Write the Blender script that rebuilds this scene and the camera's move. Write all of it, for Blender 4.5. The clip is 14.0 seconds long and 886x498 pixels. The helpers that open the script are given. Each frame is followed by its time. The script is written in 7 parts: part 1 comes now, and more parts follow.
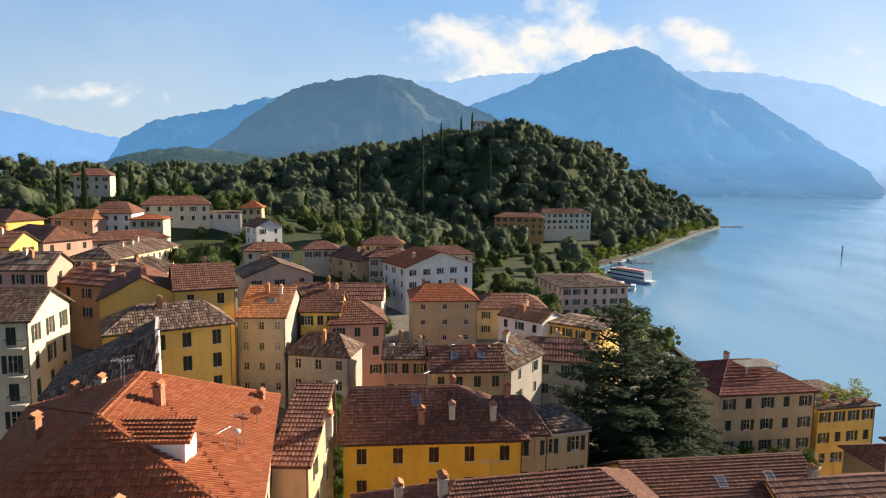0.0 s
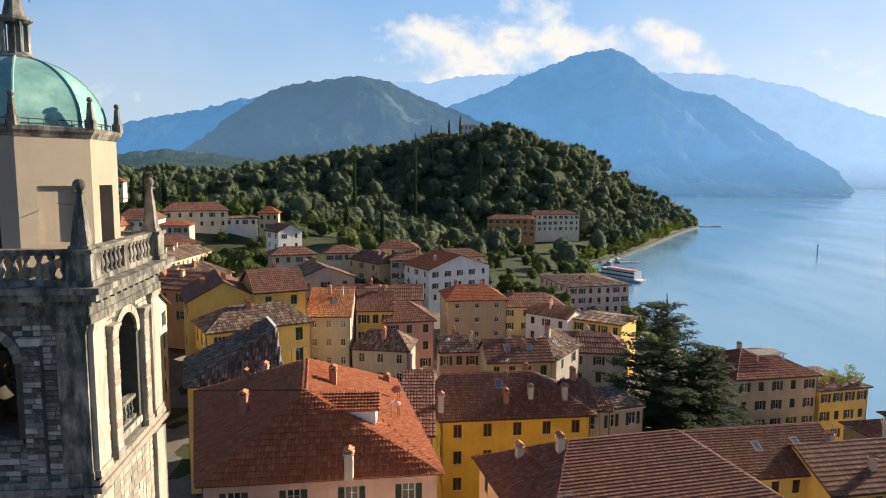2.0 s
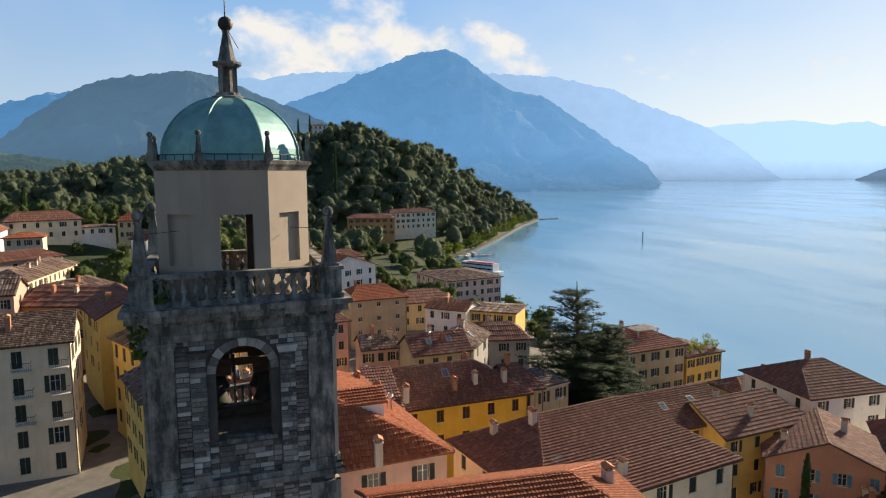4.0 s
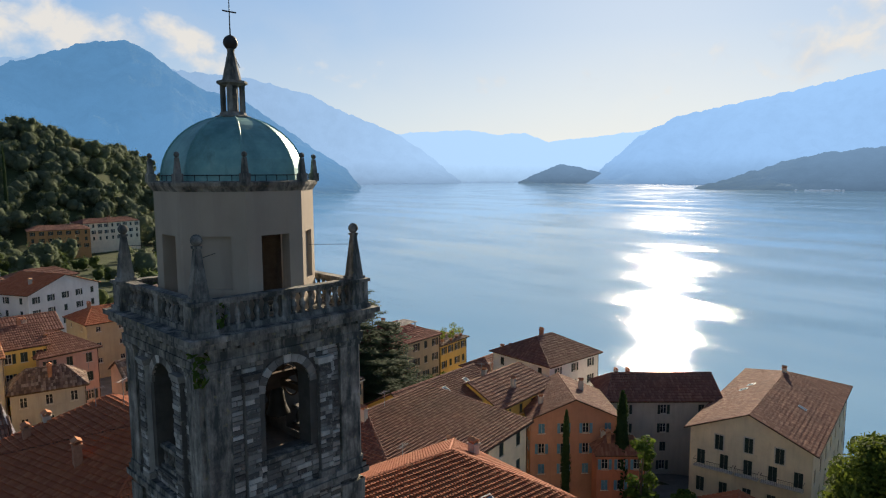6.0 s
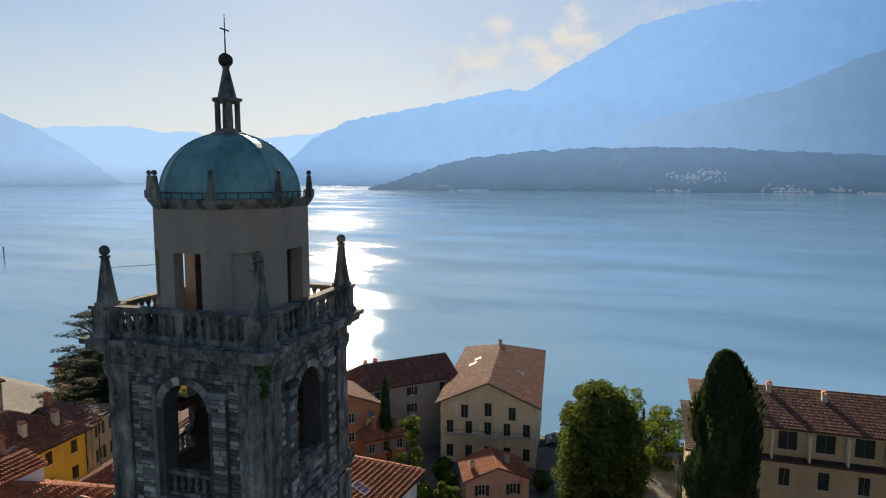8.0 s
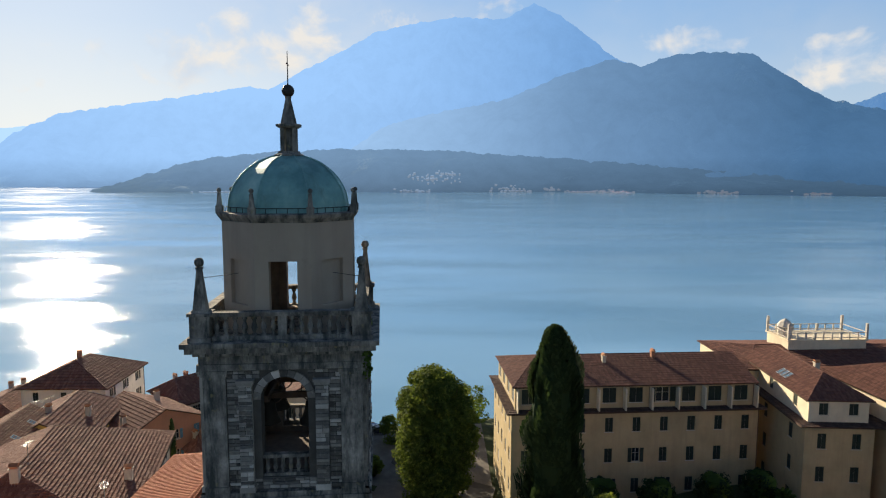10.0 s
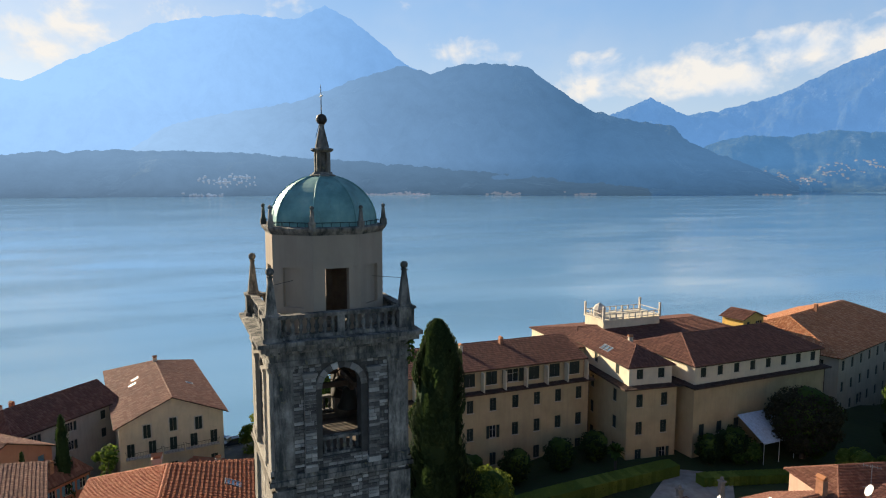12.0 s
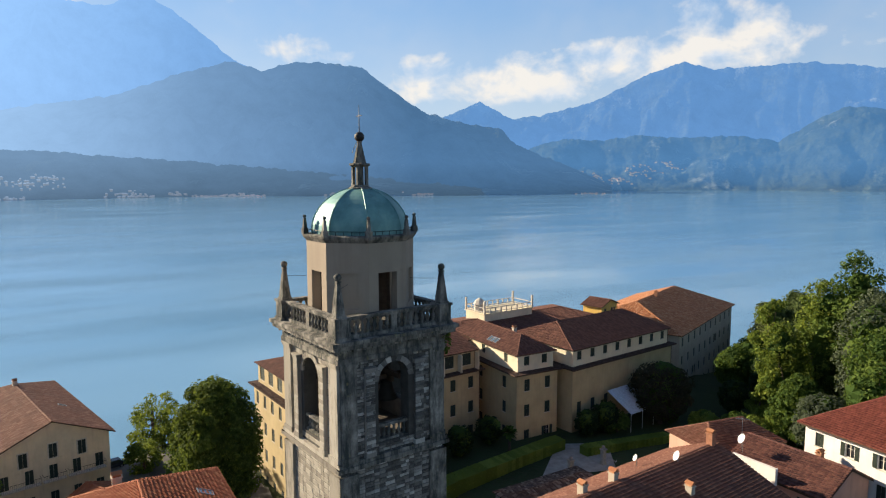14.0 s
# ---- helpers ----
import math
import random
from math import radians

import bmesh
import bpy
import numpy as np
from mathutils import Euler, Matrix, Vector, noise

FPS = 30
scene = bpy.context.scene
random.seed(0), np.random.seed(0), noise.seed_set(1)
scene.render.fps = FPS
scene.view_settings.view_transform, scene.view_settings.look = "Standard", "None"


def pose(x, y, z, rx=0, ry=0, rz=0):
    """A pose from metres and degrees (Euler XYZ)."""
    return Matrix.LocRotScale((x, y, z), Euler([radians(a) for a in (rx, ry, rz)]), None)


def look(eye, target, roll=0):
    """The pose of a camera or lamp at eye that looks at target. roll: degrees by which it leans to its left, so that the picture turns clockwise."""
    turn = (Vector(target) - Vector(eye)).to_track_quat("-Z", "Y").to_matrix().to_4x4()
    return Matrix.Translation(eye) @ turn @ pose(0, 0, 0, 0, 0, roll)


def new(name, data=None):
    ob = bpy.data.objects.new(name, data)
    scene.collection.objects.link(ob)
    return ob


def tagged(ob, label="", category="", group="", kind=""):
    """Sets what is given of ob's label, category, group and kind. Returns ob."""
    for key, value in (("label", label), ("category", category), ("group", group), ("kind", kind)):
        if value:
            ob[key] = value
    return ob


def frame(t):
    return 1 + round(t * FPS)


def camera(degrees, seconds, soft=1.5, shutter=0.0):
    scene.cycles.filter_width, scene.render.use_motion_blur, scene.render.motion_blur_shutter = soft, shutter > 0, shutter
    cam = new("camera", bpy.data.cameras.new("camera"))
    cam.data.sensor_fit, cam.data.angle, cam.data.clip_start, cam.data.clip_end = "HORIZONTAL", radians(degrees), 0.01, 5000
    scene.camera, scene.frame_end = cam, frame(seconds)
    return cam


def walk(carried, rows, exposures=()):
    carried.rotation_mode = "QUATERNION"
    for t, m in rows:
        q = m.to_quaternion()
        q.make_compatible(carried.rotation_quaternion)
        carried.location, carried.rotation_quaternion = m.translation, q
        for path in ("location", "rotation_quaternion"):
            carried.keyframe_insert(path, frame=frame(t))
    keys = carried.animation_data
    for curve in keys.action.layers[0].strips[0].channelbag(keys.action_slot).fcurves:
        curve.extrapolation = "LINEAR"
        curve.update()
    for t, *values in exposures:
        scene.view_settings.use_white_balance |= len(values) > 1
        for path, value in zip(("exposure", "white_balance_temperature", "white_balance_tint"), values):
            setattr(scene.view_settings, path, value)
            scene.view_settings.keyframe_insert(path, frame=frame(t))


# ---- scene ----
cam = camera(68.3, 14.0, 1.15)
PATH = [
    (0, (0.029, 0.029, 59.993), (0.01, 2.015, 59.76), 0.7),
    (0.5, (-2.539, -3.84, 60.46), (-2.539, -1.854, 60.227), 0.6),
    (1, (-5.4, -6.911, 60.914), (-5.383, -4.925, 60.683), 0.5),
    (1.5, (-8.547, -9.315, 61.458), (-8.511, -7.329, 61.228), 0.5),
    (2, (-11.597, -11.411, 61.979), (-11.546, -9.425, 61.748), 0.5),
    (2.2, (-12.725, -12.07, 62.085), (-12.67, -10.084, 61.855), 0.5),
    (4.3, (-26.198, -14.911, 63.055), (-25.564, -13.029, 62.82), -0.4),
    (4.5, (-27.373, -14.863, 63.139), (-26.665, -13.007, 62.906), -0.4),
    (5, (-30.284, -14.431, 63.249), (-29.369, -12.667, 63.019), -0.5),
    (5.5, (-33.158, -13.594, 63.429), (-32.042, -11.95, 63.198), -0.3),
    (6, (-35.953, -12.327, 63.582), (-34.649, -10.828, 63.352), -0.3),
    (6.5, (-38.62, -10.882, 63.714), (-37.146, -9.55, 63.486), -0.3),
    (7, (-41.173, -9.116, 63.844), (-39.54, -7.985, 63.616), -0.4),
    (7.5, (-43.604, -7.113, 64.011), (-41.838, -6.201, 63.782), -0.3),
    (8, (-45.95, -5.006, 64.219), (-44.097, -4.288, 63.99), -0.0),
    (8.2, (-46.846, -4.051, 64.257), (-44.966, -3.409, 64.03), -0.2),
    (10.3, (-54.948, 7.029, 64.992), (-52.965, 6.892, 64.77), 0.1),
    (10.5, (-55.535, 8.07, 65.042), (-53.558, 7.864, 64.823), -0.0),
    (11, (-56.778, 10.813, 65.26), (-54.822, 10.456, 65.042), -0.0),
    (11.5, (-57.607, 13.536, 65.462), (-55.683, 13.038, 65.244), -0.0),
    (12, (-58.025, 16.295, 65.616), (-56.14, 15.663, 65.399), 0.0),
    (12.5, (-58.198, 18.939, 65.767), (-56.361, 18.179, 65.55), -0.0),
    (13, (-58.227, 21.634, 65.922), (-56.444, 20.755, 65.707), -0.0),
    (13.5, (-58.022, 24.302, 66.103), (-56.29, 23.328, 65.886), -0.0),
    (14, (-57.598, 27.012, 66.251), (-55.926, 25.935, 66.035), -0.1),
]
walk(cam, [(t, look(eye, target, roll)) for t, eye, target, roll in PATH],
     [(0, 1.2), (2.2, 1.18), (4.3, 1.06), (6.0, 0.88), (8.2, 0.8), (10.3, 0.98), (12, 1.08), (14, 1.08)])

# ---- light ----
SUN_AZ, SUN_EL = 59.4, 20.0
sun_way = Vector((math.sin(radians(SUN_AZ)) * math.cos(radians(SUN_EL)), math.cos(radians(SUN_AZ)) * math.cos(radians(SUN_EL)), math.sin(radians(SUN_EL))))
sun = new("sun", bpy.data.lights.new("sun", "SUN"))
sun.data.energy, sun.data.angle, sun.data.color = 5.0, radians(0.6), (1.0, 0.84, 0.62)
sun.matrix_world = look(sun_way * 100, (0, 0, 0))
scene.view_settings.exposure = 1.0

world = bpy.data.worlds.new("world")
scene.world = world
world.use_nodes = True
wt = world.node_tree
wt.nodes.clear()


def wnode(kind, **sets):
    n = wt.nodes.new(kind)
    for k, v in sets.items():
        n.inputs[k].default_value = v
    return n


def wmath(op, a, b=None, clamp=False):
    n = wt.nodes.new("ShaderNodeMath")
    n.operation, n.use_clamp = op, clamp
    for i, v in enumerate((a, b)):
        if v is None:
            continue
        if isinstance(v, (int, float)):
            n.inputs[i].default_value = v
        else:
            wt.links.new(v, n.inputs[i])
    return n.outputs[0]


sky = wt.nodes.new("ShaderNodeTexSky")
sky.sky_type, sky.sun_disc = "NISHITA", False
sky.sun_elevation, sky.sun_rotation = radians(SUN_EL), radians(SUN_AZ)
sky.altitude, sky.air_density, sky.dust_density, sky.ozone_density = 200, 1.0, 0.4, 1.5
coord = wt.nodes.new("ShaderNodeTexCoord")
split = wt.nodes.new("ShaderNodeSeparateXYZ")
wt.links.new(coord.outputs["Generated"], split.inputs[0])
height = split.outputs[2]
# cumulus banks behind the summits: how thick, how high and how deep they stand at each bearing
stretch = wt.nodes.new("ShaderNodeMapping")
stretch.inputs["Scale"].default_value = (1.0, 1.0, 1.35)
wt.links.new(coord.outputs["Generated"], stretch.inputs[0])
puff = wnode("ShaderNodeTexNoise", Scale=13.0, Detail=9.0, Roughness=0.55, Distortion=0.2)
wt.links.new(stretch.outputs[0], puff.inputs["Vector"])
sunward = wt.nodes.new("ShaderNodeMapping")
sunward.inputs["Location"].default_value = tuple(v * 0.022 for v in (sun_way.x, sun_way.y, sun_way.z * 3.0))
wt.links.new(stretch.outputs[0], sunward.inputs[0])
puff_lit = wnode("ShaderNodeTexNoise", Scale=13.0, Detail=6.0, Roughness=0.5, Distortion=0.2)
wt.links.new(sunward.outputs[0], puff_lit.inputs["Vector"])
veil = wnode("ShaderNodeTexNoise", Scale=2.2, Detail=4.0, Roughness=0.5)
wt.links.new(stretch.outputs[0], veil.inputs["Vector"])
bearing = wmath("MULTIPLY", wmath("ARCTAN2", split.outputs[0], split.outputs[1]), 57.2958)
rise_deg = wmath("MULTIPLY", wmath("ARCSINE", height), 57.2958)
BANKS = ((-38, 0.5, 5, 3), (-27, 0.6, 5.0, 2.4), (-20, 0.05, 7, 3), (-6, 0.1, 9, 3), (-1, 0.95, 10.4, 4.2), (11, 0.95, 11.5, 4.4),
         (15.5, 0.6, 10.5, 3.2), (19, 0.85, 10.2, 3.2), (26.4, 0.6, 9.3, 2.4), (32, 0.4, 8.6, 2.0), (50, 0.35, 7, 2.2), (62, 0.55, 8.6, 3.2), (69, 0.8, 9.4, 3.6), (78, 0.95, 10.5, 4),
         (88, 0.6, 13.5, 3), (100, 0.3, 13.5, 3), (118, 0.75, 8.2, 2.6), (126, 1.0, 8.0, 3.0), (133, 1.0, 8.2, 3.2), (139, 1.0, 9.4, 3.4), (144, 1.1, 11.4, 5.0), (149, 0.9, 10.6, 4.0), (153, 0.35, 10, 3), (180, 0.4, 9, 3))
bank = wt.nodes.new("ShaderNodeValToRGB")
for _ in range(len(BANKS) - 2):
    bank.color_ramp.elements.new(0.5)
for e, (at, much, el, deep) in zip(bank.color_ramp.elements, BANKS):
    e.position, e.color = (at + 60) / 240, (much / 1.2, el / 20, deep / 10, 1)
wt.links.new(wmath("DIVIDE", wmath("ADD", bearing, 60.0), 240.0), bank.inputs[0])
bank_rgb = wt.nodes.new("ShaderNodeSeparateColor")
wt.links.new(bank.outputs[0], bank_rgb.inputs[0])
off = wmath("DIVIDE", wmath("SUBTRACT", rise_deg, wmath("MULTIPLY", bank_rgb.outputs[1], 20.0)), wmath("MULTIPLY", bank_rgb.outputs[2], 10.0))
body = wmath("MULTIPLY", wmath("SUBTRACT", 1.0, wmath("MULTIPLY", off, off), True), wmath("MULTIPLY", bank_rgb.outputs[0], 1.2))
cover = wmath("ADD", wmath("MULTIPLY", wmath("SUBTRACT", puff.outputs["Fac"], 0.5), 2.6), wmath("SUBTRACT", wmath("MULTIPLY", body, 0.95), 0.5))
cloud = wmath("MULTIPLY", cover, 1.9, True)
wisp = wmath("MULTIPLY", wmath("SUBTRACT", veil.outputs["Fac"], 0.47), 1.6, True)
cloud = wmath("MAXIMUM", wmath("MULTIPLY", cloud, 0.9), wmath("MULTIPLY", wisp, 0.5))
air = wt.nodes.new("ShaderNodeValToRGB")
wt.links.new(height, air.inputs[0])
for _ in range(3):
    air.color_ramp.elements.new(0.5)
for e, (at, c) in zip(air.color_ramp.elements, ((0.0, (0.56, 0.66, 0.77)), (0.09, (0.48, 0.63, 0.81)), (0.26, (0.24, 0.46, 0.80)), (0.46, (0.08, 0.17, 0.36)), (1.0, (0.03, 0.08, 0.2)))):
    e.position, e.color = at, (*c, 1)
side = wmath("ADD", wmath("MULTIPLY", split.outputs[0], math.sin(radians(SUN_AZ))), wmath("MULTIPLY", split.outputs[1], math.cos(radians(SUN_AZ))))
lift = wt.nodes.new("ShaderNodeVectorMath")
lift.operation = "SCALE"
wt.links.new(wmath("ADD", 8.7, wmath("MULTIPLY", wmath("MAXIMUM", side, 0.0), 1.9)), lift.inputs["Scale"])
wt.links.new(air.outputs[0], lift.inputs[0])
mix1 = wt.nodes.new("ShaderNodeMixRGB")
mix1.inputs[0].default_value = 0.82
wt.links.new(sky.outputs[0], mix1.inputs[1])
wt.links.new(lift.outputs[0], mix1.inputs[2])
# the air is pale and warm low down towards the sun, and bright round it
to_sun = wmath("ADD", wmath("MULTIPLY", side, math.cos(radians(SUN_EL))), wmath("MULTIPLY", height, math.sin(radians(SUN_EL))))
round_sun = wmath("POWER", wmath("MAXIMUM", to_sun, 0.0), 9.0)
low_air = wmath("SUBTRACT", 1.0, wmath("MULTIPLY", height, 5.0), True)
pale = wmath("MULTIPLY", wmath("POWER", wmath("MAXIMUM", side, 0.0), 3.0), low_air)
mix3 = wt.nodes.new("ShaderNodeMixRGB")
wt.links.new(wmath("ADD", wmath("MULTIPLY", round_sun, 0.4), wmath("MULTIPLY", pale, 0.5), True), mix3.inputs[0])
wt.links.new(mix1.outputs[0], mix3.inputs[1])
mix3.inputs[2].default_value = (9.0, 8.9, 8.3, 1)
lit = wmath("ADD", 0.6, wmath("MULTIPLY", wmath("SUBTRACT", puff.outputs["Fac"], puff_lit.outputs["Fac"]), 4.0), True)
tone = wt.nodes.new("ShaderNodeMixRGB")
wt.links.new(lit, tone.inputs[0])
tone.inputs[1].default_value, tone.inputs[2].default_value = (5.9, 6.8, 8.0, 1), (8.7, 8.2, 7.5, 1)
mix2 = wt.nodes.new("ShaderNodeMixRGB")
wt.links.new(cloud, mix2.inputs[0])
wt.links.new(mix3.outputs[0], mix2.inputs[1])
wt.links.new(tone.outputs[0], mix2.inputs[2])
bg = wnode("ShaderNodeBackground", Strength=0.053)
wt.links.new(mix2.outputs[0], bg.inputs[0])
wout = wt.nodes.new("ShaderNodeOutputWorld")
wt.links.new(bg.outputs[0], wout.inputs[0])


# ---- materials ----
class Nodes:
    """Small helper round one material's node tree."""

    def __init__(self, name, rough=0.8, metal=0.0, spec=0.3):
        self.m = bpy.data.materials.new(name)
        self.m.use_nodes = True
        self.t = self.m.node_tree
        self.p = self.t.nodes["Principled BSDF"]
        self.p.inputs["Roughness"].default_value = rough
        self.p.inputs["Metallic"].default_value = metal
        self.p.inputs["Specular IOR Level"].default_value = spec
        self.pos = self.t.nodes.new("ShaderNodeNewGeometry")

    def link(self, a, b):
        self.t.links.new(a, b)

    def rand(self):
        """One number for each loose piece, whether an object or an island of a joined mesh."""
        o = self.t.nodes.new("ShaderNodeObjectInfo")
        a = self.t.nodes.new("ShaderNodeMath")
        b = self.t.nodes.new("ShaderNodeMath")
        b.operation = "FRACT"
        self.link(self.pos.outputs["Random Per Island"], a.inputs[0])
        self.link(o.outputs["Random"], a.inputs[1])
        self.link(a.outputs[0], b.inputs[0])
        return b.outputs[0]

    def noise(self, scale, detail=4.0, rough=0.6, squash=(1, 1, 1)):
        mp = self.t.nodes.new("ShaderNodeMapping")
        mp.inputs["Scale"].default_value = squash
        self.link(self.pos.outputs["Position"], mp.inputs[0])
        n = self.t.nodes.new("ShaderNodeTexNoise")
        n.inputs["Scale"].default_value, n.inputs["Detail"].default_value, n.inputs["Roughness"].default_value = scale, detail, rough
        self.link(mp.outputs[0], n.inputs["Vector"])
        return n.outputs["Fac"]

    def ramp(self, fac, stops):
        r = self.t.nodes.new("ShaderNodeValToRGB")
        while len(r.color_ramp.elements) < len(stops):
            r.color_ramp.elements.new(0.5)
        for e, (at, c) in zip(r.color_ramp.elements, stops):
            e.position = at
            e.color = (*c, 1) if len(c) == 3 else c
        self.link(fac, r.inputs[0])
        return r.outputs[0]

    def mix(self, fac, a, b, how="MIX"):
        m = self.t.nodes.new("ShaderNodeMixRGB")
        m.blend_type = how
        for i, v in enumerate((fac, a, b)):
            if isinstance(v, (int, float)):
                m.inputs[i].default_value = v
            elif isinstance(v, tuple):
                m.inputs[i].default_value = (*v, 1)
            else:
                self.link(v, m.inputs[i])
        return m.outputs[0]

    def color(self, c):
        if isinstance(c, tuple):
            self.p.inputs["Base Color"].default_value = (*c, 1)
        else:
            self.link(c, self.p.inputs["Base Color"])

    def bump(self, fac, strength, dist):
        b = self.t.nodes.new("ShaderNodeBump")
        b.inputs["Strength"].default_value, b.inputs["Distance"].default_value = strength, dist
        self.link(fac, b.inputs["Height"])
        self.link(b.outputs[0], self.p.inputs["Normal"])


def scale_c(c, k):
    return tuple(min(1.0, v * k) for v in c)


def plain(name, c, rough=0.7, metal=0.0, vary=0.25, scale=3.0, bump=0.2):
    n = Nodes(name, rough, metal)
    a = n.ramp(n.noise(scale), [(0.3, scale_c(c, 1 - vary)), (0.7, scale_c(c, 1 + vary))])
    n.color(n.mix(n.ramp(n.noise(scale * 9), [(0.35, (0, 0, 0)), (0.7, (0.5, 0.5, 0.5))]), a, scale_c(c, 1 - vary * 0.8)))
    if bump:
        n.bump(n.noise(scale * 14), bump, 0.02)
    return n.m


def plaster(name, c, dirt=0.45):
    """Painted render with rain streaks, faded patches and fine grain."""
    n = Nodes(name, 0.9, 0, 0.2)
    base = n.ramp(n.noise(0.35, 5), [(0.3, scale_c(c, 0.86)), (0.55, c), (0.75, scale_c(c, 1.1))])
    streak = n.ramp(n.noise(1.0, 5, 0.65, (1.6, 1.6, 0.16)), [(0.48, (0, 0, 0)), (0.75, (1, 1, 1))])
    g = (c[0] * 0.55 + 0.05, c[1] * 0.52 + 0.045, c[2] * 0.55 + 0.04)
    base = n.mix(n.mix(1.0, streak, (dirt, dirt, dirt), "MULTIPLY"), base, g)
    patch = n.ramp(n.noise(0.9, 6, 0.7), [(0.6, (0, 0, 0)), (0.68, (0.4, 0.4, 0.4))])
    base = n.mix(patch, base, scale_c(c, 0.72))
    n.color(base)
    n.bump(n.noise(22, 3), 0.25, 0.02)
    return n.m


def tiles(name, stops, lichen=0.35, rough=0.85):
    """Clay tiles: every tile its own tone, weather stains and lichen over them."""
    n = Nodes(name, rough, 0, 0.25)
    base = n.ramp(n.rand(), stops)
    mid = stops[len(stops) // 2][1]
    old = n.ramp(n.noise(0.3, 6, 0.65), [(0.42, (0, 0, 0)), (0.7, (lichen, lichen, lichen))])
    base = n.mix(old, base, (mid[0] * 0.5, mid[1] * 0.62, mid[2] * 0.75))
    spot = n.ramp(n.noise(5.0, 4, 0.7), [(0.58, (0, 0, 0)), (0.74, (0.3, 0.3, 0.3))])
    base = n.mix(spot, base, (mid[0] * 0.45, mid[1] * 0.5, mid[2] * 0.55))
    n.color(base)
    n.bump(n.noise(40, 2), 0.3, 0.01)
    return n.m


MAT = {}
MAT["cream"] = plaster("cream_render", (0.70, 0.58, 0.40), 0.35)
MAT["white"] = plaster("white_render", (0.74, 0.71, 0.66), 0.25)
MAT["gold"] = plaster("golden_yellow_render", (0.72, 0.47, 0.13), 0.35)
MAT["bright"] = plaster("bright_yellow_render", (0.76, 0.45, 0.06), 0.3)
MAT["orange"] = plaster("orange_render", (0.52, 0.25, 0.1))
MAT["tan"] = plaster("tan_render", (0.52, 0.40, 0.24))
MAT["pink"] = plaster("pink_render", (0.55, 0.33, 0.25))
MAT["rose"] = plaster("rose_red_render", (0.48, 0.17, 0.10))
MAT["grey"] = plaster("grey_render", (0.40, 0.36, 0.31), 0.6)
MAT["salmon"] = plaster("salmon_render", (0.44, 0.22, 0.14))
MAT["blush"] = plaster("pale_pink_render", (0.7, 0.47, 0.385), 0.3)
MAT["stone"] = plain("garden_stone", (0.33, 0.31, 0.27), 0.9)
MAT["pale"] = plaster("pale_stone_render", (0.50, 0.44, 0.35), 0.5)
MAT["hotel"] = plaster("hotel_yellow_render", (0.5, 0.395, 0.225), 0.35)
MAT["ivory"] = plaster("ivory_render", (0.70, 0.61, 0.44), 0.25)
T_BROWN = [(0.0, (0.16, 0.067, 0.045)), (0.35, (0.188, 0.081, 0.054)), (0.7, (0.212, 0.096, 0.064)), (1.0, (0.28, 0.138, 0.092))]
T_RED = [(0.0, (0.29, 0.082, 0.036)), (0.35, (0.32, 0.096, 0.041)), (0.7, (0.35, 0.112, 0.047)), (1.0, (0.4, 0.145, 0.066))]
T_ORANGE = [(0.0, (0.31, 0.12, 0.055)), (0.4, (0.4, 0.165, 0.075)), (0.7, (0.47, 0.21, 0.1)), (1.0, (0.53, 0.28, 0.16))]
T_GREY = [(0.0, (0.085, 0.05, 0.036)), (0.35, (0.14, 0.085, 0.06)), (0.7, (0.21, 0.135, 0.095)), (1.0, (0.34, 0.25, 0.19))]
MAT["t_brown"] = tiles("brown_clay_tiles", T_BROWN)
MAT["t_red"] = tiles("red_clay_tiles", T_RED, 0.2)
MAT["t_orange"] = tiles("orange_clay_tiles", T_ORANGE, 0.2)
MAT["t_grey"] = tiles("weathered_pantiles", T_GREY)
MAT["t_hotel_red"] = tiles("dark_ribbed_tiles", [(0.0, (0.1, 0.042, 0.034)), (0.5, (0.14, 0.06, 0.046)), (1.0, (0.2, 0.09, 0.066))], 0.3)
MAT["t_wine"] = tiles("dark_red_tiles", [(0.0, (0.15, 0.04, 0.03)), (0.5, (0.2, 0.06, 0.04)), (1.0, (0.27, 0.085, 0.06))], 0.2)
MAT["wood"] = plain("dark_timber", (0.09, 0.055, 0.035), 0.8)
MAT["shutter"] = plain("dark_green_shutter_paint", (0.035, 0.045, 0.035), 0.6, vary=0.3)
MAT["shutter_b"] = plain("brown_shutter_paint", (0.075, 0.04, 0.025), 0.6, vary=0.3)
MAT["shutter_l"] = plain("blue_shutter_paint", (0.12, 0.25, 0.33), 0.6)
MAT["frame"] = plain("window_frame_paint", (0.55, 0.5, 0.42), 0.6, bump=0)
MAT["trim"] = plain("pale_trim_stone", (0.55, 0.5, 0.42), 0.85)
MAT["slate"] = plain("grey_sheet_roof", (0.2, 0.2, 0.21), 0.5)
MAT["metal"] = plain("aged_steel", (0.3, 0.3, 0.3), 0.45, 0.8, bump=0)
MAT["whitepaint"] = plain("white_paint", (0.78, 0.78, 0.76), 0.4, bump=0)
MAT["brick"] = plain("chimney_brick", (0.36, 0.17, 0.10), 0.9)
gl = Nodes("dark_window_glass", 0.08, 0, 0.6)
gl.color(gl.ramp(gl.noise(0.6), [(0.3, (0.012, 0.014, 0.016)), (0.7, (0.035, 0.04, 0.045))]))
MAT["glass"] = gl.m


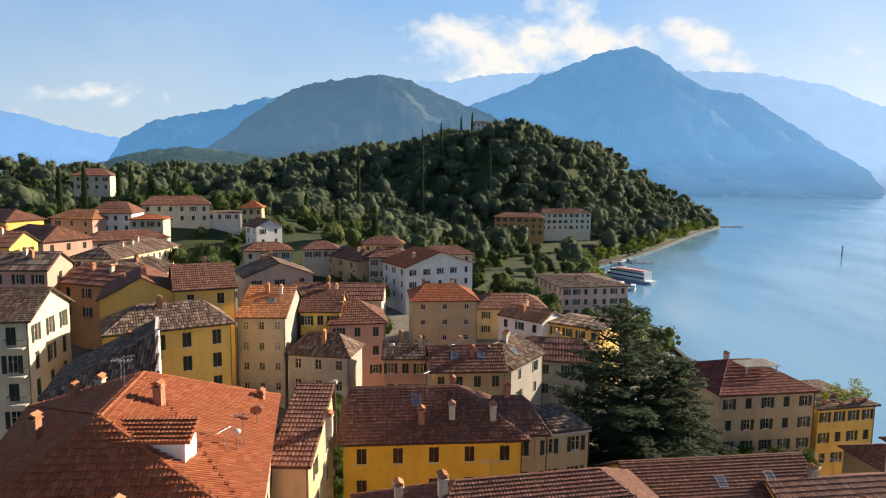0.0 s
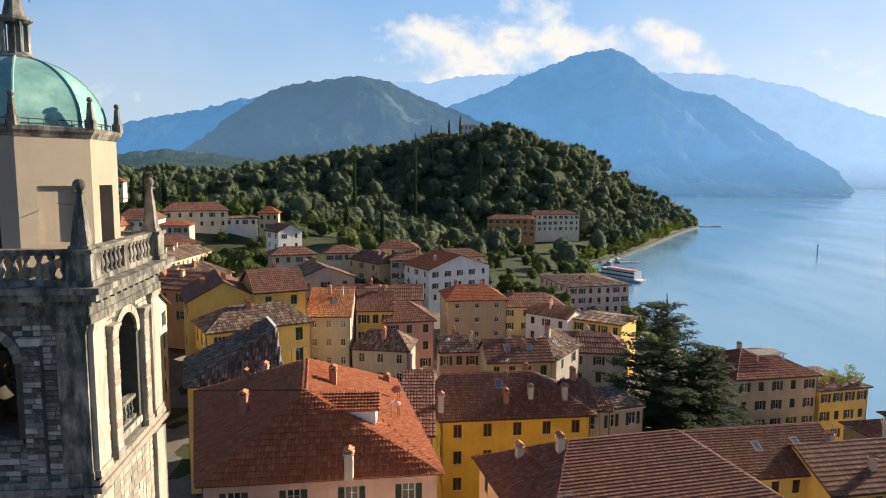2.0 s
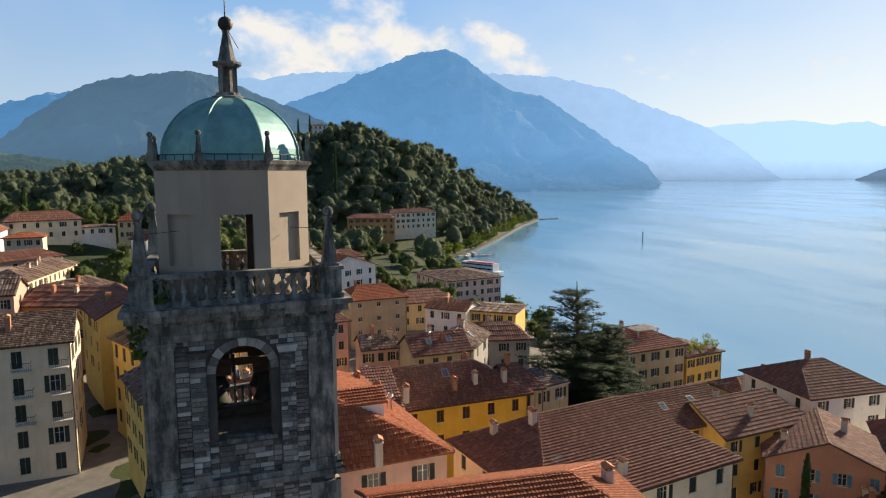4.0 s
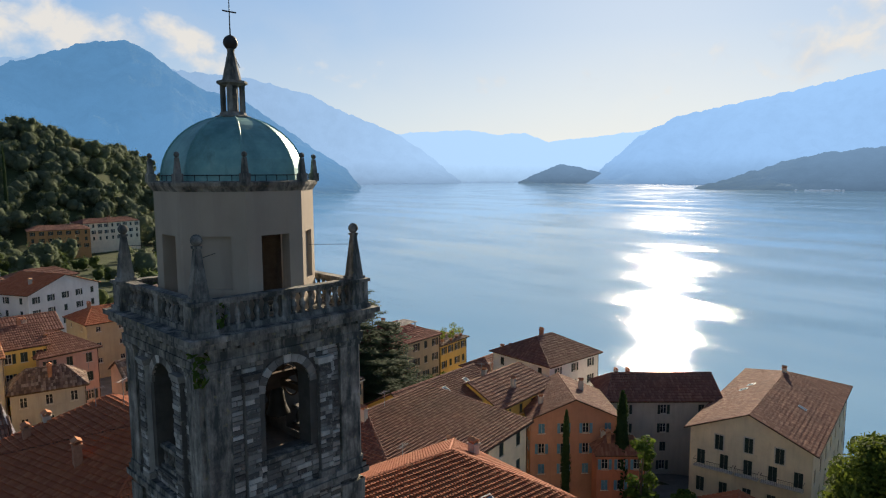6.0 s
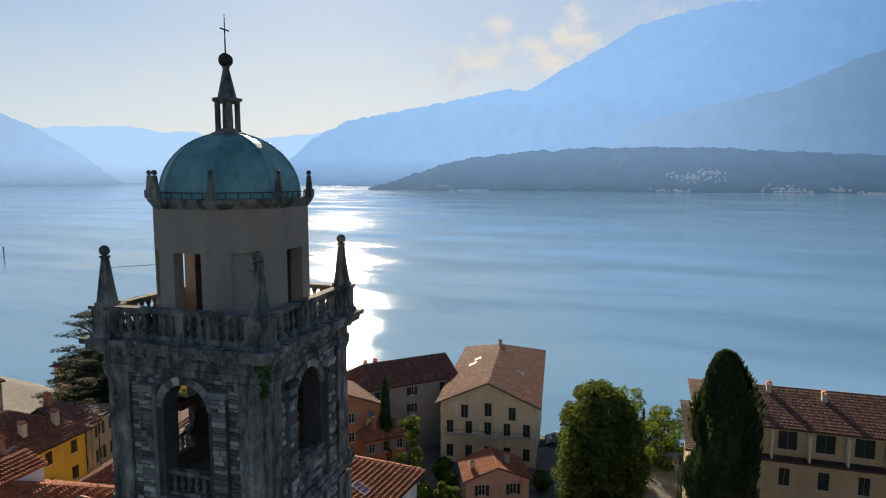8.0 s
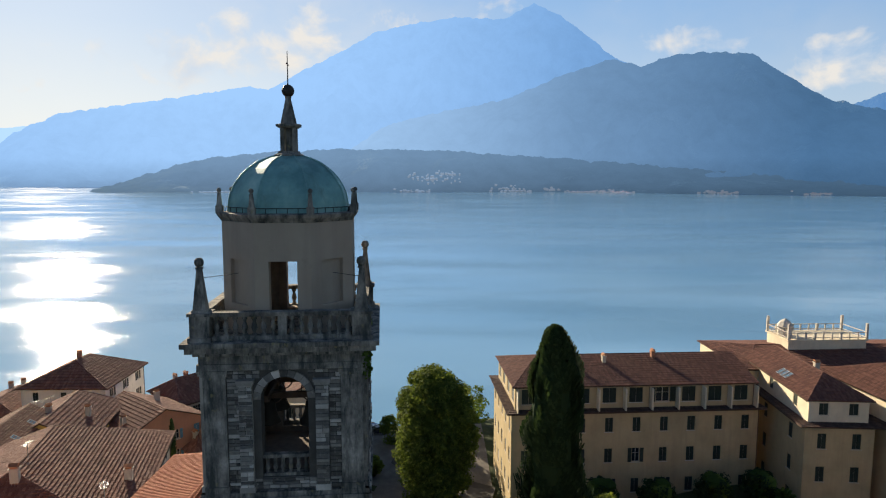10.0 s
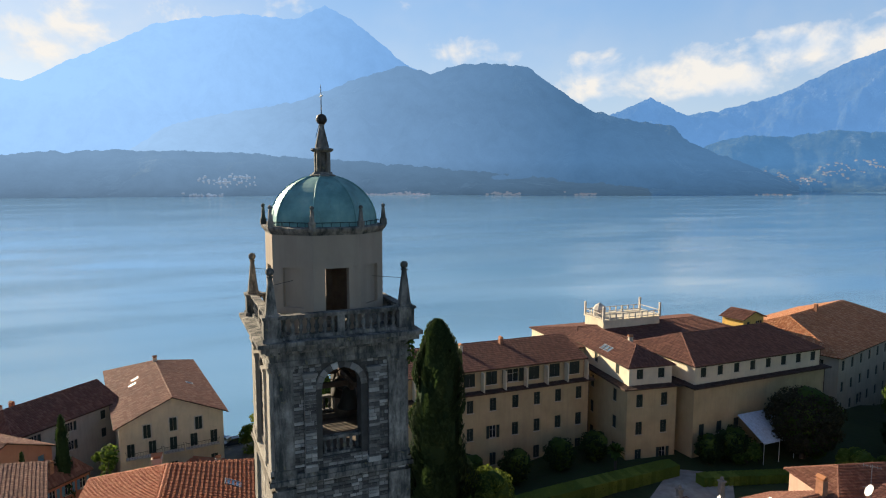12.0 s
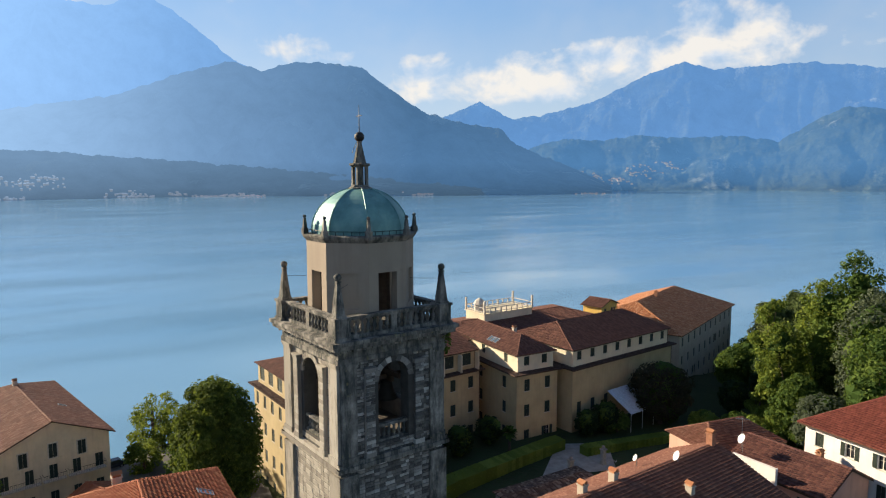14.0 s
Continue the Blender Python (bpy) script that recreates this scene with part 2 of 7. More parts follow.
# ---- mesh building ----
class Mesh:
    """Collects vertices and faces, and becomes one mesh."""

    def __init__(self):
        self.v, self.f = [], []

    def add(self, verts, faces):
        o = len(self.v)
        self.v.extend(tuple(p) for p in verts)
        self.f.extend(tuple(i + o for i in q) for q in faces)

    def box(self, x0, y0, z0, x1, y1, z1):
        self.add([(x0, y0, z0), (x1, y0, z0), (x1, y1, z0), (x0, y1, z0), (x0, y0, z1), (x1, y0, z1), (x1, y1, z1), (x0, y1, z1)],
                 [(0, 3, 2, 1), (4, 5, 6, 7), (0, 1, 5, 4), (1, 2, 6, 5), (2, 3, 7, 6), (3, 0, 4, 7)])

    def block(self, x, y, z0, z1, half, half_y=None, top=None):
        """An upright block round x, y; top: a narrower half width above."""
        hy = half if half_y is None else half_y
        t = half if top is None else top
        ty = hy if top is None else top
        self.add([(x - half, y - hy, z0), (x + half, y - hy, z0), (x + half, y + hy, z0), (x - half, y + hy, z0),
                  (x - t, y - ty, z1), (x + t, y - ty, z1), (x + t, y + ty, z1), (x - t, y + ty, z1)],
                 [(0, 3, 2, 1), (4, 5, 6, 7), (0, 1, 5, 4), (1, 2, 6, 5), (2, 3, 7, 6), (3, 0, 4, 7)])

    def lathe(self, x, y, rings, n=10, turn=0.0):
        """rings: (z, radius) from below up, capped at both ends."""
        vs = [(x + r * math.cos(turn + 2 * math.pi * k / n), y + r * math.sin(turn + 2 * math.pi * k / n), z) for z, r in rings for k in range(n)]
        fs = [(i * n + k, i * n + (k + 1) % n, (i + 1) * n + (k + 1) % n, (i + 1) * n + k) for i in range(len(rings) - 1) for k in range(n)]
        fs += [tuple(range(n - 1, -1, -1)), tuple((len(rings) - 1) * n + k for k in range(n))]
        self.add(vs, fs)

    def ball(self, x, y, z, r, n=10, m=6):
        self.lathe(x, y, [(z - r * math.cos(math.pi * k / m), max(0.01 * r, r * math.sin(math.pi * k / m))) for k in range(m + 1)], n)

    def tube(self, a, b, r0, r1=None, n=6):
        a, b = Vector(a), Vector(b)
        r1 = r0 if r1 is None else r1
        q = (b - a).to_track_quat("Z", "Y")
        vs = []
        for p, r in ((a, r0), (b, r1)):
            vs += [p + q @ Vector((r * math.cos(2 * math.pi * k / n), r * math.sin(2 * math.pi * k / n), 0)) for k in range(n)]
        self.add(vs, [(k, (k + 1) % n, n + (k + 1) % n, n + k) for k in range(n)] + [tuple(range(n - 1, -1, -1)), tuple(range(n, 2 * n))])

    def plate(self, poly, thick):
        """A slab under a flat polygon (counter-clockwise seen from outside)."""
        n = len(poly)
        p = [Vector(q) for q in poly]
        nor = (p[1] - p[0]).cross(p[2] - p[0]).normalized()
        self.add(p + [q - nor * thick for q in p], [tuple(range(n)), tuple(range(2 * n - 1, n - 1, -1))] + [(k, n + k, n + (k + 1) % n, (k + 1) % n) for k in range(n)])

    def weld(self):
        """Joins corners that coincide, so that slabs that meet become one piece."""
        seen, to, vs = {}, [], []
        for p in self.v:
            k = tuple(round(c, 3) for c in p)
            if k not in seen:
                seen[k] = len(vs)
                vs.append(p)
            to.append(seen[k])
        self.v, self.f = vs, [tuple(to[i] for i in f) for f in self.f]
        return self

    def data(self, name, mat, smooth=False):
        me = bpy.data.meshes.new(name)
        me.from_pydata([tuple(p) for p in self.v], [], self.f)
        me.materials.append(mat)
        if smooth:
            me.polygons.foreach_set("use_smooth", [True] * len(me.polygons))
        me.update()
        return me


def part(name, mesh, mat, parent, label="", at=None, smooth=False):
    """Links a mesh (a Mesh or ready data) as one object under a thing or a part."""
    me = mesh.data(name, mat, smooth) if isinstance(mesh, Mesh) else mesh
    ob = new(name, me)
    ob.parent = parent
    if at is not None:
        ob.matrix_basis = at
    if label:
        ob["label"] = label
    return ob


def thing(name, label, category, m, group="", kind=""):
    ob = new(name)
    ob.empty_display_size = 0.5
    ob.matrix_basis = m
    return tagged(ob, label, category, group, kind)


# ---- the lie of the land ----
LAKE = 3.0
HEIGHTS = [(-25, 12, 27), (-18, 42, 26), (-44, 68, 25.5), (-33, 72, 26), (-35, 95, 27), (-20, 95, 24), (0, 88, 22), (0, 60, 20.5), (10, 40, 20),
           (-4, 20, 24), (0, 125, 24), (0, 165, 24), (40, 195, 12), (50, 90, 12), (28, 60, 17), (42, 45, 15), (50, 25, 16.8), (55, 17, 16.5), (75, 30, 11), (65, 65, 8),
           (-70, 100, 32), (-73, 150, 34), (-100, 250, 45), (-50, 230, 35), (-60, -10, 30), (-20, -40, 27), (15, -35, 20), (25, -80, 20), (27, -46, 20), (22, -18, 19), (42, -12, 15), (40, -150, 15)]
SHORE = [(-900, -60), (-300, 10), (-185, 48), (-150, 70), (-132, 82), (-60, 88), (30, 97), (75, 86), (100, 74), (150, 72), (210, 74), (260, 76), (336, 80), (395, 86), (454, 130), (522, 172), (650, 248), (735, 305), (790, 230), (900, 40), (1300, -100), (6000, -100)]


def smooth(a, b, x):
    x = min(1.0, max(0.0, (x - a) / (b - a)))
    return x * x * (3 - 2 * x)


def shore_x(y):
    for (y0, x0), (y1, x1) in zip(SHORE, SHORE[1:]):
        if y <= y1:
            return x0 + (x1 - x0) * (y - y0) / (y1 - y0)
    return SHORE[-1][1]


CREST = [(-60, 52), (-30, 54), (-18, 52), (-11, 66), (-7, 72), (-3, 80), (0, 89), (5, 98), (10, 84), (14, 70), (19, 53), (23, 34), (27, 12), (60, 4)]


def crest(az):
    for (a0, z0), (a1, z1) in zip(CREST, CREST[1:]):
        if az <= a1:
            return z0 + (z1 - z0) * max(0.0, az - a0) / (a1 - a0)
    return 4


def ground_z(x, y):
    s = shore_x(y)
    if x > s:
        return LAKE - 4.0
    wsum, zsum = 1e-9, 0.0
    for hx, hy, hz in HEIGHTS:
        w = 1.0 / (((x - hx) ** 2 + (y - hy) ** 2) ** 1.5 + 30.0)
        wsum, zsum = wsum + w, zsum + w * hz
    z = zsum / wsum
    d, az = math.hypot(x, y), math.degrees(math.atan2(x, y))
    if y > 150:
        up = smooth(430, 640, d) * (1 - 0.85 * smooth(740, 1100, d))
        edge = smooth(5, 120, s - x)
        foot = z + (14 - z) * smooth(180, 330, d) * smooth(-12, 2, az)
        z = foot + max(0.0, crest(az) - foot) * up * edge
    lip = smooth(0, 22, s - x)
    return LAKE + 1.8 + (z - LAKE - 1.8) * lip


def axis_steps(lo, hi, fine_lo, fine_hi, fine, coarse):
    out, v = [], lo
    while v < hi:
        out.append(v)
        v += fine if fine_lo <= v < fine_hi else coarse
    return out + [hi]


g = Mesh()
gx = axis_steps(-4900, 4900, -240, 340, 7, 120)
gy = axis_steps(-4900, 4900, -200, 900, 8, 120)
gv = [(x, y, ground_z(x, y)) for y in gy for x in gx]
nx = len(gx)
g.add(gv, [(j * nx + i, j * nx + i + 1, (j + 1) * nx + i + 1, (j + 1) * nx + i) for j in range(len(gy) - 1) for i in range(nx - 1)])
gm = Nodes("earth_grass_and_paving", 0.95, 0, 0.2)
grass = gm.ramp(gm.noise(0.08, 6), [(0.3, (0.025, 0.04, 0.014)), (0.6, (0.05, 0.07, 0.025)), (0.8, (0.09, 0.09, 0.04))])
gm.color(gm.mix(gm.ramp(gm.noise(1.5, 4), [(0.4, (0, 0, 0)), (0.8, (0.6, 0.6, 0.6))]), grass, (0.06, 0.05, 0.03)))
gm.bump(gm.noise(1.2, 5), 0.6, 0.3)
ground = tagged(new("ground", g.data("ground", gm.m, True)), "grassy earth hillside falling from the village to the shore", "ground", kind="structure")

pv = Mesh()
px = axis_steps(-110, 70, -110, 70, 3, 3)
py = axis_steps(-4, 185, -4, 185, 3, 3)
pv.add([(min(x, shore_x(y) - 1.5), y, ground_z(min(x, shore_x(y) - 1.5), y) + 0.06) for y in py for x in px],
       [(j * len(px) + i, j * len(px) + i + 1, (j + 1) * len(px) + i + 1, (j + 1) * len(px) + i) for j in range(len(py) - 1) for i in range(len(px) - 1)])
tagged(new("pavement", pv.data("pavement", plain("worn_street_cobbles", (0.17, 0.155, 0.135), 0.9, scale=0.6, bump=0.5), True)), "worn grey stone paving of the village lanes", "paving", kind="structure")

w = Mesh()
wr = [30, 200, 600, 1500, 3000, 4950]
w.add([(0, 0, LAKE)] + [(r * math.cos(a * math.pi / 32), r * math.sin(a * math.pi / 32), LAKE) for r in wr for a in range(64)],
      [(0, 1 + a, 1 + (a + 1) % 64) for a in range(64)] + [(1 + i * 64 + a, 1 + i * 64 + 64 + a, 1 + i * 64 + 64 + (a + 1) % 64, 1 + i * 64 + (a + 1) % 64) for i in range(len(wr) - 1) for a in range(64)])
wm = Nodes("lake_water", 0.1, 0, 0.42)
wm.p.inputs["IOR"].default_value = 1.36
wm.color(wm.ramp(wm.noise(0.004, 3, 0.5, (2.5, 1, 1)), [(0.35, (0.14, 0.30, 0.47)), (0.7, (0.19, 0.36, 0.53))]))
rip = wm.mix(0.3, wm.noise(0.3, 8, 0.82, (1.2, 0.5, 1)), wm.noise(0.055, 4, 0.6, (1.4, 0.4, 1)))
# wind lanes: ruffled water between smooth streaks
wind = wm.noise(0.0065, 5, 0.6, (2.2, 0.55, 1))
wm.link(wm.ramp(wind, [(0.42, (0.05, 0.05, 0.05)), (0.6, (0.11, 0.11, 0.11))]), wm.p.inputs["Roughness"])
wm.bump(rip, 0.2, 0.9)
ruffle = wm.t.nodes["Bump"]
wm.link(wm.ramp(wind, [(0.40, (0.05, 0.05, 0.05)), (0.5, (0.14, 0.14, 0.14)), (0.62, (0.34, 0.34, 0.34))]), ruffle.inputs["Strength"])
water = tagged(new("water", w.data("water", wm.m)), "calm blue lake with fine ripples glinting in the sun", "lake", kind="structure")


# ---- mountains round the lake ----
def hazed_stuff(name, haze, glow, dark, pale=1.0):
    """Wooded slopes with rock; haze is painted on as emission that thickens towards the water and pales towards the
    sun.
    """
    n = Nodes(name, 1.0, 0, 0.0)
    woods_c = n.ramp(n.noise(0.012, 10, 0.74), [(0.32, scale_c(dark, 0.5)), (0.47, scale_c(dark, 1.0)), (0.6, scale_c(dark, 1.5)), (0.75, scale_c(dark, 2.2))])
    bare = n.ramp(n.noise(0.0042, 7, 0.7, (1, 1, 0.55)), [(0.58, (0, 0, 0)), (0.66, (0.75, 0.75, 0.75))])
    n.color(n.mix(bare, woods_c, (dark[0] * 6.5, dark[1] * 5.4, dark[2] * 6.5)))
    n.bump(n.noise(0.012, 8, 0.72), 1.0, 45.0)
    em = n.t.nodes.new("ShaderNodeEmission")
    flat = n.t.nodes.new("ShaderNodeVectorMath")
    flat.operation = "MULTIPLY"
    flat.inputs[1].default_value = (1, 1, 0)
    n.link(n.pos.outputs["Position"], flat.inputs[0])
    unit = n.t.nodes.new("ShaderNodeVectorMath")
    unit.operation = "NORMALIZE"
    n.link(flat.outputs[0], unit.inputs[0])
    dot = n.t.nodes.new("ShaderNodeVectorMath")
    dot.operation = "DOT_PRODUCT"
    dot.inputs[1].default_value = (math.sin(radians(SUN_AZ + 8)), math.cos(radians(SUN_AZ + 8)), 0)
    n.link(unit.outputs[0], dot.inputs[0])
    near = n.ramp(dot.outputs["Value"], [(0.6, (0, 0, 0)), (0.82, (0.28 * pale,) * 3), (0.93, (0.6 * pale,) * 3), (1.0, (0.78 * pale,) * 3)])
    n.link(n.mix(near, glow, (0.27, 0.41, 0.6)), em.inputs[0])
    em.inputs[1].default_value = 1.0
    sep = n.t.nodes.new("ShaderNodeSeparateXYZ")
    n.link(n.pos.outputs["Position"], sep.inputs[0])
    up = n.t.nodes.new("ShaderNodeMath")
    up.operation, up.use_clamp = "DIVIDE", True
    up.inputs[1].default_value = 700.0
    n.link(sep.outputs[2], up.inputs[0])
    # painted haze: clear over the wooded shore, thick above it, thinner towards the summits
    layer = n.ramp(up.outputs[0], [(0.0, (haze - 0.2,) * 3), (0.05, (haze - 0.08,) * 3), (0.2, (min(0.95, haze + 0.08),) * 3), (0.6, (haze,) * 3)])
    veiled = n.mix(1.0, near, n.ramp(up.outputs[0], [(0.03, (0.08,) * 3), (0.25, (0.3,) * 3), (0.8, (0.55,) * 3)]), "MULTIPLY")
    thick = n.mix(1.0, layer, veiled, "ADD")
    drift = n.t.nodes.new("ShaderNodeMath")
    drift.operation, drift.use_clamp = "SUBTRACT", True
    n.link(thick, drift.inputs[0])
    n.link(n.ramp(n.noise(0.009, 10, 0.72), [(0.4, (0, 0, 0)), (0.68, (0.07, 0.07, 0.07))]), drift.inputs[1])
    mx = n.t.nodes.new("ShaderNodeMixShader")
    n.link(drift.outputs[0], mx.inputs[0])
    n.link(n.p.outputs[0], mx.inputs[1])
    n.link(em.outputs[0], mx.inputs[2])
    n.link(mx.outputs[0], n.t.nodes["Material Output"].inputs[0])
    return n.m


def lerp_row(rows, a):
    if a <= rows[0][0]:
        return rows[0][1:]
    for r0, r1 in zip(rows, rows[1:]):
        if a <= r1[0]:
            k = (a - r0[0]) / (r1[0] - r0[0])
            return tuple(u + (v - u) * k for u, v in zip(r0[1:], r1[1:]))
    return rows[-1][1:]


GRIDS = {}


def mountain(name, label, eye, far, foot, crests, mat, rough=1.0):
    """A range: crests are (bearing, height in degrees over the eye); far and foot are the distances of ridge and shore."""
    m, rows = Mesh(), 30
    a0, a1 = crests[0][0], crests[-1][0]
    n = max(24, int((a1 - a0) / 0.11))
    seed = (far * 0.01, a0, 3.3)
    for i in range(n + 1):
        a = a0 + (a1 - a0) * i / n
        el = lerp_row(crests, a)[0]
        top = eye[2] + math.tan(radians(el)) * far
        s, c = math.sin(radians(a)), math.cos(radians(a))
        for j in range(rows + 3):
            v = min(1.0, j / rows)
            d = foot + (far - foot) * v
            p = Vector((eye[0] + d * s, eye[1] + d * c, 0))
            z = LAKE - 2 + (top - LAKE + 2) * (v ** 1.25)
            fold = noise.fractal(Vector((p.x, p.y, 0)) * 0.0026 + Vector(seed), 0.9, 2.1, 7) * (top - LAKE) * 0.34 * rough
            z += fold * math.sin(math.pi * v) ** 0.8
            if v > 0.8:
                z += noise.fractal(Vector((a * 1.3, far * 0.01, 1.0)), 0.75, 2.1, 7) * far * 0.0026 * rough * (v - 0.8) * 5
            if j > rows:
                z -= (j - rows) * 0.22 * (top - LAKE)
                p += Vector((s, c, 0)) * (j - rows) * 0.04 * far
            p.x += noise.noise(p * 0.004) * 40 * math.sin(math.pi * v)
            m.v.append((p.x, p.y, max(z, LAKE - 2)))
    k = rows + 3
    m.f = [(i * k + j, (i + 1) * k + j, (i + 1) * k + j + 1, i * k + j + 1) for i in range(n) for j in range(k - 1)]
    GRIDS[a0] = (m.v, k, n)
    return tagged(new(name, m.data(name, mat, True)), label, "mountain", kind="structure")


E0, E5, E6, E7, E11, E14 = (0, 0, 60), (-30, -14, 63.2), (-38.6, -10.9, 63.7), (-43.6, -7.1, 64), (-56.8, 10.8, 65.2), (-57.6, 27, 66.2)
WOOD = (0.03, 0.05, 0.022)
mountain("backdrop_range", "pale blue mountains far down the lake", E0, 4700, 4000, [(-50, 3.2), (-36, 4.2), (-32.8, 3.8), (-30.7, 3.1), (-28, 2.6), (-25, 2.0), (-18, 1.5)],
         hazed_stuff("painted_haze_one", 0.85, (0.13, 0.25, 0.45), (0.04, 0.055, 0.035)))
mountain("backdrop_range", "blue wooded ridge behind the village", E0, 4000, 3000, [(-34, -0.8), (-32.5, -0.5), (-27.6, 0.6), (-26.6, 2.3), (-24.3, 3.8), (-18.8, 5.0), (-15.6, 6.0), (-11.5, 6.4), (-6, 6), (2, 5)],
         hazed_stuff("painted_haze_two", 0.64, (0.065, 0.18, 0.35), (0.04, 0.055, 0.035)))
mountain("backdrop_hill", "dark green wooded mountain with light haze painted in", E0, 2700, 1300, [(-24, -0.4), (-21.9, 0.7), (-18.8, 2.8), (-17, 4.4), (-14.2, 6.3), (-11.9, 7.3), (-8.6, 7.8), (-6.2, 8.2), (-3.8, 7.8), (0.1, 6.2), (2.5, 5.3), (5.9, 3.9), (9.8, 2.3), (14, 0.6)],
         hazed_stuff("painted_haze_three", 0.64, (0.062, 0.118, 0.185), (0.045, 0.06, 0.045)))
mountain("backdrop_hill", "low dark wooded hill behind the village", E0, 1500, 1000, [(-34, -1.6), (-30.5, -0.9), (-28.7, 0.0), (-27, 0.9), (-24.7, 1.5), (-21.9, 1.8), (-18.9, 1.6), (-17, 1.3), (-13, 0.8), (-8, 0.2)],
         hazed_stuff("painted_haze_near", 0.45, (0.05, 0.095, 0.13), (0.05, 0.068, 0.04)), 0.8)
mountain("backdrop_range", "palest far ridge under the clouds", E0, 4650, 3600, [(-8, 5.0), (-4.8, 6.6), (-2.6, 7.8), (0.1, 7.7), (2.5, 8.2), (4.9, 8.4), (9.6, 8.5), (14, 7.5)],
         hazed_stuff("painted_haze_four", 0.86, (0.2, 0.31, 0.46), (0.04, 0.055, 0.035)))
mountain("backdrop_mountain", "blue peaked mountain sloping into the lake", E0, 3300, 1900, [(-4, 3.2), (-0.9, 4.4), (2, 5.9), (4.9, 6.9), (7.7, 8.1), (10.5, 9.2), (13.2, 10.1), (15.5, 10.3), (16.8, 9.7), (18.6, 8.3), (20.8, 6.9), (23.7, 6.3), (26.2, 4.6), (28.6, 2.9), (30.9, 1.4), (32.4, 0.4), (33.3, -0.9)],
         hazed_stuff("painted_haze_five", 0.7, (0.08, 0.2, 0.37), (0.05, 0.062, 0.04), 0.5))
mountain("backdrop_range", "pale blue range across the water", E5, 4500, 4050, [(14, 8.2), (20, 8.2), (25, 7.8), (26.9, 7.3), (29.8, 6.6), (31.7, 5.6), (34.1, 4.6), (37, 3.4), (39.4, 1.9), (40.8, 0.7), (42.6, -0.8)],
         hazed_stuff("painted_haze_six", 0.78, (0.2, 0.3, 0.45), (0.04, 0.055, 0.035)))
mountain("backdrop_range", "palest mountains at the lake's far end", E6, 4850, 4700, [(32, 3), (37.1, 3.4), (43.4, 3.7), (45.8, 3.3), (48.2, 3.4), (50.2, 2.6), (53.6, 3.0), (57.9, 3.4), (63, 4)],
         hazed_stuff("painted_haze_seven", 0.85, (0.25, 0.36, 0.5), (0.04, 0.055, 0.035)), 0.6)
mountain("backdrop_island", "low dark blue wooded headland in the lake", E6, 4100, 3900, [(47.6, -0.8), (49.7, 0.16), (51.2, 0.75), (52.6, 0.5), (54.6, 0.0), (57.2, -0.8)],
         hazed_stuff("painted_haze_eight", 0.6, (0.09, 0.16, 0.26), (0.04, 0.055, 0.035), 0.4), 0.5)
mountain("backdrop_mountain", "high blue mountain with sunlit haze painted over it", E7, 4400, 3500, [(53.4, -0.9), (57.7, 3.0), (60.6, 4.5), (67.4, 5.8), (74.5, 7.2), (75.9, 6.9), (78.6, 8.5), (82, 10.2), (85, 11.9), (87.9, 12.5), (91.6, 13.1), (95.8, 12.9), (98.3, 14.1), (100.5, 13.1), (103, 11.3), (105, 9.6), (110, 7.5)],
         hazed_stuff("painted_haze_nine", 0.72, (0.085, 0.205, 0.42), (0.065, 0.08, 0.05), 0.75))
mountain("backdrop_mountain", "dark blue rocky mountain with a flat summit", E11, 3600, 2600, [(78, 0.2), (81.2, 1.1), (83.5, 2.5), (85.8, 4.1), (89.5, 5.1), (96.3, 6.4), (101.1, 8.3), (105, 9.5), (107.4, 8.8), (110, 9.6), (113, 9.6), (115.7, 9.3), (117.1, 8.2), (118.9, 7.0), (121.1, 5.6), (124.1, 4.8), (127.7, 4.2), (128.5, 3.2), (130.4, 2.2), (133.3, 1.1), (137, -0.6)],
         hazed_stuff("painted_haze_ten", 0.63, (0.054, 0.127, 0.245), (0.065, 0.08, 0.05)))
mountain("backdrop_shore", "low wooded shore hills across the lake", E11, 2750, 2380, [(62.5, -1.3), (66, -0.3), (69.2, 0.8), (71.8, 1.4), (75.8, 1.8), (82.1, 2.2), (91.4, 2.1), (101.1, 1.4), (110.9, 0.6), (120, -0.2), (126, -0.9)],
         hazed_stuff("painted_haze_eleven", 0.64, (0.06, 0.118, 0.2), (0.045, 0.06, 0.04), 0.4))
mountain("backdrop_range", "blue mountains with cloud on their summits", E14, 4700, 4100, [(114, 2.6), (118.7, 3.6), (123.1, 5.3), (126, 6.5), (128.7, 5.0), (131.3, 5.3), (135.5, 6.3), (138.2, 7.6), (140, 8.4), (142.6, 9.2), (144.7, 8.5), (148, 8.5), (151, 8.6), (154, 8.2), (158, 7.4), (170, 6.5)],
         hazed_stuff("painted_haze_twelve", 0.7, (0.085, 0.2, 0.41), (0.065, 0.08, 0.05)))
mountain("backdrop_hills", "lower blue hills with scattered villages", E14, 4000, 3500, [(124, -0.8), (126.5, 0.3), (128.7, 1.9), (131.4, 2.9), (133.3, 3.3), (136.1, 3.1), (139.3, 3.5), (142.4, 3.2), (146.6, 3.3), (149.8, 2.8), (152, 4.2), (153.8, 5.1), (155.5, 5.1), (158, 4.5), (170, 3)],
         hazed_stuff("painted_haze_thirteen", 0.58, (0.06, 0.16, 0.32), (0.065, 0.08, 0.05)))


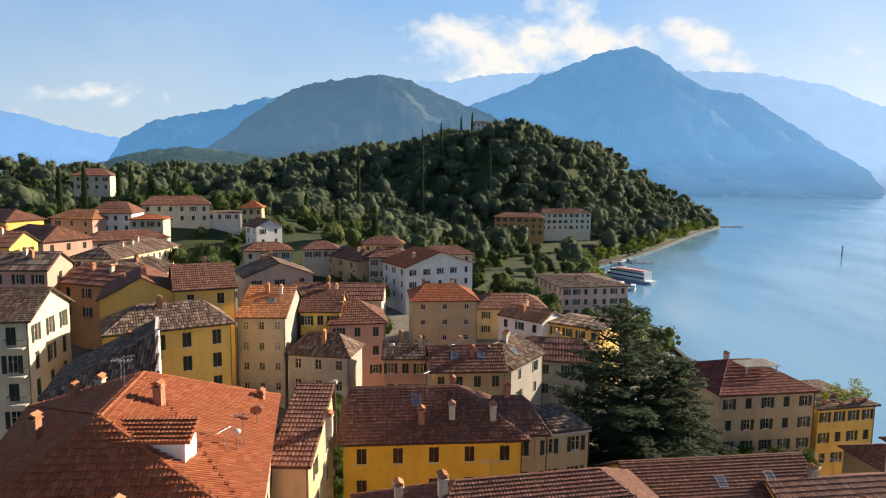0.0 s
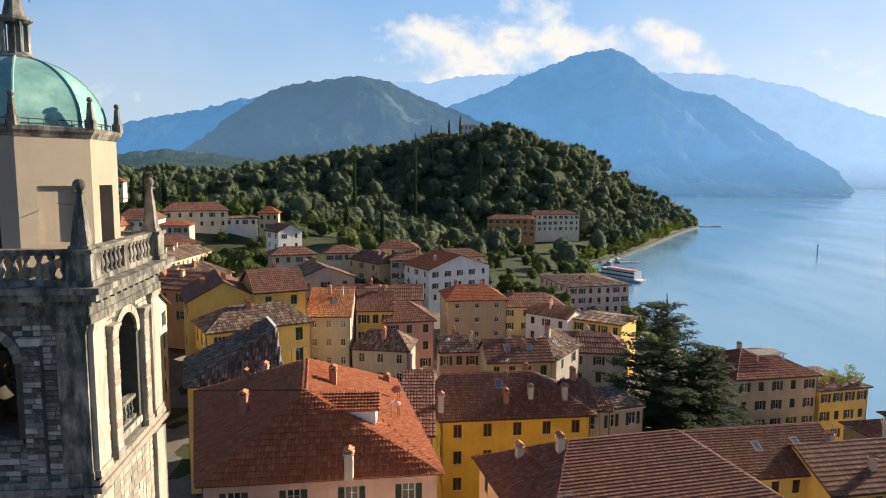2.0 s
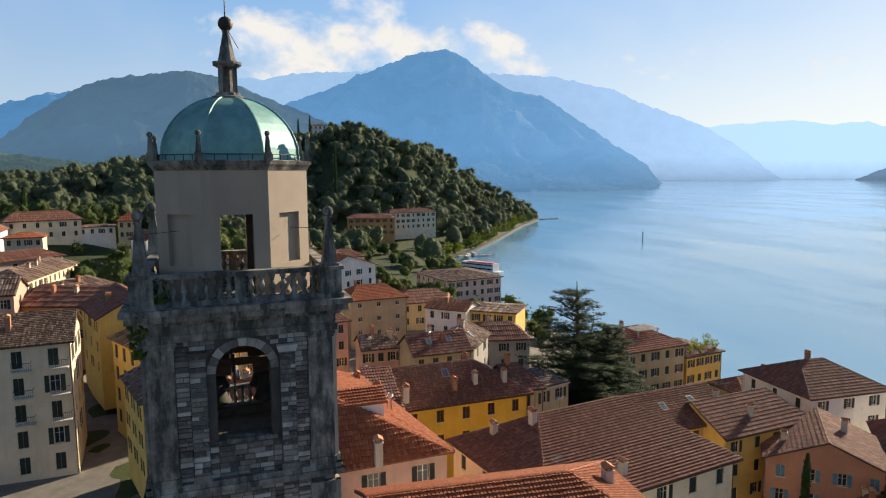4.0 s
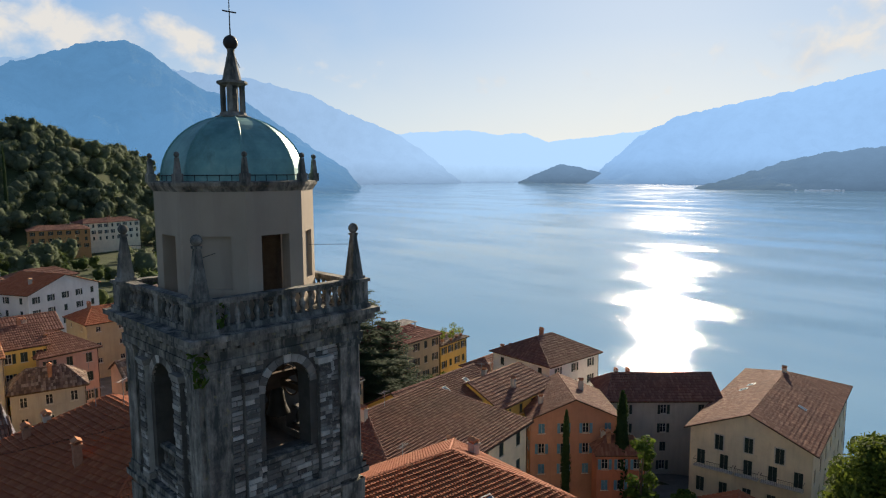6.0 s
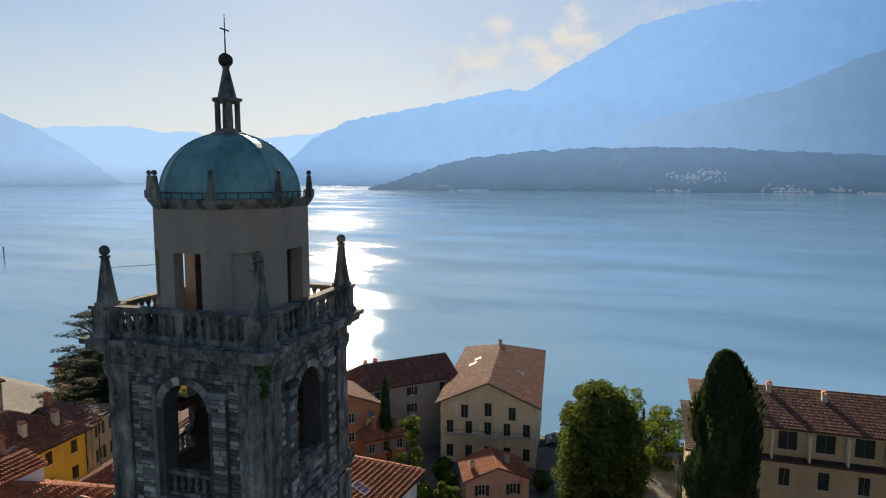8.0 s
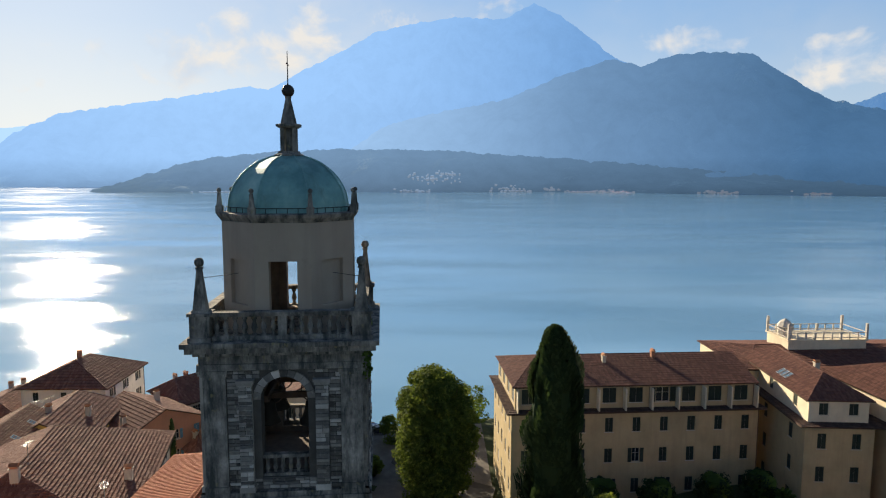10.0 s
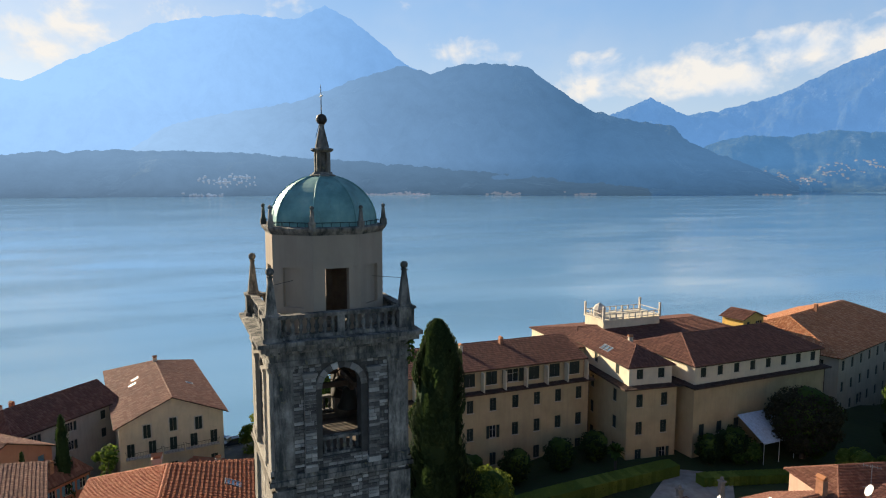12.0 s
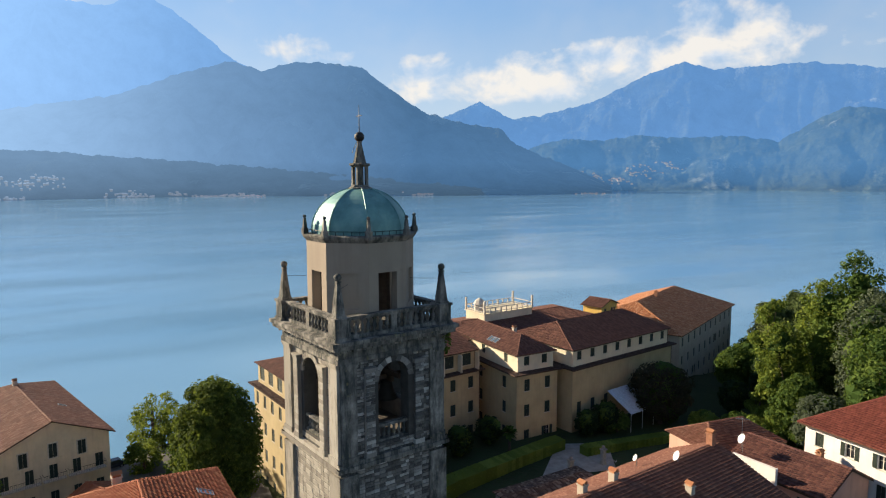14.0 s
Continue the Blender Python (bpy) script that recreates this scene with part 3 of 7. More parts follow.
def far_village(key, a_lo, a_hi, count, low, high, seed):
    """Tiny houses scattered over the lower slopes of a far range."""
    verts, k, n = GRIDS[key]
    r = random.Random(seed)
    walls, roofs = Mesh(), Mesh()
    hearts = [(r.uniform(a_lo, a_hi), low + (high - low) * r.random() ** 1.6) for _ in range(max(3, count // 22))]
    for _ in range(count):
        u, v = r.choice(hearts)
        i, j = min(n, max(0, int(n * (u + r.gauss(0, 0.012))))), min(k - 4, max(1, int(k * abs(v + r.gauss(0, 0.03)))))
        x, y, z = verts[i * k + j]
        w, h = r.uniform(3.0, 7.0), r.uniform(2.4, 4.2)
        x, y = x + r.uniform(-8, 8), y + r.uniform(-8, 8)
        walls.block(x, y, z - 4, z + h, w, w * 0.7)
        roofs.block(x, y, z + h, z + h + 2.4, w * 1.15, w * 0.9, 0.5)
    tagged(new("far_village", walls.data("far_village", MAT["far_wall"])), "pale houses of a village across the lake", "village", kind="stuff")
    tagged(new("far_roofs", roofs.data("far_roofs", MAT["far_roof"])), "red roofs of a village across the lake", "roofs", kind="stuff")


# distance haze is put into these walls and roofs as emission
MAT["far_wall"] = hazed_stuff("hazy_pale_walls", 0.64, (0.16, 0.2, 0.26), (0.2, 0.19, 0.17), 0.2)
MAT["far_roof"] = hazed_stuff("hazy_roofs", 0.72, (0.13, 0.15, 0.2), (0.2, 0.11, 0.08))
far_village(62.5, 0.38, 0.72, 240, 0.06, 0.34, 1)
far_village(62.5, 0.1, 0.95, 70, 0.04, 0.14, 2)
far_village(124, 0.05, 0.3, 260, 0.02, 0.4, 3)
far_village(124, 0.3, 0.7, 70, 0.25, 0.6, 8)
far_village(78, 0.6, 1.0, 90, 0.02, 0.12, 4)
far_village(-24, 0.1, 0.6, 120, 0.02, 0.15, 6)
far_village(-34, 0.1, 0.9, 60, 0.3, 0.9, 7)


# ---- houses ----
def slope_tiles(poly, wide, course, lift, rnd):
    """Overlapping tiles laid in courses over a flat convex roof slope; returns vertices and faces."""
    p = [Vector(q) for q in poly]
    nor = (p[1] - p[0]).cross(p[2] - p[0]).normalized()
    u = Vector((-nor.y, nor.x, 0)).normalized()
    v = nor.cross(u)
    if v.z < 0:
        u, v = -u, -v
    o = p[0]
    q = [((a - o).dot(u), (a - o).dot(v)) for a in p]
    u0, u1 = min(a for a, _ in q), max(a for a, _ in q)
    v0 = min(b for _, b in q)
    vs, fs = [], []
    prof = ((-0.5, 0.0), (-0.24, lift), (0.24, lift), (0.5, 0.0))
    n = max(1, int((u1 - u0) / wide))
    wd = (u1 - u0) / n
    for k in range(n):
        uc = u0 + (k + 0.5) * wd + 0.0013
        cut = []
        for (a0, b0), (a1, b1) in zip(q, q[1:] + q[:1]):
            if (a0 - uc) * (a1 - uc) < 0:
                cut.append(b0 + (b1 - b0) * (uc - a0) / (a1 - a0))
        if len(cut) < 2:
            continue
        lo, hi = min(cut), max(cut)
        b = v0 + course * math.floor((lo - v0) / course + 1e-4)
        while b < hi - 0.05:
            s, e = max(b, lo), min(b + course * 1.06, hi)
            b += course
            if e - s < 0.06:
                continue
            j = rnd.uniform(-0.012, 0.012)
            i0 = len(vs)
            low = (0.135 if 0.4 < course < 0.5 else 0.11 if course < 0.5 else 0.075) + rnd.uniform(0, 0.015)
            for h, at in ((-0.01, s), (low, s), (0.004, e)):
                for x, z in prof:
                    vs.append(tuple(o + u * (uc + x * wd + j) + v * at + nor * (z * (1 if h > -0.01 else 0.0) + h)))
            for c in range(3):
                fs.append((i0 + c, i0 + c + 1, i0 + 5 + c, i0 + 4 + c))
                fs.append((i0 + 4 + c, i0 + 5 + c, i0 + 9 + c, i0 + 8 + c))
    return vs, fs


def ridge_caps(m, a, b, r=0.16, step=0.42):
    a, b = Vector(a), Vector(b)
    L = (b - a).length
    n = max(1, int(L / step))
    w = (b - a).normalized()
    side = w.cross(Vector((0, 0, 1))).normalized()
    up = side.cross(w)
    for k in range(n):
        s, e = a + w * (L * k / n), a + w * (L * (k + 1.08) / n)
        vs = []
        for p, q in ((s, r), (e, r * 0.86)):
            vs += [p + side * q * math.cos(t) + up * (q * math.sin(t) - 0.03) for t in (math.pi, 2.3, 1.57, 0.84, 0.0)]
        m.add(vs, [(i, i + 1, i + 6, i + 5) for i in range(4)] + [(4, 3, 2, 1, 0)])


WIN = {}


def window_data(w, h):
    """Shared meshes for one window size: frame, pane, sill and a louvred shutter."""
    key = (w, h)
    if key in WIN:
        return WIN[key]
    f = Mesh()
    t = 0.07
    f.box(0, 0, 0, t, 0.06, h), f.box(w - t, 0, 0, w, 0.06, h), f.box(t, 0, 0, w - t, 0.06, t), f.box(t, 0, h - t, w - t, 0.06, h)
    f.box(w / 2 - 0.04, 0, t, w / 2 + 0.04, 0.05, h - t)
    f.box(t, 0.01, h * 0.62, w / 2 - 0.04, 0.04, h * 0.62 + 0.04), f.box(w / 2 + 0.04, 0.01, h * 0.62, w - t, 0.04, h * 0.62 + 0.04)
    g = Mesh()
    g.box(t, 0.025, t, w - t, 0.035, h - t)
    s = Mesh()
    s.box(-0.12, -0.32, -0.1, w + 0.12, 0.0, -0.01)
    sh = Mesh()
    sw = w / 2
    prof = [(-0.05, 0.0), (-0.05, 0.08)]
    k = 0.08
    while k < h - 0.2:
        prof += [(-0.022, k + 0.005), (-0.048, k + 0.1)]
        k += 0.11
    prof += [(-0.05, h - 0.08), (-0.05, h)]
    np_ = len(prof)
    sh.add([(x, y, z) for x in (0.02, sw - 0.02) for y, z in prof] + [(0.02, 0, 0), (0.02, 0, h), (sw - 0.02, 0, 0), (sw - 0.02, 0, h)],
           [(i, np_ + i, np_ + i + 1, i + 1) for i in range(np_ - 1)] + [(2 * np_, 2 * np_ + 1, 2 * np_ + 3, 2 * np_ + 2), (0, 2 * np_, 2 * np_ + 2, np_), (np_ - 1, 2 * np_ - 1, 2 * np_ + 3, 2 * np_ + 1)]
           + [tuple([2 * np_] + list(range(np_)) + [2 * np_ + 1]), tuple([2 * np_ + 3] + list(range(2 * np_ - 1, np_ - 1, -1)) + [2 * np_ + 2])])
    WIN[key] = {"frame": f.data("frame", MAT["frame"]), "pane": g.data("pane", MAT["glass"]), "sill": s.data("sill", MAT["trim"])}
    for c in ("shutter", "shutter_b", "shutter_l"):
        WIN[key][c] = sh.data("shutter", MAT[c])
    return WIN[key]


def wall_side(m, a, b, h, holes, thick=0.28):
    """One wall from a to b (plan points) with openings cut through to a reveal. holes: (x0, z0, x1, z1) along the wall."""
    a, b = Vector((*a, 0)), Vector((*b, 0))
    L = (b - a).length
    t = (b - a) / L
    inn = Vector((-t.y, t.x, 0))
    xs = sorted({0.0, L, *(v for q in holes for v in (q[0], q[2]))})
    zs = sorted({0.0, h, *(v for q in holes for v in (q[1], q[3]))})

    def P(x, z, d=0.0):
        return a + t * x + inn * d + Vector((0, 0, z))

    for x0, x1 in zip(xs, xs[1:]):
        for z0, z1 in zip(zs, zs[1:]):
            cx, cz = (x0 + x1) / 2, (z0 + z1) / 2
            if any(q[0] < cx < q[2] and q[1] < cz < q[3] for q in holes):
                continue
            m.add([P(x0, z0), P(x1, z0), P(x1, z1), P(x0, z1)], [(0, 1, 2, 3)])
    for x0, z0, x1, z1 in holes:
        c = [(x0, z0), (x1, z0), (x1, z1), (x0, z1)]
        for (xa, za), (xb, zb) in zip(c, c[1:] + c[:1]):
            m.add([P(xa, za), P(xb, zb), P(xb, zb, thick), P(xa, za, thick)], [(0, 3, 2, 1)])
    return t


rnd = random.Random(7)


def stack(ob, u, v, z, ch):
    """A chimney with its tiled cowl."""
    q = Mesh()
    q.block(u, v, z - 0.5, z + ch, 0.28, 0.34)
    q.block(u, v, z + ch, z + ch + 0.08, 0.36, 0.42)
    s = part("chimney", q, MAT["pale" if rnd.random() < 0.6 else "brick"], ob)
    k = Mesh()
    for sx in (-1, 1):
        k.box(u + sx * 0.22 - 0.06, v - 0.3, z + ch + 0.08, u + sx * 0.22 + 0.06, v + 0.3, z + ch + 0.3)
    k.add([(u - 0.36, v - 0.4, z + ch + 0.3), (u + 0.36, v - 0.4, z + ch + 0.3), (u + 0.36, v + 0.4, z + ch + 0.3), (u - 0.36, v + 0.4, z + ch + 0.3), (u, v - 0.4, z + ch + 0.5), (u, v + 0.4, z + ch + 0.5)],
          [(0, 3, 2, 1), (0, 1, 4), (2, 3, 5), (1, 2, 5, 4), (3, 0, 4, 5)])
    part("cowl", k, MAT["t_orange"], s)


HOUSES = {}


def house(name, label, A, B, d, base, eave, rise, ridge="x", hips=(0.0, 0.0), yr=None, wall="cream", roof="t_brown", over=0.5, wins=None, storey=3.1,
          size=(0.95, 1.5), shut="shutter", closed=0.5, tile=(0.3, 0.8), chims=(), sky=(), group="village houses", cornice=False, top_gap=0.7):
    """A house from its eaves corners A and B, as deep as d to the left of A-B. wins: side -> (columns, rows). chims: (u, v, height). sky: skylights (u, v)."""
    wins = dict(wins or {})
    A, B = Vector((*A, 0)), Vector((*B, 0))
    t = (B - A).normalized()
    L = (B - A).length
    if ridge == "y":
        nrm = Vector((-t.y, t.x, 0))
        A, B, d, L = B, B + nrm * d, L, d
        t = nrm
        wins = {{"S": "W", "E": "S", "N": "E", "W": "N"}[k]: v for k, v in wins.items()}
        chims = [(v, d - u, h) for u, v, h in chims]
        sky = [(v, d - u) for u, v in sky]
    ob = thing(name, label, "house", Matrix.Translation((A.x, A.y, base)) @ Matrix.Rotation(math.atan2(t.y, t.x), 4, "Z"), group)
    h = eave - base
    yr = d / 2 if yr is None else yr
    o = over
    r0, r1 = (hips[0], yr, h + rise), (L - hips[1], yr, h + rise)
    c = [(0, 0, h), (L, 0, h), (L, d, h), (0, d, h)]
    wm = Mesh()
    ring = [(o, o), (L - o, o), (L - o, d - o), (o, d - o)]
    w, wh = size
    for i, side in enumerate("SENW"):
        a, b = ring[i], ring[(i + 1) % 4]
        sl = math.hypot(b[0] - a[0], b[1] - a[1])
        holes, spots = [], []
        if side in wins:
            cols, rows = wins[side][:2]
            for r in range(rows):
                z0 = h - top_gap - wh - r * storey
                for k in range(cols):
                    x0 = sl * (k + 0.5) / cols - w / 2
                    holes.append((x0, z0, x0 + w, z0 + wh))
        th = math.atan2(b[1] - a[1], b[0] - a[0])
        wall_side(wm, a, b, h, holes)
        for x0, z0, x1, z1 in holes:
            wd = window_data(w, wh)
            at = Matrix.Translation((a[0], a[1], 0)) @ Matrix.Rotation(th, 4, "Z") @ Matrix.Translation((x0, 0.16, z0))
            wi = part("window", wd["frame"], None, ob, "", at)
            part("pane", wd["pane"], None, wi)
            if tile[0] < 0.4:
                part("sill", wd["sill"], None, wi, "", Matrix.Translation((0, 0.12, 0)))
            if shut:
                if rnd.random() < closed:
                    part("shutter", wd[shut], None, wi, "", Matrix.Translation((0.0, -0.04, 0)))
                    part("shutter", wd[shut], None, wi, "", Matrix.Translation((w / 2, -0.04, 0)))
                else:
                    part("shutter", wd[shut], None, wi, "", Matrix.Translation((-w / 2 - 0.04, -0.16, 0)))
                    part("shutter", wd[shut], None, wi, "", Matrix.Translation((w + 0.04, -0.16, 0)))

    def under(x, y):
        zs = [h + rise * y / yr, h + rise * (d - y) / (d - yr)]
        if hips[0]:
            zs.append(h + rise * x / hips[0])
        if hips[1]:
            zs.append(h + rise * (L - x) / hips[1])
        return min(zs) - 0.1

    for i in (1, 3):
        a, b = ring[i], ring[(i + 1) % 4]
        mid = (a[0], yr)
        wm.add([(*a, h), (*b, h), (*b, max(h, under(*b))), (*mid, max(h, under(*mid))), (*a, max(h, under(*a)))], [(0, 1, 2, 3, 4)])
    for i in (0, 2):
        a, b = ring[i], ring[(i + 1) % 4]
        z = max(h, under(L / 2, a[1]))
        wm.add([(*a, h), (*b, h), (*b, max(h, under(*b))), (*a, max(h, under(*a)))], [(0, 1, 2, 3)])
    wl = part("wall", wm, MAT[wall], ob)
    polys = [[c[0], c[1], r1, r0], [c[2], c[3], r0, r1]]
    if hips[0]:
        polys.append([c[3], c[0], r0])
    if hips[1]:
        polys.append([c[1], c[2], r1])
    sm, tv, tf = Mesh(), [], []
    for p in polys:
        sm.plate(p, 0.12)
        vs, fs = slope_tiles(p, tile[0], tile[1], 0.05 if tile[0] < 0.4 else 0.08, rnd)
        k = len(tv)
        tv += vs
        tf += [tuple(i + k for i in f) for f in fs]
    rf = part("roof", sm.weld(), MAT["wood"], ob)
    tm = Mesh()
    tm.v, tm.f = tv, tf
    tl = part("roof_tiles", tm, MAT[roof], rf)
    tagged(tl, kind="stuff")
    cm = Mesh()
    ridge_caps(cm, r0, r1)
    for k, (e, f) in enumerate(((c[0], r0), (c[3], r0), (c[1], r1), (c[2], r1))):
        if hips[k // 2]:
            ridge_caps(cm, e, f)
    part("ridge_tiles", cm, MAT[roof], rf)
    for y in (-0.1, d):
        gm_ = Mesh()
        gm_.box(0, y, h - 0.14, L, y + 0.1, h - 0.04)
        part("gutter", gm_, MAT["wood"], ob)
    if tile[0] < 0.4:
        gm_ = Mesh()
        gm_.tube((L - o - 0.1, o - 0.08, 0.2), (L - o - 0.1, o - 0.08, h - 0.15), 0.05)
        part("downpipe", gm_, MAT["wood"], ob)
    if cornice:
        km = Mesh()
        for z0, z1, q in ((h - 0.35, h - 0.15, 0.14),):
            km.box(o - q, o - q, z0, L - o + q, o, z1), km.box(o - q, d - o, z0, L - o + q, d - o + q, z1), km.box(L - o, o, z0, L - o + q, d - o, z1), km.box(o - q, o, z0, o, d - o, z1)
        part("cornice", km, MAT["trim"], ob)
    if not chims and group == "village houses" and rise > 1.0 and tile[0] >= 0.3:
        chims = [(L * rnd.uniform(0.2, 0.8), d * rnd.uniform(0.3, 0.7), rnd.uniform(0.9, 1.4)) for _ in range(2)]
    for u, v, ch in chims:
        stack(ob, u, v, under(u, v), ch)
    for u, v in sky:
        front = v < yr
        n = Vector((0, -rise, yr)).normalized() if front else Vector((0, rise, d - yr)).normalized()
        z = under(u, v) + 0.1
        q = Matrix.Translation((u, v, z)) @ n.to_track_quat("Z", "Y").to_matrix().to_4x4()
        k = Mesh()
        for x0, y0, x1, y1 in ((-0.45, -0.65, -0.36, 0.65), (0.36, -0.65, 0.45, 0.65), (-0.36, -0.65, 0.36, -0.56), (-0.36, 0.56, 0.36, 0.65)):
            k.box(x0, y0, 0, x1, y1, 0.16)
        f = part("skylight", k, MAT["metal"], ob, "", q)
        k = Mesh()
        k.box(-0.36, -0.56, 0.08, 0.36, 0.56, 0.12)
        part("pane", k, MAT["skyglass"], f)
    HOUSES[name] = ob
    return ob


sg = Nodes("skylight_glass", 0.05, 0, 0.8)
sg.color((0.10, 0.16, 0.22))
MAT["skyglass"] = sg.m


def odd_house(name, label, corners, base, eave, ends, top, wall, roof, wins, chims=(), tile=(0.24, 0.36), over=0.5, party=False):
    """A house on a crooked plot: corners front-left, front-right, back-right, back-left; ends: the ridge's two plan points, front and back; party: the right side is a wall up to the ridge."""
    ox, oy = corners[0]
    ob = thing(name, label, "house", Matrix.Translation((ox, oy, base)), "village houses")
    h = eave - base
    c = [Vector((x - ox, y - oy, h)) for x, y in corners]
    p, q = (Vector((x - ox, y - oy, top - base)) for x, y in ends)
    mid = sum((v for v in c), Vector()) / 4
    ring = [v + (mid - v).normalized() * over * 1.4 for v in c]
    wm_ = Mesh()
    w, wh = 0.95, 1.5
    for i, side in enumerate("SENW"):
        a, b = ring[i], ring[(i + 1) % 4]
        sl = (b - a).length
        holes = []
        cols, rows = wins.get(side, (0, 0))
        for r in range(rows):
            for k in range(cols):
                x0 = sl * (k + 0.5) / cols - w / 2
                holes.append((x0, h - 2.3 - r * 3.1, x0 + w, h - 0.8 - r * 3.1))
        wall_side(wm_, a.xy, b.xy, h, holes)
        th = math.atan2(b.y - a.y, b.x - a.x)
        for x0, z0, x1, z1 in holes:
            wd = window_data(w, wh)
            wi = part("window", wd["frame"], None, ob, "", Matrix.Translation((a.x, a.y, 0)) @ Matrix.Rotation(th, 4, "Z") @ Matrix.Translation((x0, 0.16, z0)))
            part("pane", wd["pane"], None, wi)
            for u in (-w / 2 - 0.04, w + 0.04):
                part("shutter", wd["shutter"], None, wi, "", Matrix.Translation((u, -0.16, 0)))
    tris = [(c[0], c[1], p), (c[1], c[2], q), (c[1], q, p), (c[2], c[3], q), (c[3], c[0], p), (c[3], p, q)]
    if party:
        down = Vector((0, 0, h))
        lip = Vector((0, 0, 0.12))
        fw = Mesh()
        fw.plate([c[1] - down, c[2] - down, c[2] + lip, q + lip, p + lip, c[1] + lip], 0.3)
        part("fire_wall", fw, MAT["white"], ob, "white rendered fire wall rising to the ridge")
        tris = [tris[0], tris[3], tris[4], tris[5]]
    part("wall", wm_, MAT[wall], ob)
    sm, tm = Mesh(), Mesh()
    for t in tris:
        sm.plate(t, 0.12)
        tm.add(*slope_tiles(t, tile[0], tile[1], 0.13 if party else 0.05, rnd))
    rf = part("roof", sm.weld(), MAT["wood"], ob)
    tagged(part("roof_tiles", tm, MAT[roof], rf), kind="stuff")
    cm = Mesh()
    for a, b in ((p, q), (c[0], p), (c[3], q)) if party else ((p, q), (c[0], p), (c[1], p), (c[2], q), (c[3], q)):
        ridge_caps(cm, a, b)
    part("ridge_tiles", cm, MAT[roof], rf)
    for x, y, z, ch in chims:
        stack(ob, x - ox, y - oy, z - base, ch)
    return ob


# ---- the bell tower ----
st = Nodes("weathered_tower_stone", 0.92, 0, 0.2)
base_c = st.ramp(st.rand(), [(0.0, (0.075, 0.07, 0.064)), (0.4, (0.18, 0.17, 0.152)), (0.75, (0.32, 0.3, 0.265)), (1.0, (0.6, 0.57, 0.51))])
soot = st.ramp(st.noise(0.8, 6, 0.68, (1, 1, 0.45)), [(0.42, (0, 0, 0)), (0.72, (0.75, 0.75, 0.75))])
base_c = st.mix(soot, base_c, (0.075, 0.07, 0.062))
base_c = st.mix(st.ramp(st.noise(6, 4), [(0.55, (0, 0, 0)), (0.75, (0.5, 0.5, 0.5))]), base_c, (0.42, 0.39, 0.32))
st.color(base_c)
st.bump(st.noise(9, 5, 0.7), 0.6, 0.04)
MAT["tower_stone"] = st.m
dr = Nodes("dark_streaked_moulding_stone", 0.92, 0, 0.2)
dc = dr.ramp(dr.noise(1.2, 6, 0.65), [(0.32, (0.11, 0.1, 0.09)), (0.55, (0.29, 0.268, 0.23)), (0.78, (0.52, 0.48, 0.41))])
dc = dr.mix(dr.ramp(dr.noise(2.2, 5, 0.7, (1, 1, 0.25)), [(0.40, (0, 0, 0)), (0.6, (0.9, 0.9, 0.9))]), dc, (0.04, 0.046, 0.042))
dc = dr.mix(dr.ramp(dr.noise(3.5, 3), [(0.62, (0, 0, 0)), (0.72, (0.5, 0.5, 0.5))]), dc, (0.30, 0.26, 0.12))
dr.color(dc)
dr.bump(dr.noise(12, 5), 0.5, 0.03)
MAT["moulding"] = dr.m
# paler squared stone, laid on the east and north faces only
pa = Nodes("pale_squared_ashlar", 0.9, 0, 0.2)
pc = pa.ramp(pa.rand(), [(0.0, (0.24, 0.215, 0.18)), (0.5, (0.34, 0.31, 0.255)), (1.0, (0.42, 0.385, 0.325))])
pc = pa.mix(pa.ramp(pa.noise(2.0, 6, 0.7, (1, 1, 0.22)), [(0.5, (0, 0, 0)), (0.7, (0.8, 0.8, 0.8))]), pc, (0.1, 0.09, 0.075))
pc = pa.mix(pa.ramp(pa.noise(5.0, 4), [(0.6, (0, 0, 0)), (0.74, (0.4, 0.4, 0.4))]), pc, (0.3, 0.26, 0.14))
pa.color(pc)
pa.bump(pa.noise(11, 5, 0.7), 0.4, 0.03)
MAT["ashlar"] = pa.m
MAT["mortar"] = plain("dark_old_mortar", (0.085, 0.08, 0.07), 0.95, scale=2.0)
MAT["drum"] = plaster("drum_render", (0.37, 0.305, 0.235), 0.5)
cu = Nodes("green_copper_patina", 0.55, 0.15, 0.4)
cc = cu.ramp(cu.noise(0.9, 6, 0.62), [(0.3, (0.10, 0.23, 0.22)), (0.52, (0.17, 0.35, 0.33)), (0.75, (0.29, 0.48, 0.43))])
cc = cu.mix(cu.ramp(cu.noise(1.6, 5, 0.7, (1, 1, 0.3)), [(0.56, (0, 0, 0)), (0.74, (0.6, 0.6, 0.6))]), cc, (0.10, 0.16, 0.13))
cu.color(cc)
cu.bump(cu.noise(3.0, 3), 0.15, 0.03)
MAT["copper"] = cu.m
MAT["iron"] = plain("dark_iron", (0.05, 0.045, 0.04), 0.6, 0.5, bump=0)
MAT["bronze"] = plain("bell_bronze", (0.035, 0.03, 0.022), 0.75, 0.2, bump=0)
# inner plaster coloured dark, so the chambers' shade is in the surface
MAT["gloom"] = plain("darkened_inner_plaster", (0.15, 0.125, 0.1), 0.95)

TOWER_AT = Matrix.Translation((-25.5, 11.64, 0)) @ Matrix.Rotation(radians(4.5), 4, "Z")
tower = thing("bell_tower", "grey stone bell tower with green copper dome and corner obelisks", "tower", TOWER_AT)
SH = 3.12


def side_m(k):
    return Matrix.Rotation(k * math.pi / 2, 4, "Z")


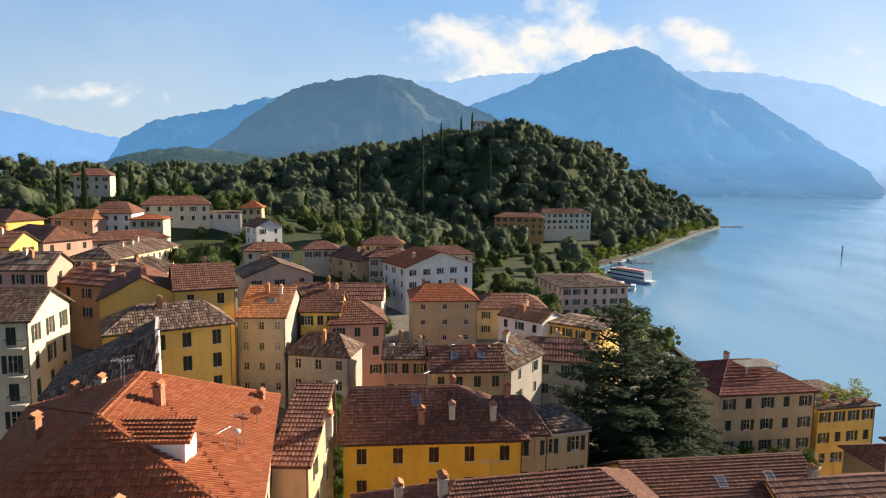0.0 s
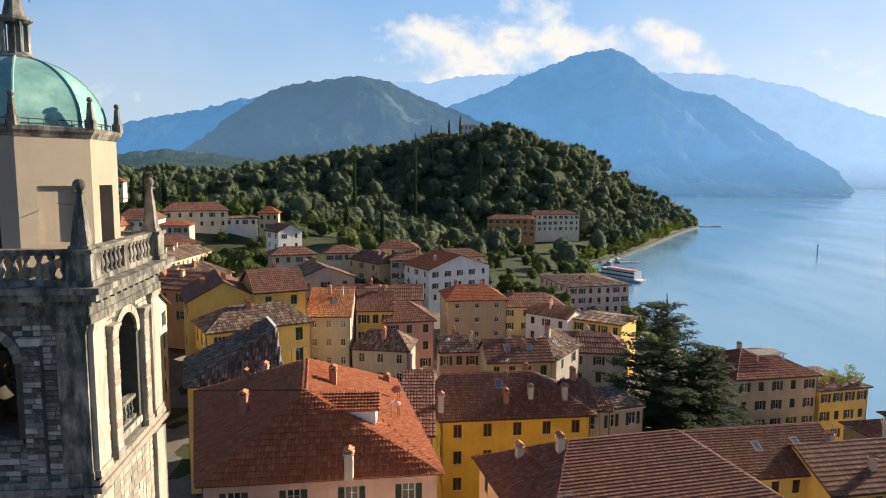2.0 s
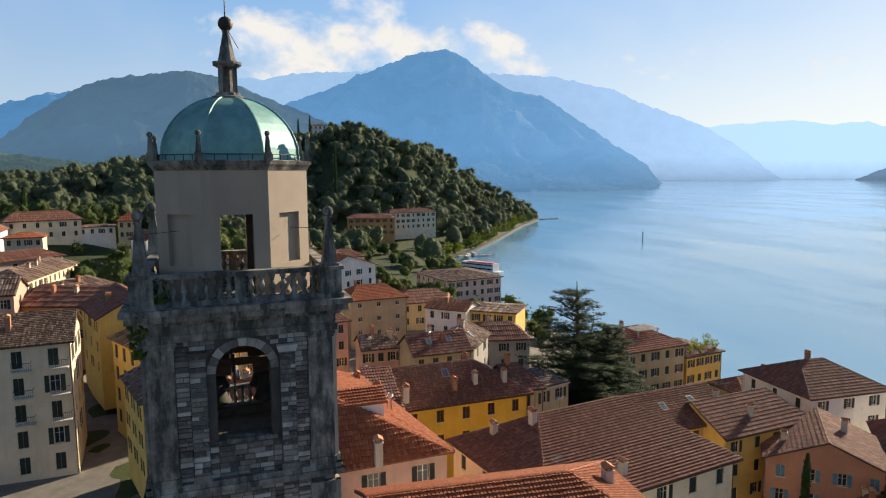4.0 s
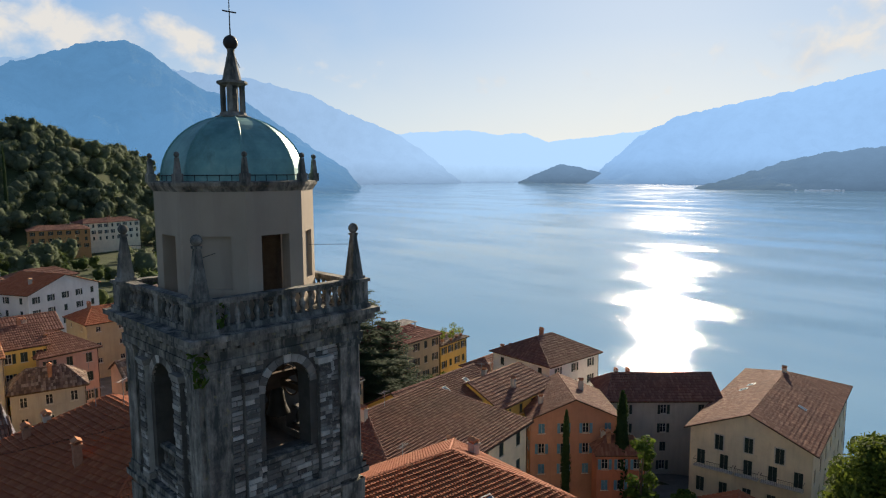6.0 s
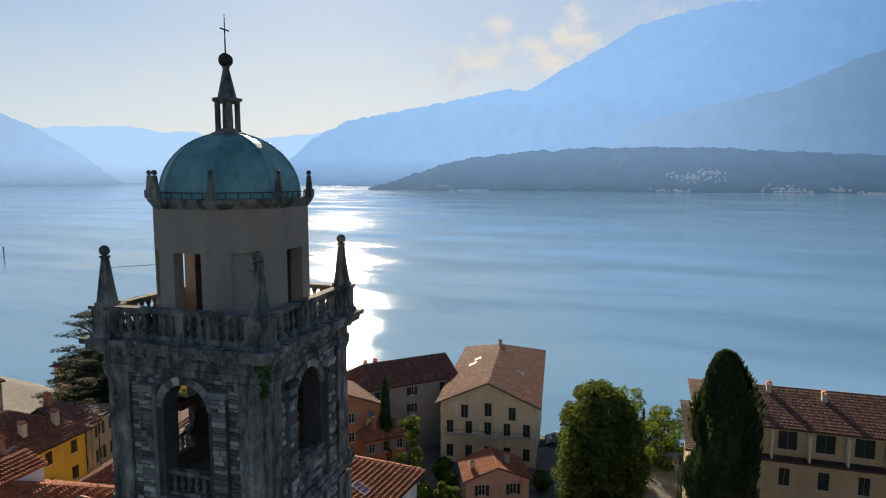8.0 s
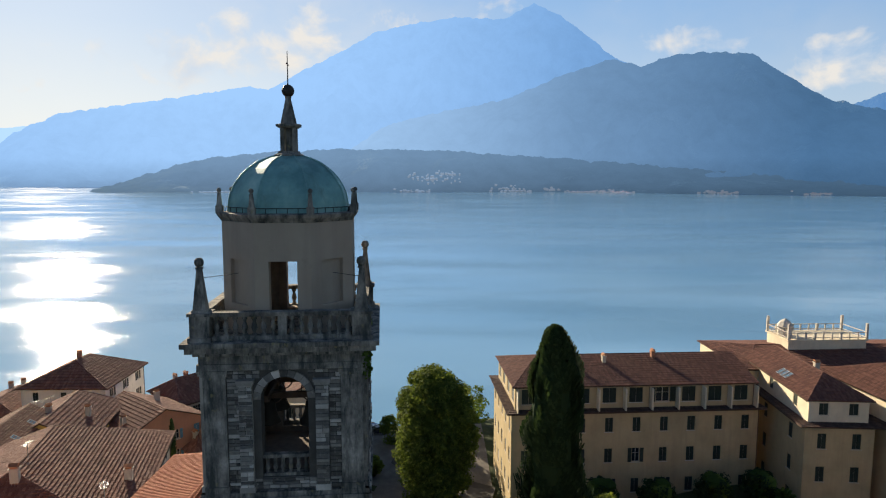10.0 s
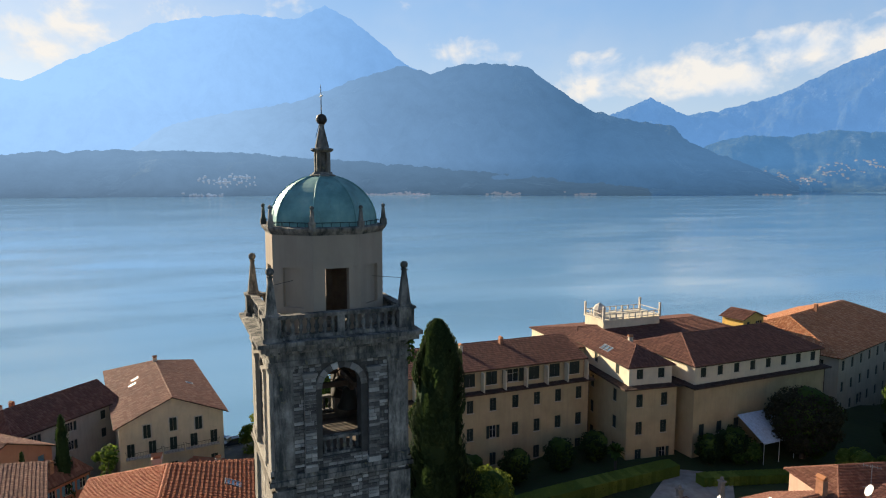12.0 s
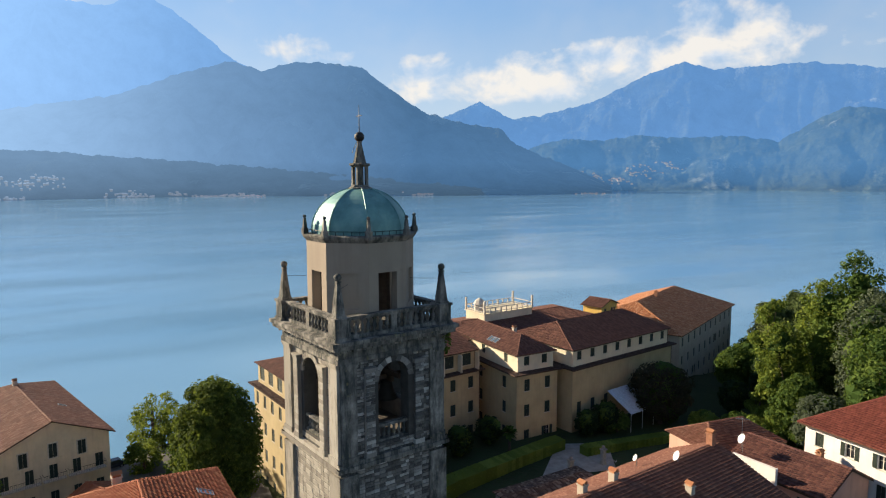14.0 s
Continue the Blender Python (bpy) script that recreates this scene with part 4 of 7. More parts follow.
def spin(mesh, m, out):
    out.add([m @ Vector(p) for p in mesh.v], mesh.f)


def arch_wall(y, flip, z0, z1, half, aw, sill, spring):
    """A wall panel in the plane of y with an arched opening."""
    m, n = Mesh(), 12
    pts = [(-aw * math.cos(math.pi * k / n), spring + aw * 0.98 * math.sin(math.pi * k / n)) for k in range(n + 1)]
    q = [((-half, z0), (-aw, z0), (-aw, z1), (-half, z1)), ((aw, z0), (half, z0), (half, z1), (aw, z1)), ((-aw, z0), (aw, z0), (aw, sill), (-aw, sill))]
    q += [((a[0], a[1]), (b[0], b[1]), (b[0], z1), (a[0], z1)) for a, b in zip(pts, pts[1:])]
    for p in q:
        m.add([(x, y, z) for x, z in p], [(0, 1, 2, 3) if flip else (3, 2, 1, 0)])
    return m, [(-aw, sill)] + pts + [(aw, sill)]


shell, inner = Mesh(), Mesh()
Z0, Z1, AW, SILL, SPR = 46.0, 57.45, 0.93, 52.72, 56.0
for k in range(4):
    SILL = 53.55 if k == 0 else 52.72
    m, edge = arch_wall(-SH, True, Z0, Z1, SH, AW, SILL, SPR)
    spin(m, side_m(k), shell)
    r = Mesh()
    for a, b in zip(edge, edge[1:] + edge[:1]):
        r.add([(a[0], -SH, a[1]), (b[0], -SH, b[1]), (b[0], -SH + 0.75, b[1]), (a[0], -SH + 0.75, a[1])], [(0, 1, 2, 3)])
    spin(r, side_m(k), shell)
    m, _ = arch_wall(-SH + 0.75, False, 52.4, Z1, SH - 0.75, AW, SILL, SPR)
    spin(m, side_m(k), inner)
inner.box(-2.4, -2.4, 52.2, 2.4, 2.4, 52.42)
inner.box(-2.4, -2.4, 57.4, 2.4, 2.4, 57.6)
part("belfry_wall", shell, MAT["mortar"], tower)
part("belfry_chamber", inner, MAT["gloom"], tower, "plastered belfry chamber coloured dark for its inner gloom")
m = Mesh()
m.block(0, 0, 24, 46.0, 3.2)
m.block(0, 0, 45.6, 46.1, 3.4)
part("shaft", m, MAT["tower_stone"], tower)

# pilasters, imposts, sills, panels below the belfry
SILL = 52.72
for k in range(4):
    for x, hw, pr, z0, z1 in ((-2.68, 0.44, 0.16, 52.2, 57.0), (2.68, 0.44, 0.16, 52.2, 57.0), (-1.5, 0.26, 0.2, 52.2, 56.6), (1.5, 0.26, 0.2, 52.2, 56.6)):
        m = Mesh()
        m.box(x - hw, -SH - pr, z0 + 0.25, x + hw, -SH, z1)
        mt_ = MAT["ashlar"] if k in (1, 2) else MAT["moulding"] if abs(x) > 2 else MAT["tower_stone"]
        pil = part("pilaster", m, mt_, tower, "", side_m(k))
        m = Mesh()
        m.box(x - hw - 0.05, -SH - pr - 0.05, z0, x + hw + 0.05, -SH, z0 + 0.25)
        part("pilaster_base", m, mt_, pil)
        m = Mesh()
        e0, e1 = x - hw, x + hw
        m.add([(e0 - q, -SH - pr - q, z) for q, z in ((0.05, z1), (0.05, z1 + 0.12), (0.09, z1 + 0.12), (0.09, z1 + 0.24))] + [(e1 + q, -SH - pr - q, z) for q, z in ((0.05, z1), (0.05, z1 + 0.12), (0.09, z1 + 0.12), (0.09, z1 + 0.24))]
              + [(e0 - q, -SH, z) for q, z in ((0.05, z1), (0.05, z1 + 0.12), (0.09, z1 + 0.12), (0.09, z1 + 0.24))] + [(e1 + q, -SH, z) for q, z in ((0.05, z1), (0.05, z1 + 0.12), (0.09, z1 + 0.12), (0.09, z1 + 0.24))],
              [(i, 4 + i, 5 + i, 1 + i) for i in range(3)] + [(8 + i, i, i + 1, 9 + i) for i in range(3)] + [(4 + i, 12 + i, 13 + i, 5 + i) for i in range(3)] + [(3, 7, 15, 11), (0, 8, 12, 4)])
        part("pilaster_capital", m, mt_, pil)
    m = Mesh()
    n = 11
    for i in range(n):
        a0, a1 = math.pi * i / n, math.pi * (i + 0.94) / n
        vs = []
        for a in (a0, a1):
            for r in (AW, AW + 0.3):
                for y in (-SH - 0.07, -SH + 0.05):
                    vs.append((-r * math.cos(a), y, SPR + r * math.sin(a) * 0.98))
        m = Mesh()
        m.add(vs, [(0, 4, 6, 2), (2, 6, 7, 3), (0, 1, 5, 4), (0, 2, 3, 1), (4, 5, 7, 6)])
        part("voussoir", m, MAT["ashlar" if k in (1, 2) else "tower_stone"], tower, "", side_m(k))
    m = Mesh()
    if k == 0:
        m.box(-AW - 0.15, -SH - 0.1, 53.42, AW + 0.15, -SH + 0.4, 53.56)
        part("sill", m, MAT["moulding"], tower, "", side_m(k))
        m = Mesh()
    m.box(-AW, -SH + 0.1, 53.48, AW, -SH + 0.4, 53.62), m.box(-AW, -SH + 0.1, SILL, AW, -SH + 0.4, SILL + 0.12)
    rail = part("parapet", m, MAT["moulding"], tower, "", side_m(k)) if k else None
    for i in range(6 if k else 0):
        b = Mesh()
        x = -AW + (i + 0.5) * 2 * AW / 6
        b.lathe(x, -SH + 0.25, [(SILL + 0.12, 0.08), (SILL + 0.2, 0.06), (SILL + 0.34, 0.105), (SILL + 0.5, 0.06), (SILL + 0.68, 0.08), (53.48, 0.09)], 8)
        part("baluster", b, MAT["moulding"], rail)
    m = Mesh()
    m.box(-3.42, -3.42, 51.78, 3.42, -SH, 52.0), m.box(-3.34, -3.34, 52.0, 3.34, -SH, 52.2)
    m.box(-3.3, -3.3, 47.2, -2.2, -SH, 51.5), m.box(2.2, -3.3, 47.2, 3.3, -SH, 51.5)
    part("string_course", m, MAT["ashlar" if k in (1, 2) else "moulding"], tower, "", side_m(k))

# entablature and cornice slab
for name, z0, z1, hw in (("architrave", 57.24, 57.5, 3.32), ("frieze", 57.5, 57.86, 3.26), ("cornice_bed", 57.86, 58.02, 3.42), ("cornice_corona", 58.02, 58.26, 3.66), ("cornice_top", 58.26, 58.45, 3.8)):
    m = Mesh()
    m.block(0, 0, z0, z1, hw)
    part(name, m, MAT["moulding"], tower)
d = Mesh()
d.box(-0.09, -3.55, 57.88, 0.09, -3.3, 58.0)
dent = d.data("dentil", MAT["moulding"])
for k in range(4):
    for i in range(12):
        part("dentil", dent, None, tower, "", side_m(k) @ Matrix.Translation((-3.0 + i * 6.0 / 11, 0, 0)))

# balustrade with pedestals, balusters, obelisks
BAL = Mesh()
BAL.lathe(0, 0, [(0, 0.11), (0.06, 0.11), (0.08, 0.07), (0.16, 0.075), (0.3, 0.125), (0.42, 0.1), (0.54, 0.06), (0.62, 0.075), (0.66, 0.11), (0.76, 0.11)], 10)
bal_data = BAL.data("baluster", MAT["moulding"], False)
for k in range(4):
    m = Mesh()
    m.box(-2.72, -3.26, 58.45, 2.72, -2.96, 58.62)
    m.box(-2.72, -3.26, 59.38, 2.72, -2.96, 59.47), m.box(-2.72, -3.31, 59.47, 2.72, -2.91, 59.56)
    rail = part("balustrade", m, MAT["moulding"], tower, "", side_m(k))
    for i in range(15):
        x = -2.55 + i * 5.1 / 14
        if i == 7:
            b = Mesh()
            b.box(x - 0.17, -3.25, 58.62, x + 0.17, -2.97, 59.38)
            part("pier", b, MAT["moulding"], rail)
        else:
            part("baluster", bal_data, None, rail, "", Matrix.Translation((x, -3.11, 58.62)))
    m = Mesh()
    m.block(-3.11, -3.11, 58.45, 58.62, 0.44), m.block(-3.11, -3.11, 58.62, 59.46, 0.37), m.block(-3.11, -3.11, 59.46, 59.58, 0.44)
    ped = part("pedestal", m, MAT["moulding"], tower, "", side_m(k))
    m = Mesh()
    m.block(-3.11, -3.11, 59.58, 59.68, 0.3), m.block(-3.11, -3.11, 59.68, 61.26, 0.25, None, 0.09), m.block(-3.11, -3.11, 61.26, 61.34, 0.13)
    ob = part("obelisk", m, MAT["moulding"], ped)
    m = Mesh()
    m.ball(-3.11, -3.11, 61.52, 0.19, 12, 8)
    part("obelisk_ball", m, MAT["moulding"], ped, "", None, True)

# eight-sided drum with four openings and four blind niches
R8 = 2.68
DT = math.tan(math.pi / 8)
drum, hollow = Mesh(), Mesh()
for k in range(8):
    g_ = Mesh()
    hw = R8 * DT
    f = Mesh()
    nw, n0, n1 = 0.56, 59.62 if k % 2 else 58.62, 61.46
    depth = 0.5 if k % 2 == 0 else 0.16
    for x0, x1, z0, z1 in ((-hw, -nw, 58.45, 63.1), (nw, hw, 58.45, 63.1), (-nw, nw, 58.45, n0), (-nw, nw, n1, 63.1)):
        f.add([(x0, -R8, z0), (x1, -R8, z0), (x1, -R8, z1), (x0, -R8, z1)], [(0, 1, 2, 3)])
    c = [(-nw, n0), (nw, n0), (nw, n1), (-nw, n1)]
    for a, b in zip(c, c[1:] + c[:1]):
        f.add([(a[0], -R8, a[1]), (b[0], -R8, b[1]), (b[0], -R8 + depth, b[1]), (a[0], -R8 + depth, a[1])], [(0, 1, 2, 3)])
    if k % 2:
        f.add([(-nw, -R8 + depth, n0), (nw, -R8 + depth, n0), (nw, -R8 + depth, n1), (-nw, -R8 + depth, n1)], [(0, 1, 2, 3)])
    else:
        ri, hi = R8 - 0.5, (R8 - 0.5) * DT
        for x0, x1, z0, z1 in ((-hi, -nw, 58.45, 63.0), (nw, hi, 58.45, 63.0), (-nw, nw, 58.45, n0), (-nw, nw, n1, 63.0)):
            g_.add([(x0, -ri, z0), (x1, -ri, z0), (x1, -ri, z1), (x0, -ri, z1)], [(3, 2, 1, 0)])
    if k % 2:
        ri, hi = R8 - 0.5, (R8 - 0.5) * DT
        g_.add([(-hi, -ri, 58.45), (hi, -ri, 58.45), (hi, -ri, 63.0), (-hi, -ri, 63.0)], [(3, 2, 1, 0)])
    spin(f, Matrix.Rotation(k * math.pi / 4, 4, "Z"), drum)
    spin(g_, Matrix.Rotation(k * math.pi / 4, 4, "Z"), hollow)
part("drum_chamber", hollow, MAT["gloom"], tower, "plaster inside the drum coloured dark for inner gloom")
part("drum", drum, MAT["drum"], tower, "beige rendered eight-sided drum, stained under the eaves")
m = Mesh()
t8 = math.pi / 8
m.lathe(0, 0, [(63.0, 2.7 / math.cos(t8)), (63.1, 2.76 / math.cos(t8)), (63.2, 2.84 / math.cos(t8)), (63.32, 2.88 / math.cos(t8)), (63.36, 2.7 / math.cos(t8))], 8, t8)
part("drum_cornice", m, MAT["moulding"], tower)
for k in range(8):
    a = t8 + k * math.pi / 4
    x, y = 2.74 / math.cos(t8) * math.cos(a), 2.74 / math.cos(t8) * math.sin(a)
    m = Mesh()
    m.block(x, y, 63.32, 63.62, 0.14), m.block(x, y, 63.62, 64.16, 0.1, None, 0.06), m.ball(x, y, 64.26, 0.1, 8, 6)
    part("pinnacle", m, MAT["moulding"], tower)
m = Mesh()
rings = [(63.36, 2.42), (63.5, 2.41)] + [(63.5 + 2.2 * math.sin(math.pi / 2 * i / 11), 0.4 + 2.01 * math.cos(math.pi / 2 * i / 11) ** 1.2) for i in range(1, 11)] + [(65.7, 0.52)]
m.lathe(0, 0, [(z, r / math.cos(t8)) for z, r in rings], 8, t8)
dome = part("dome", m, MAT["copper"], tower, "green patinated copper dome with seams")
for k in range(8):
    a = t8 + k * math.pi / 4
    m = Mesh()
    for (z0, q0), (z1, q1) in zip(rings, rings[1:]):
        m.tube((q0 / math.cos(t8) * math.cos(a), q0 / math.cos(t8) * math.sin(a), z0), (q1 / math.cos(t8) * math.cos(a), q1 / math.cos(t8) * math.sin(a), z1), 0.045)
    part("rib", m, MAT["copper"], dome)
m = Mesh()
for k in range(8):
    a0, a1 = t8 + k * math.pi / 4, t8 + (k + 1) * math.pi / 4
    R = 2.54 / math.cos(t8)
    p0, p1 = (R * math.cos(a0), R * math.sin(a0)), (R * math.cos(a1), R * math.sin(a1))
    m.tube((*p0, 63.56), (*p1, 63.56), 0.018)
    for i in range(5):
        x, y = p0[0] + (p1[0] - p0[0]) * i / 5, p0[1] + (p1[1] - p0[1]) * i / 5
        m.tube((x, y, 63.34), (x, y, 63.56), 0.015)
part("guard_rail", m, MAT["iron"], tower)
lan = Mesh()
lan.lathe(0, 0, [(65.62, 0.62), (65.74, 0.66), (65.8, 0.5), (65.9, 0.46)], 8, t8)
lan.lathe(0, 0, [(65.9, 0.2), (66.9, 0.18)], 8, t8)
lan.lathe(0, 0, [(66.86, 0.42), (66.94, 0.56), (67.03, 0.56), (67.06, 0.36)], 8, t8)
lan.lathe(0, 0, [(67.04, 0.36), (68.1, 0.12), (68.2, 0.15), (68.24, 0.1)], 8, t8)
lantern = part("lantern", lan, MAT["moulding"], tower, "dark stone lantern with spire")
for k in range(4):
    m = Mesh()
    a = math.pi / 4 + k * math.pi / 2
    m.block(0.36 * math.cos(a), 0.36 * math.sin(a), 65.88, 66.9, 0.075)
    part("colonnette", m, MAT["moulding"], lantern)
m = Mesh()
m.ball(0, 0, 68.44, 0.27, 14, 10)
part("finial_ball", m, MAT["iron"], tower, "", None, True)
m = Mesh()
m.tube((0, 0, 68.6), (0, 0, 70.1), 0.03, 0.015), m.tube((-0.27, 0, 69.55), (0.27, 0, 69.55), 0.028)
m.tube((0.1, 0.1, 68.2), (0.45, 0.2, 67.6), 0.015)
part("cross", m, MAT["iron"], tower)
for k in range(4):
    m = Mesh()
    m.tube((-3.05, -3.05, 60.9), (-1.9, -1.9, 60.9), 0.011)
    part("tie_rod", m, MAT["iron"], tower, "", side_m(k))

# bells on a timber frame
fr = Mesh()
for y in (-0.9, 0.9):
    fr.box(-2.37, y - 0.1, 55.6, 2.37, y + 0.1, 55.85)
for x in (-1.1, 1.1):
    fr.box(x - 0.1, -2.37, 55.35, x + 0.1, 2.37, 55.6)
part("bell_frame", fr, MAT["wood"], tower)
for x, y, r in ((-1.0, -0.9, 0.62), (0.9, 0.9, 0.55), (0.9, -0.9, 0.48), (-0.9, 1.0, 0.5)):
    b = thing("bell", "dark bronze church bell hung from a timber frame", "bell", TOWER_AT @ Matrix.Translation((x, y, 54.2)), "belfry bells")
    m = Mesh()
    m.lathe(0, 0, [(0, r), (0.05, r * 0.98), (0.25, r * 0.78), (0.6, r * 0.6), (0.9, r * 0.52), (1.0, r * 0.35), (1.05, 0.05)], 18)
    part("body", m, MAT["bronze"], b, "", None, True)
    m = Mesh()
    m.box(-r, -0.1, 1.05, r, 0.1, 1.4)
    part("yoke", m, MAT["wood"], b)
    m = Mesh()
    m.tube((0, 0, 0.9), (0, 0, -0.1), 0.03), m.ball(0, 0, -0.12, 0.09)
    part("clapper", m, MAT["iron"], b)
    m = Mesh()
    for i in range(20):
        a0, a1 = i * math.pi / 10, (i + 1) * math.pi / 10
        m.tube((r + 0.12, 0.6 * math.cos(a0), 1.2 + 0.6 * math.sin(a0)), (r + 0.12, 0.6 * math.cos(a1), 1.2 + 0.6 * math.sin(a1)), 0.03)
    part("wheel", m, MAT["wood"], b)


# ---- the village ----
NEAR, MID, FARR = (0.24, 0.36), (0.3, 0.6), (0.45, 1.5)

# close to the tower
red = odd_house("house", "pink-walled house with red tiled hipped roof and a dormer", [(-27.4, 31.7), (-10.2, 33.7), (-14.7, 55.6), (-34.5, 51.8)], 25, 40.3, [(-20.8, 37.6), (-22.2, 46.2)], 45.2, "pink", "t_red",
                {"S": (4, 3), "E": (5, 3), "W": (5, 3)}, [(-16.8, 31.4, 41.6, 1.3), (-26.2, 39.7, 42.6, 1.5), (-19.4, 42.4, 44.4, 1.0), (-28.2, 47.5, 42.2, 1.3), (-26.6, 48.3, 42.6, 1.3), (-15.5, 52.5, 41.0, 0.5)], tile=(0.26, 0.46))
tv, tf = slope_tiles([(-20.0, 36.4, 19.0), (-15.1, 36.7, 19.0), (-15.2, 38.7, 19.85), (-20.1, 38.4, 19.85)], 0.24, 0.36, 0.05, rnd)
m = Mesh()
m.box(-19.8, 36.75, 17.0, -15.4, 38.5, 18.93)
inv = Matrix.Translation((27.4, -31.7, 0))
dormer = part("dormer", m, MAT["white"], red, "low white-walled dormer under tiles", inv)
m = Mesh()
m.plate([(-20.0, 36.4, 18.98), (-15.1, 36.7, 18.98), (-15.2, 38.7, 19.83), (-20.1, 38.4, 19.83)], 0.1)
m.add(tv, tf)
part("dormer_roof", m, MAT["t_red"], dormer)
house("house", "cream house with brown tiled hipped roof beside the street", (-3.4, 30.2), (19.0, 35.2), 17.5, 19, 35.4, 3.9, "x", (6.5, 6.0), 10.6, "cream", "t_brown", 0.6,
      {"S": (6, 3), "E": (3, 3), "W": (4, 3)}, tile=NEAR, chims=[(5.5, 10.0, 1.3), (9.5, 2.0, 1.2), (3.0, 13.0, 1.0)], closed=0.5)
house("church_hall", "low hall with dark red tiled roof beside the tower", (-19.5, 14.6), (-0.7, 14.0), 13.5, 24, 41.0, 3.0, "x", (0, 6.0), 6.8, "white", "t_red", 0.5,
      {"E": (3, 2)}, tile=NEAR, chims=[(16.2, 8.0, 1.0)], sky=[(8.0, 3.2), (12.5, 2.2)])
house("house", "bright yellow house with brown tiled roof", (-10.2, 58.0), (8.0, 59.9), 10.5, 20, 34.7, 3.8, "x", (1.2, 6.5), 5.2, "bright", "t_brown", 0.6,
      {"S": (5, 4), "W": (3, 4), "E": (2, 3)}, tile=NEAR, chims=[(8.0, 1.8, 1.3), (11.0, 2.2, 1.3), (15.0, 2.0, 1.4), (11.5, 6.5, 1.2)], sky=[(7.6, 3.8)], shut="shutter_b", closed=0.95)
house("house", "yellow house with brown roof and two skylights", (17.0, 52.8), (35.5, 55.5), 12, 17, 30.0, 3.2, "x", (0, 0), 6, "gold", "t_brown", 0.5,
      {"S": (7, 3), "E": (2, 3)}, tile=NEAR, sky=[(9.0, 3.6), (14.0, 3.8)], shut="shutter_b")
house("house", "ochre house with low brown tiled roof", (30.0, 51.0), (46.0, 53.5), 12, 15, 29.4, 3.0, "x", (0, 2.5), 6, "gold", "t_brown", 0.5,
      {"S": (4, 3), "E": (3, 3)}, tile=MID, chims=[(7, 2.5, 1.4), (5.5, 7, 1.0)])
house("house", "small brown roofed house beside the yellow one", (5.0, 60.5), (10.2, 61.0), 8, 20, 34.8, 2.6, "x", (0, 2.2), None, "tan", "t_brown", 0.3, {"S": (1, 3)}, tile=MID, chims=[(1.5, 4, 1.2)])

# up the street
house("house", "tall cream house with balconies and grey pantile roof", (-63.3, 69.6), (-47.3, 72.0), 12.0, 25.5, 42.6, 2.9, "x", (0, 0), None, "cream", "t_grey", 0.5,
      {"S": (4, 5), "E": (3, 4)}, tile=NEAR, size=(1.1, 2.1), storey=3.3, closed=0.8, chims=[(9.0, 3.0, 1.6)])
house("house", "golden yellow house with grey pantile hipped roof", (-41.6, 76.2), (-28.0, 84.2), 9.5, 26, 39.9, 2.6, "x", (4.5, 3.5), None, "gold", "t_grey", 0.5,
      {"S": (4, 4), "W": (3, 4), "E": (2, 4)}, tile=MID, size=(1.1, 1.9), chims=[(7, 4, 1.2)], closed=0.9)
odd_house("house", "ochre house with striped pantile roof and a white fire wall", [(-38.0, 58.3), (-27.2, 59.4), (-32.2, 71.2), (-42.0, 69.5)], 26, 38.4, [(-29.0, 63.7), (-31.2, 68.8)], 44.0, "gold", "t_grey",
          {"S": (2, 3), "W": (3, 3)}, [(-33.0, 66.0, 41.6, 1.2), (-35.5, 68.5, 40.2, 1.2)], tile=(0.34, 0.5), over=0.4, party=True)
house("house", "yellow house with broad brown roof", (-38.4, 89.1), (-30.4, 92.9), 13, 28, 43.1, 2.8, "x", (0, 0), None, "gold", "t_brown", 0.4, {"S": (2, 3), "E": (3, 3)}, tile=MID, chims=[(5, 8, 1.2)])
house("house", "yellow gabled house with brown roof", (-48.5, 88.0), (-38.0, 92.5), 14, 28, 41.8, 3.0, "y", (0, 0), None, "gold", "t_brown", 0.4, {"W": (3, 3)}, tile=MID, chims=[(3, 6, 1.0), (6, 3, 1.0)])
house("house", "long pale yellow farmhouse with grey roof", (-73.0, 140.0), (-70.4, 169.6), 11, 33, 40.3, 2.2, "x", (4, 4), None, "cream", "t_grey", 0.5, {"S": (11, 2), "W": (3, 2), "E": (3, 2)}, tile=FARR, chims=[(10, 4, 1), (14, 4, 1), (18, 5, 1)], shut="shutter_b")
house("house", "plain beige house with orange pantile roof", (-31.4, 94.0), (-23.8, 94.2), 13, 24, 38.4, 3.4, "x", (0, 0), 8, "grey", "t_orange", 0.3, {"S": (3, 4)}, tile=MID, sky=[(4.5, 4)], size=(0.8, 1.2), shut="")
house("house", "brown roofed house with plastered walls", (-24.0, 102.0), (-17.0, 102.4), 11, 24, 37.6, 2.6, "x", (0, 0), None, "gold", "t_brown", 0.4, {"S": (3, 4)}, tile=MID)
house("house", "pink house with hipped tile roof", (-19.2, 101.0), (-9.6, 102.9), 11, 23, 35.8, 2.8, "x", (3.5, 4.5), None, "pink", "t_brown", 0.5, {"S": (3, 3), "E": (2, 3)}, tile=MID, chims=[(2.5, 3, 1.2)])
house("house", "low grey house with pantile roof", (-24.2, 94.0), (-14.1, 92.4), 7.5, 22, 33.0, 2.6, "x", (2.5, 3), None, "grey", "t_grey", 0.4, {"S": (3, 2)}, tile=MID, chims=[(5.4, 2.2, 1.6)], shut="")
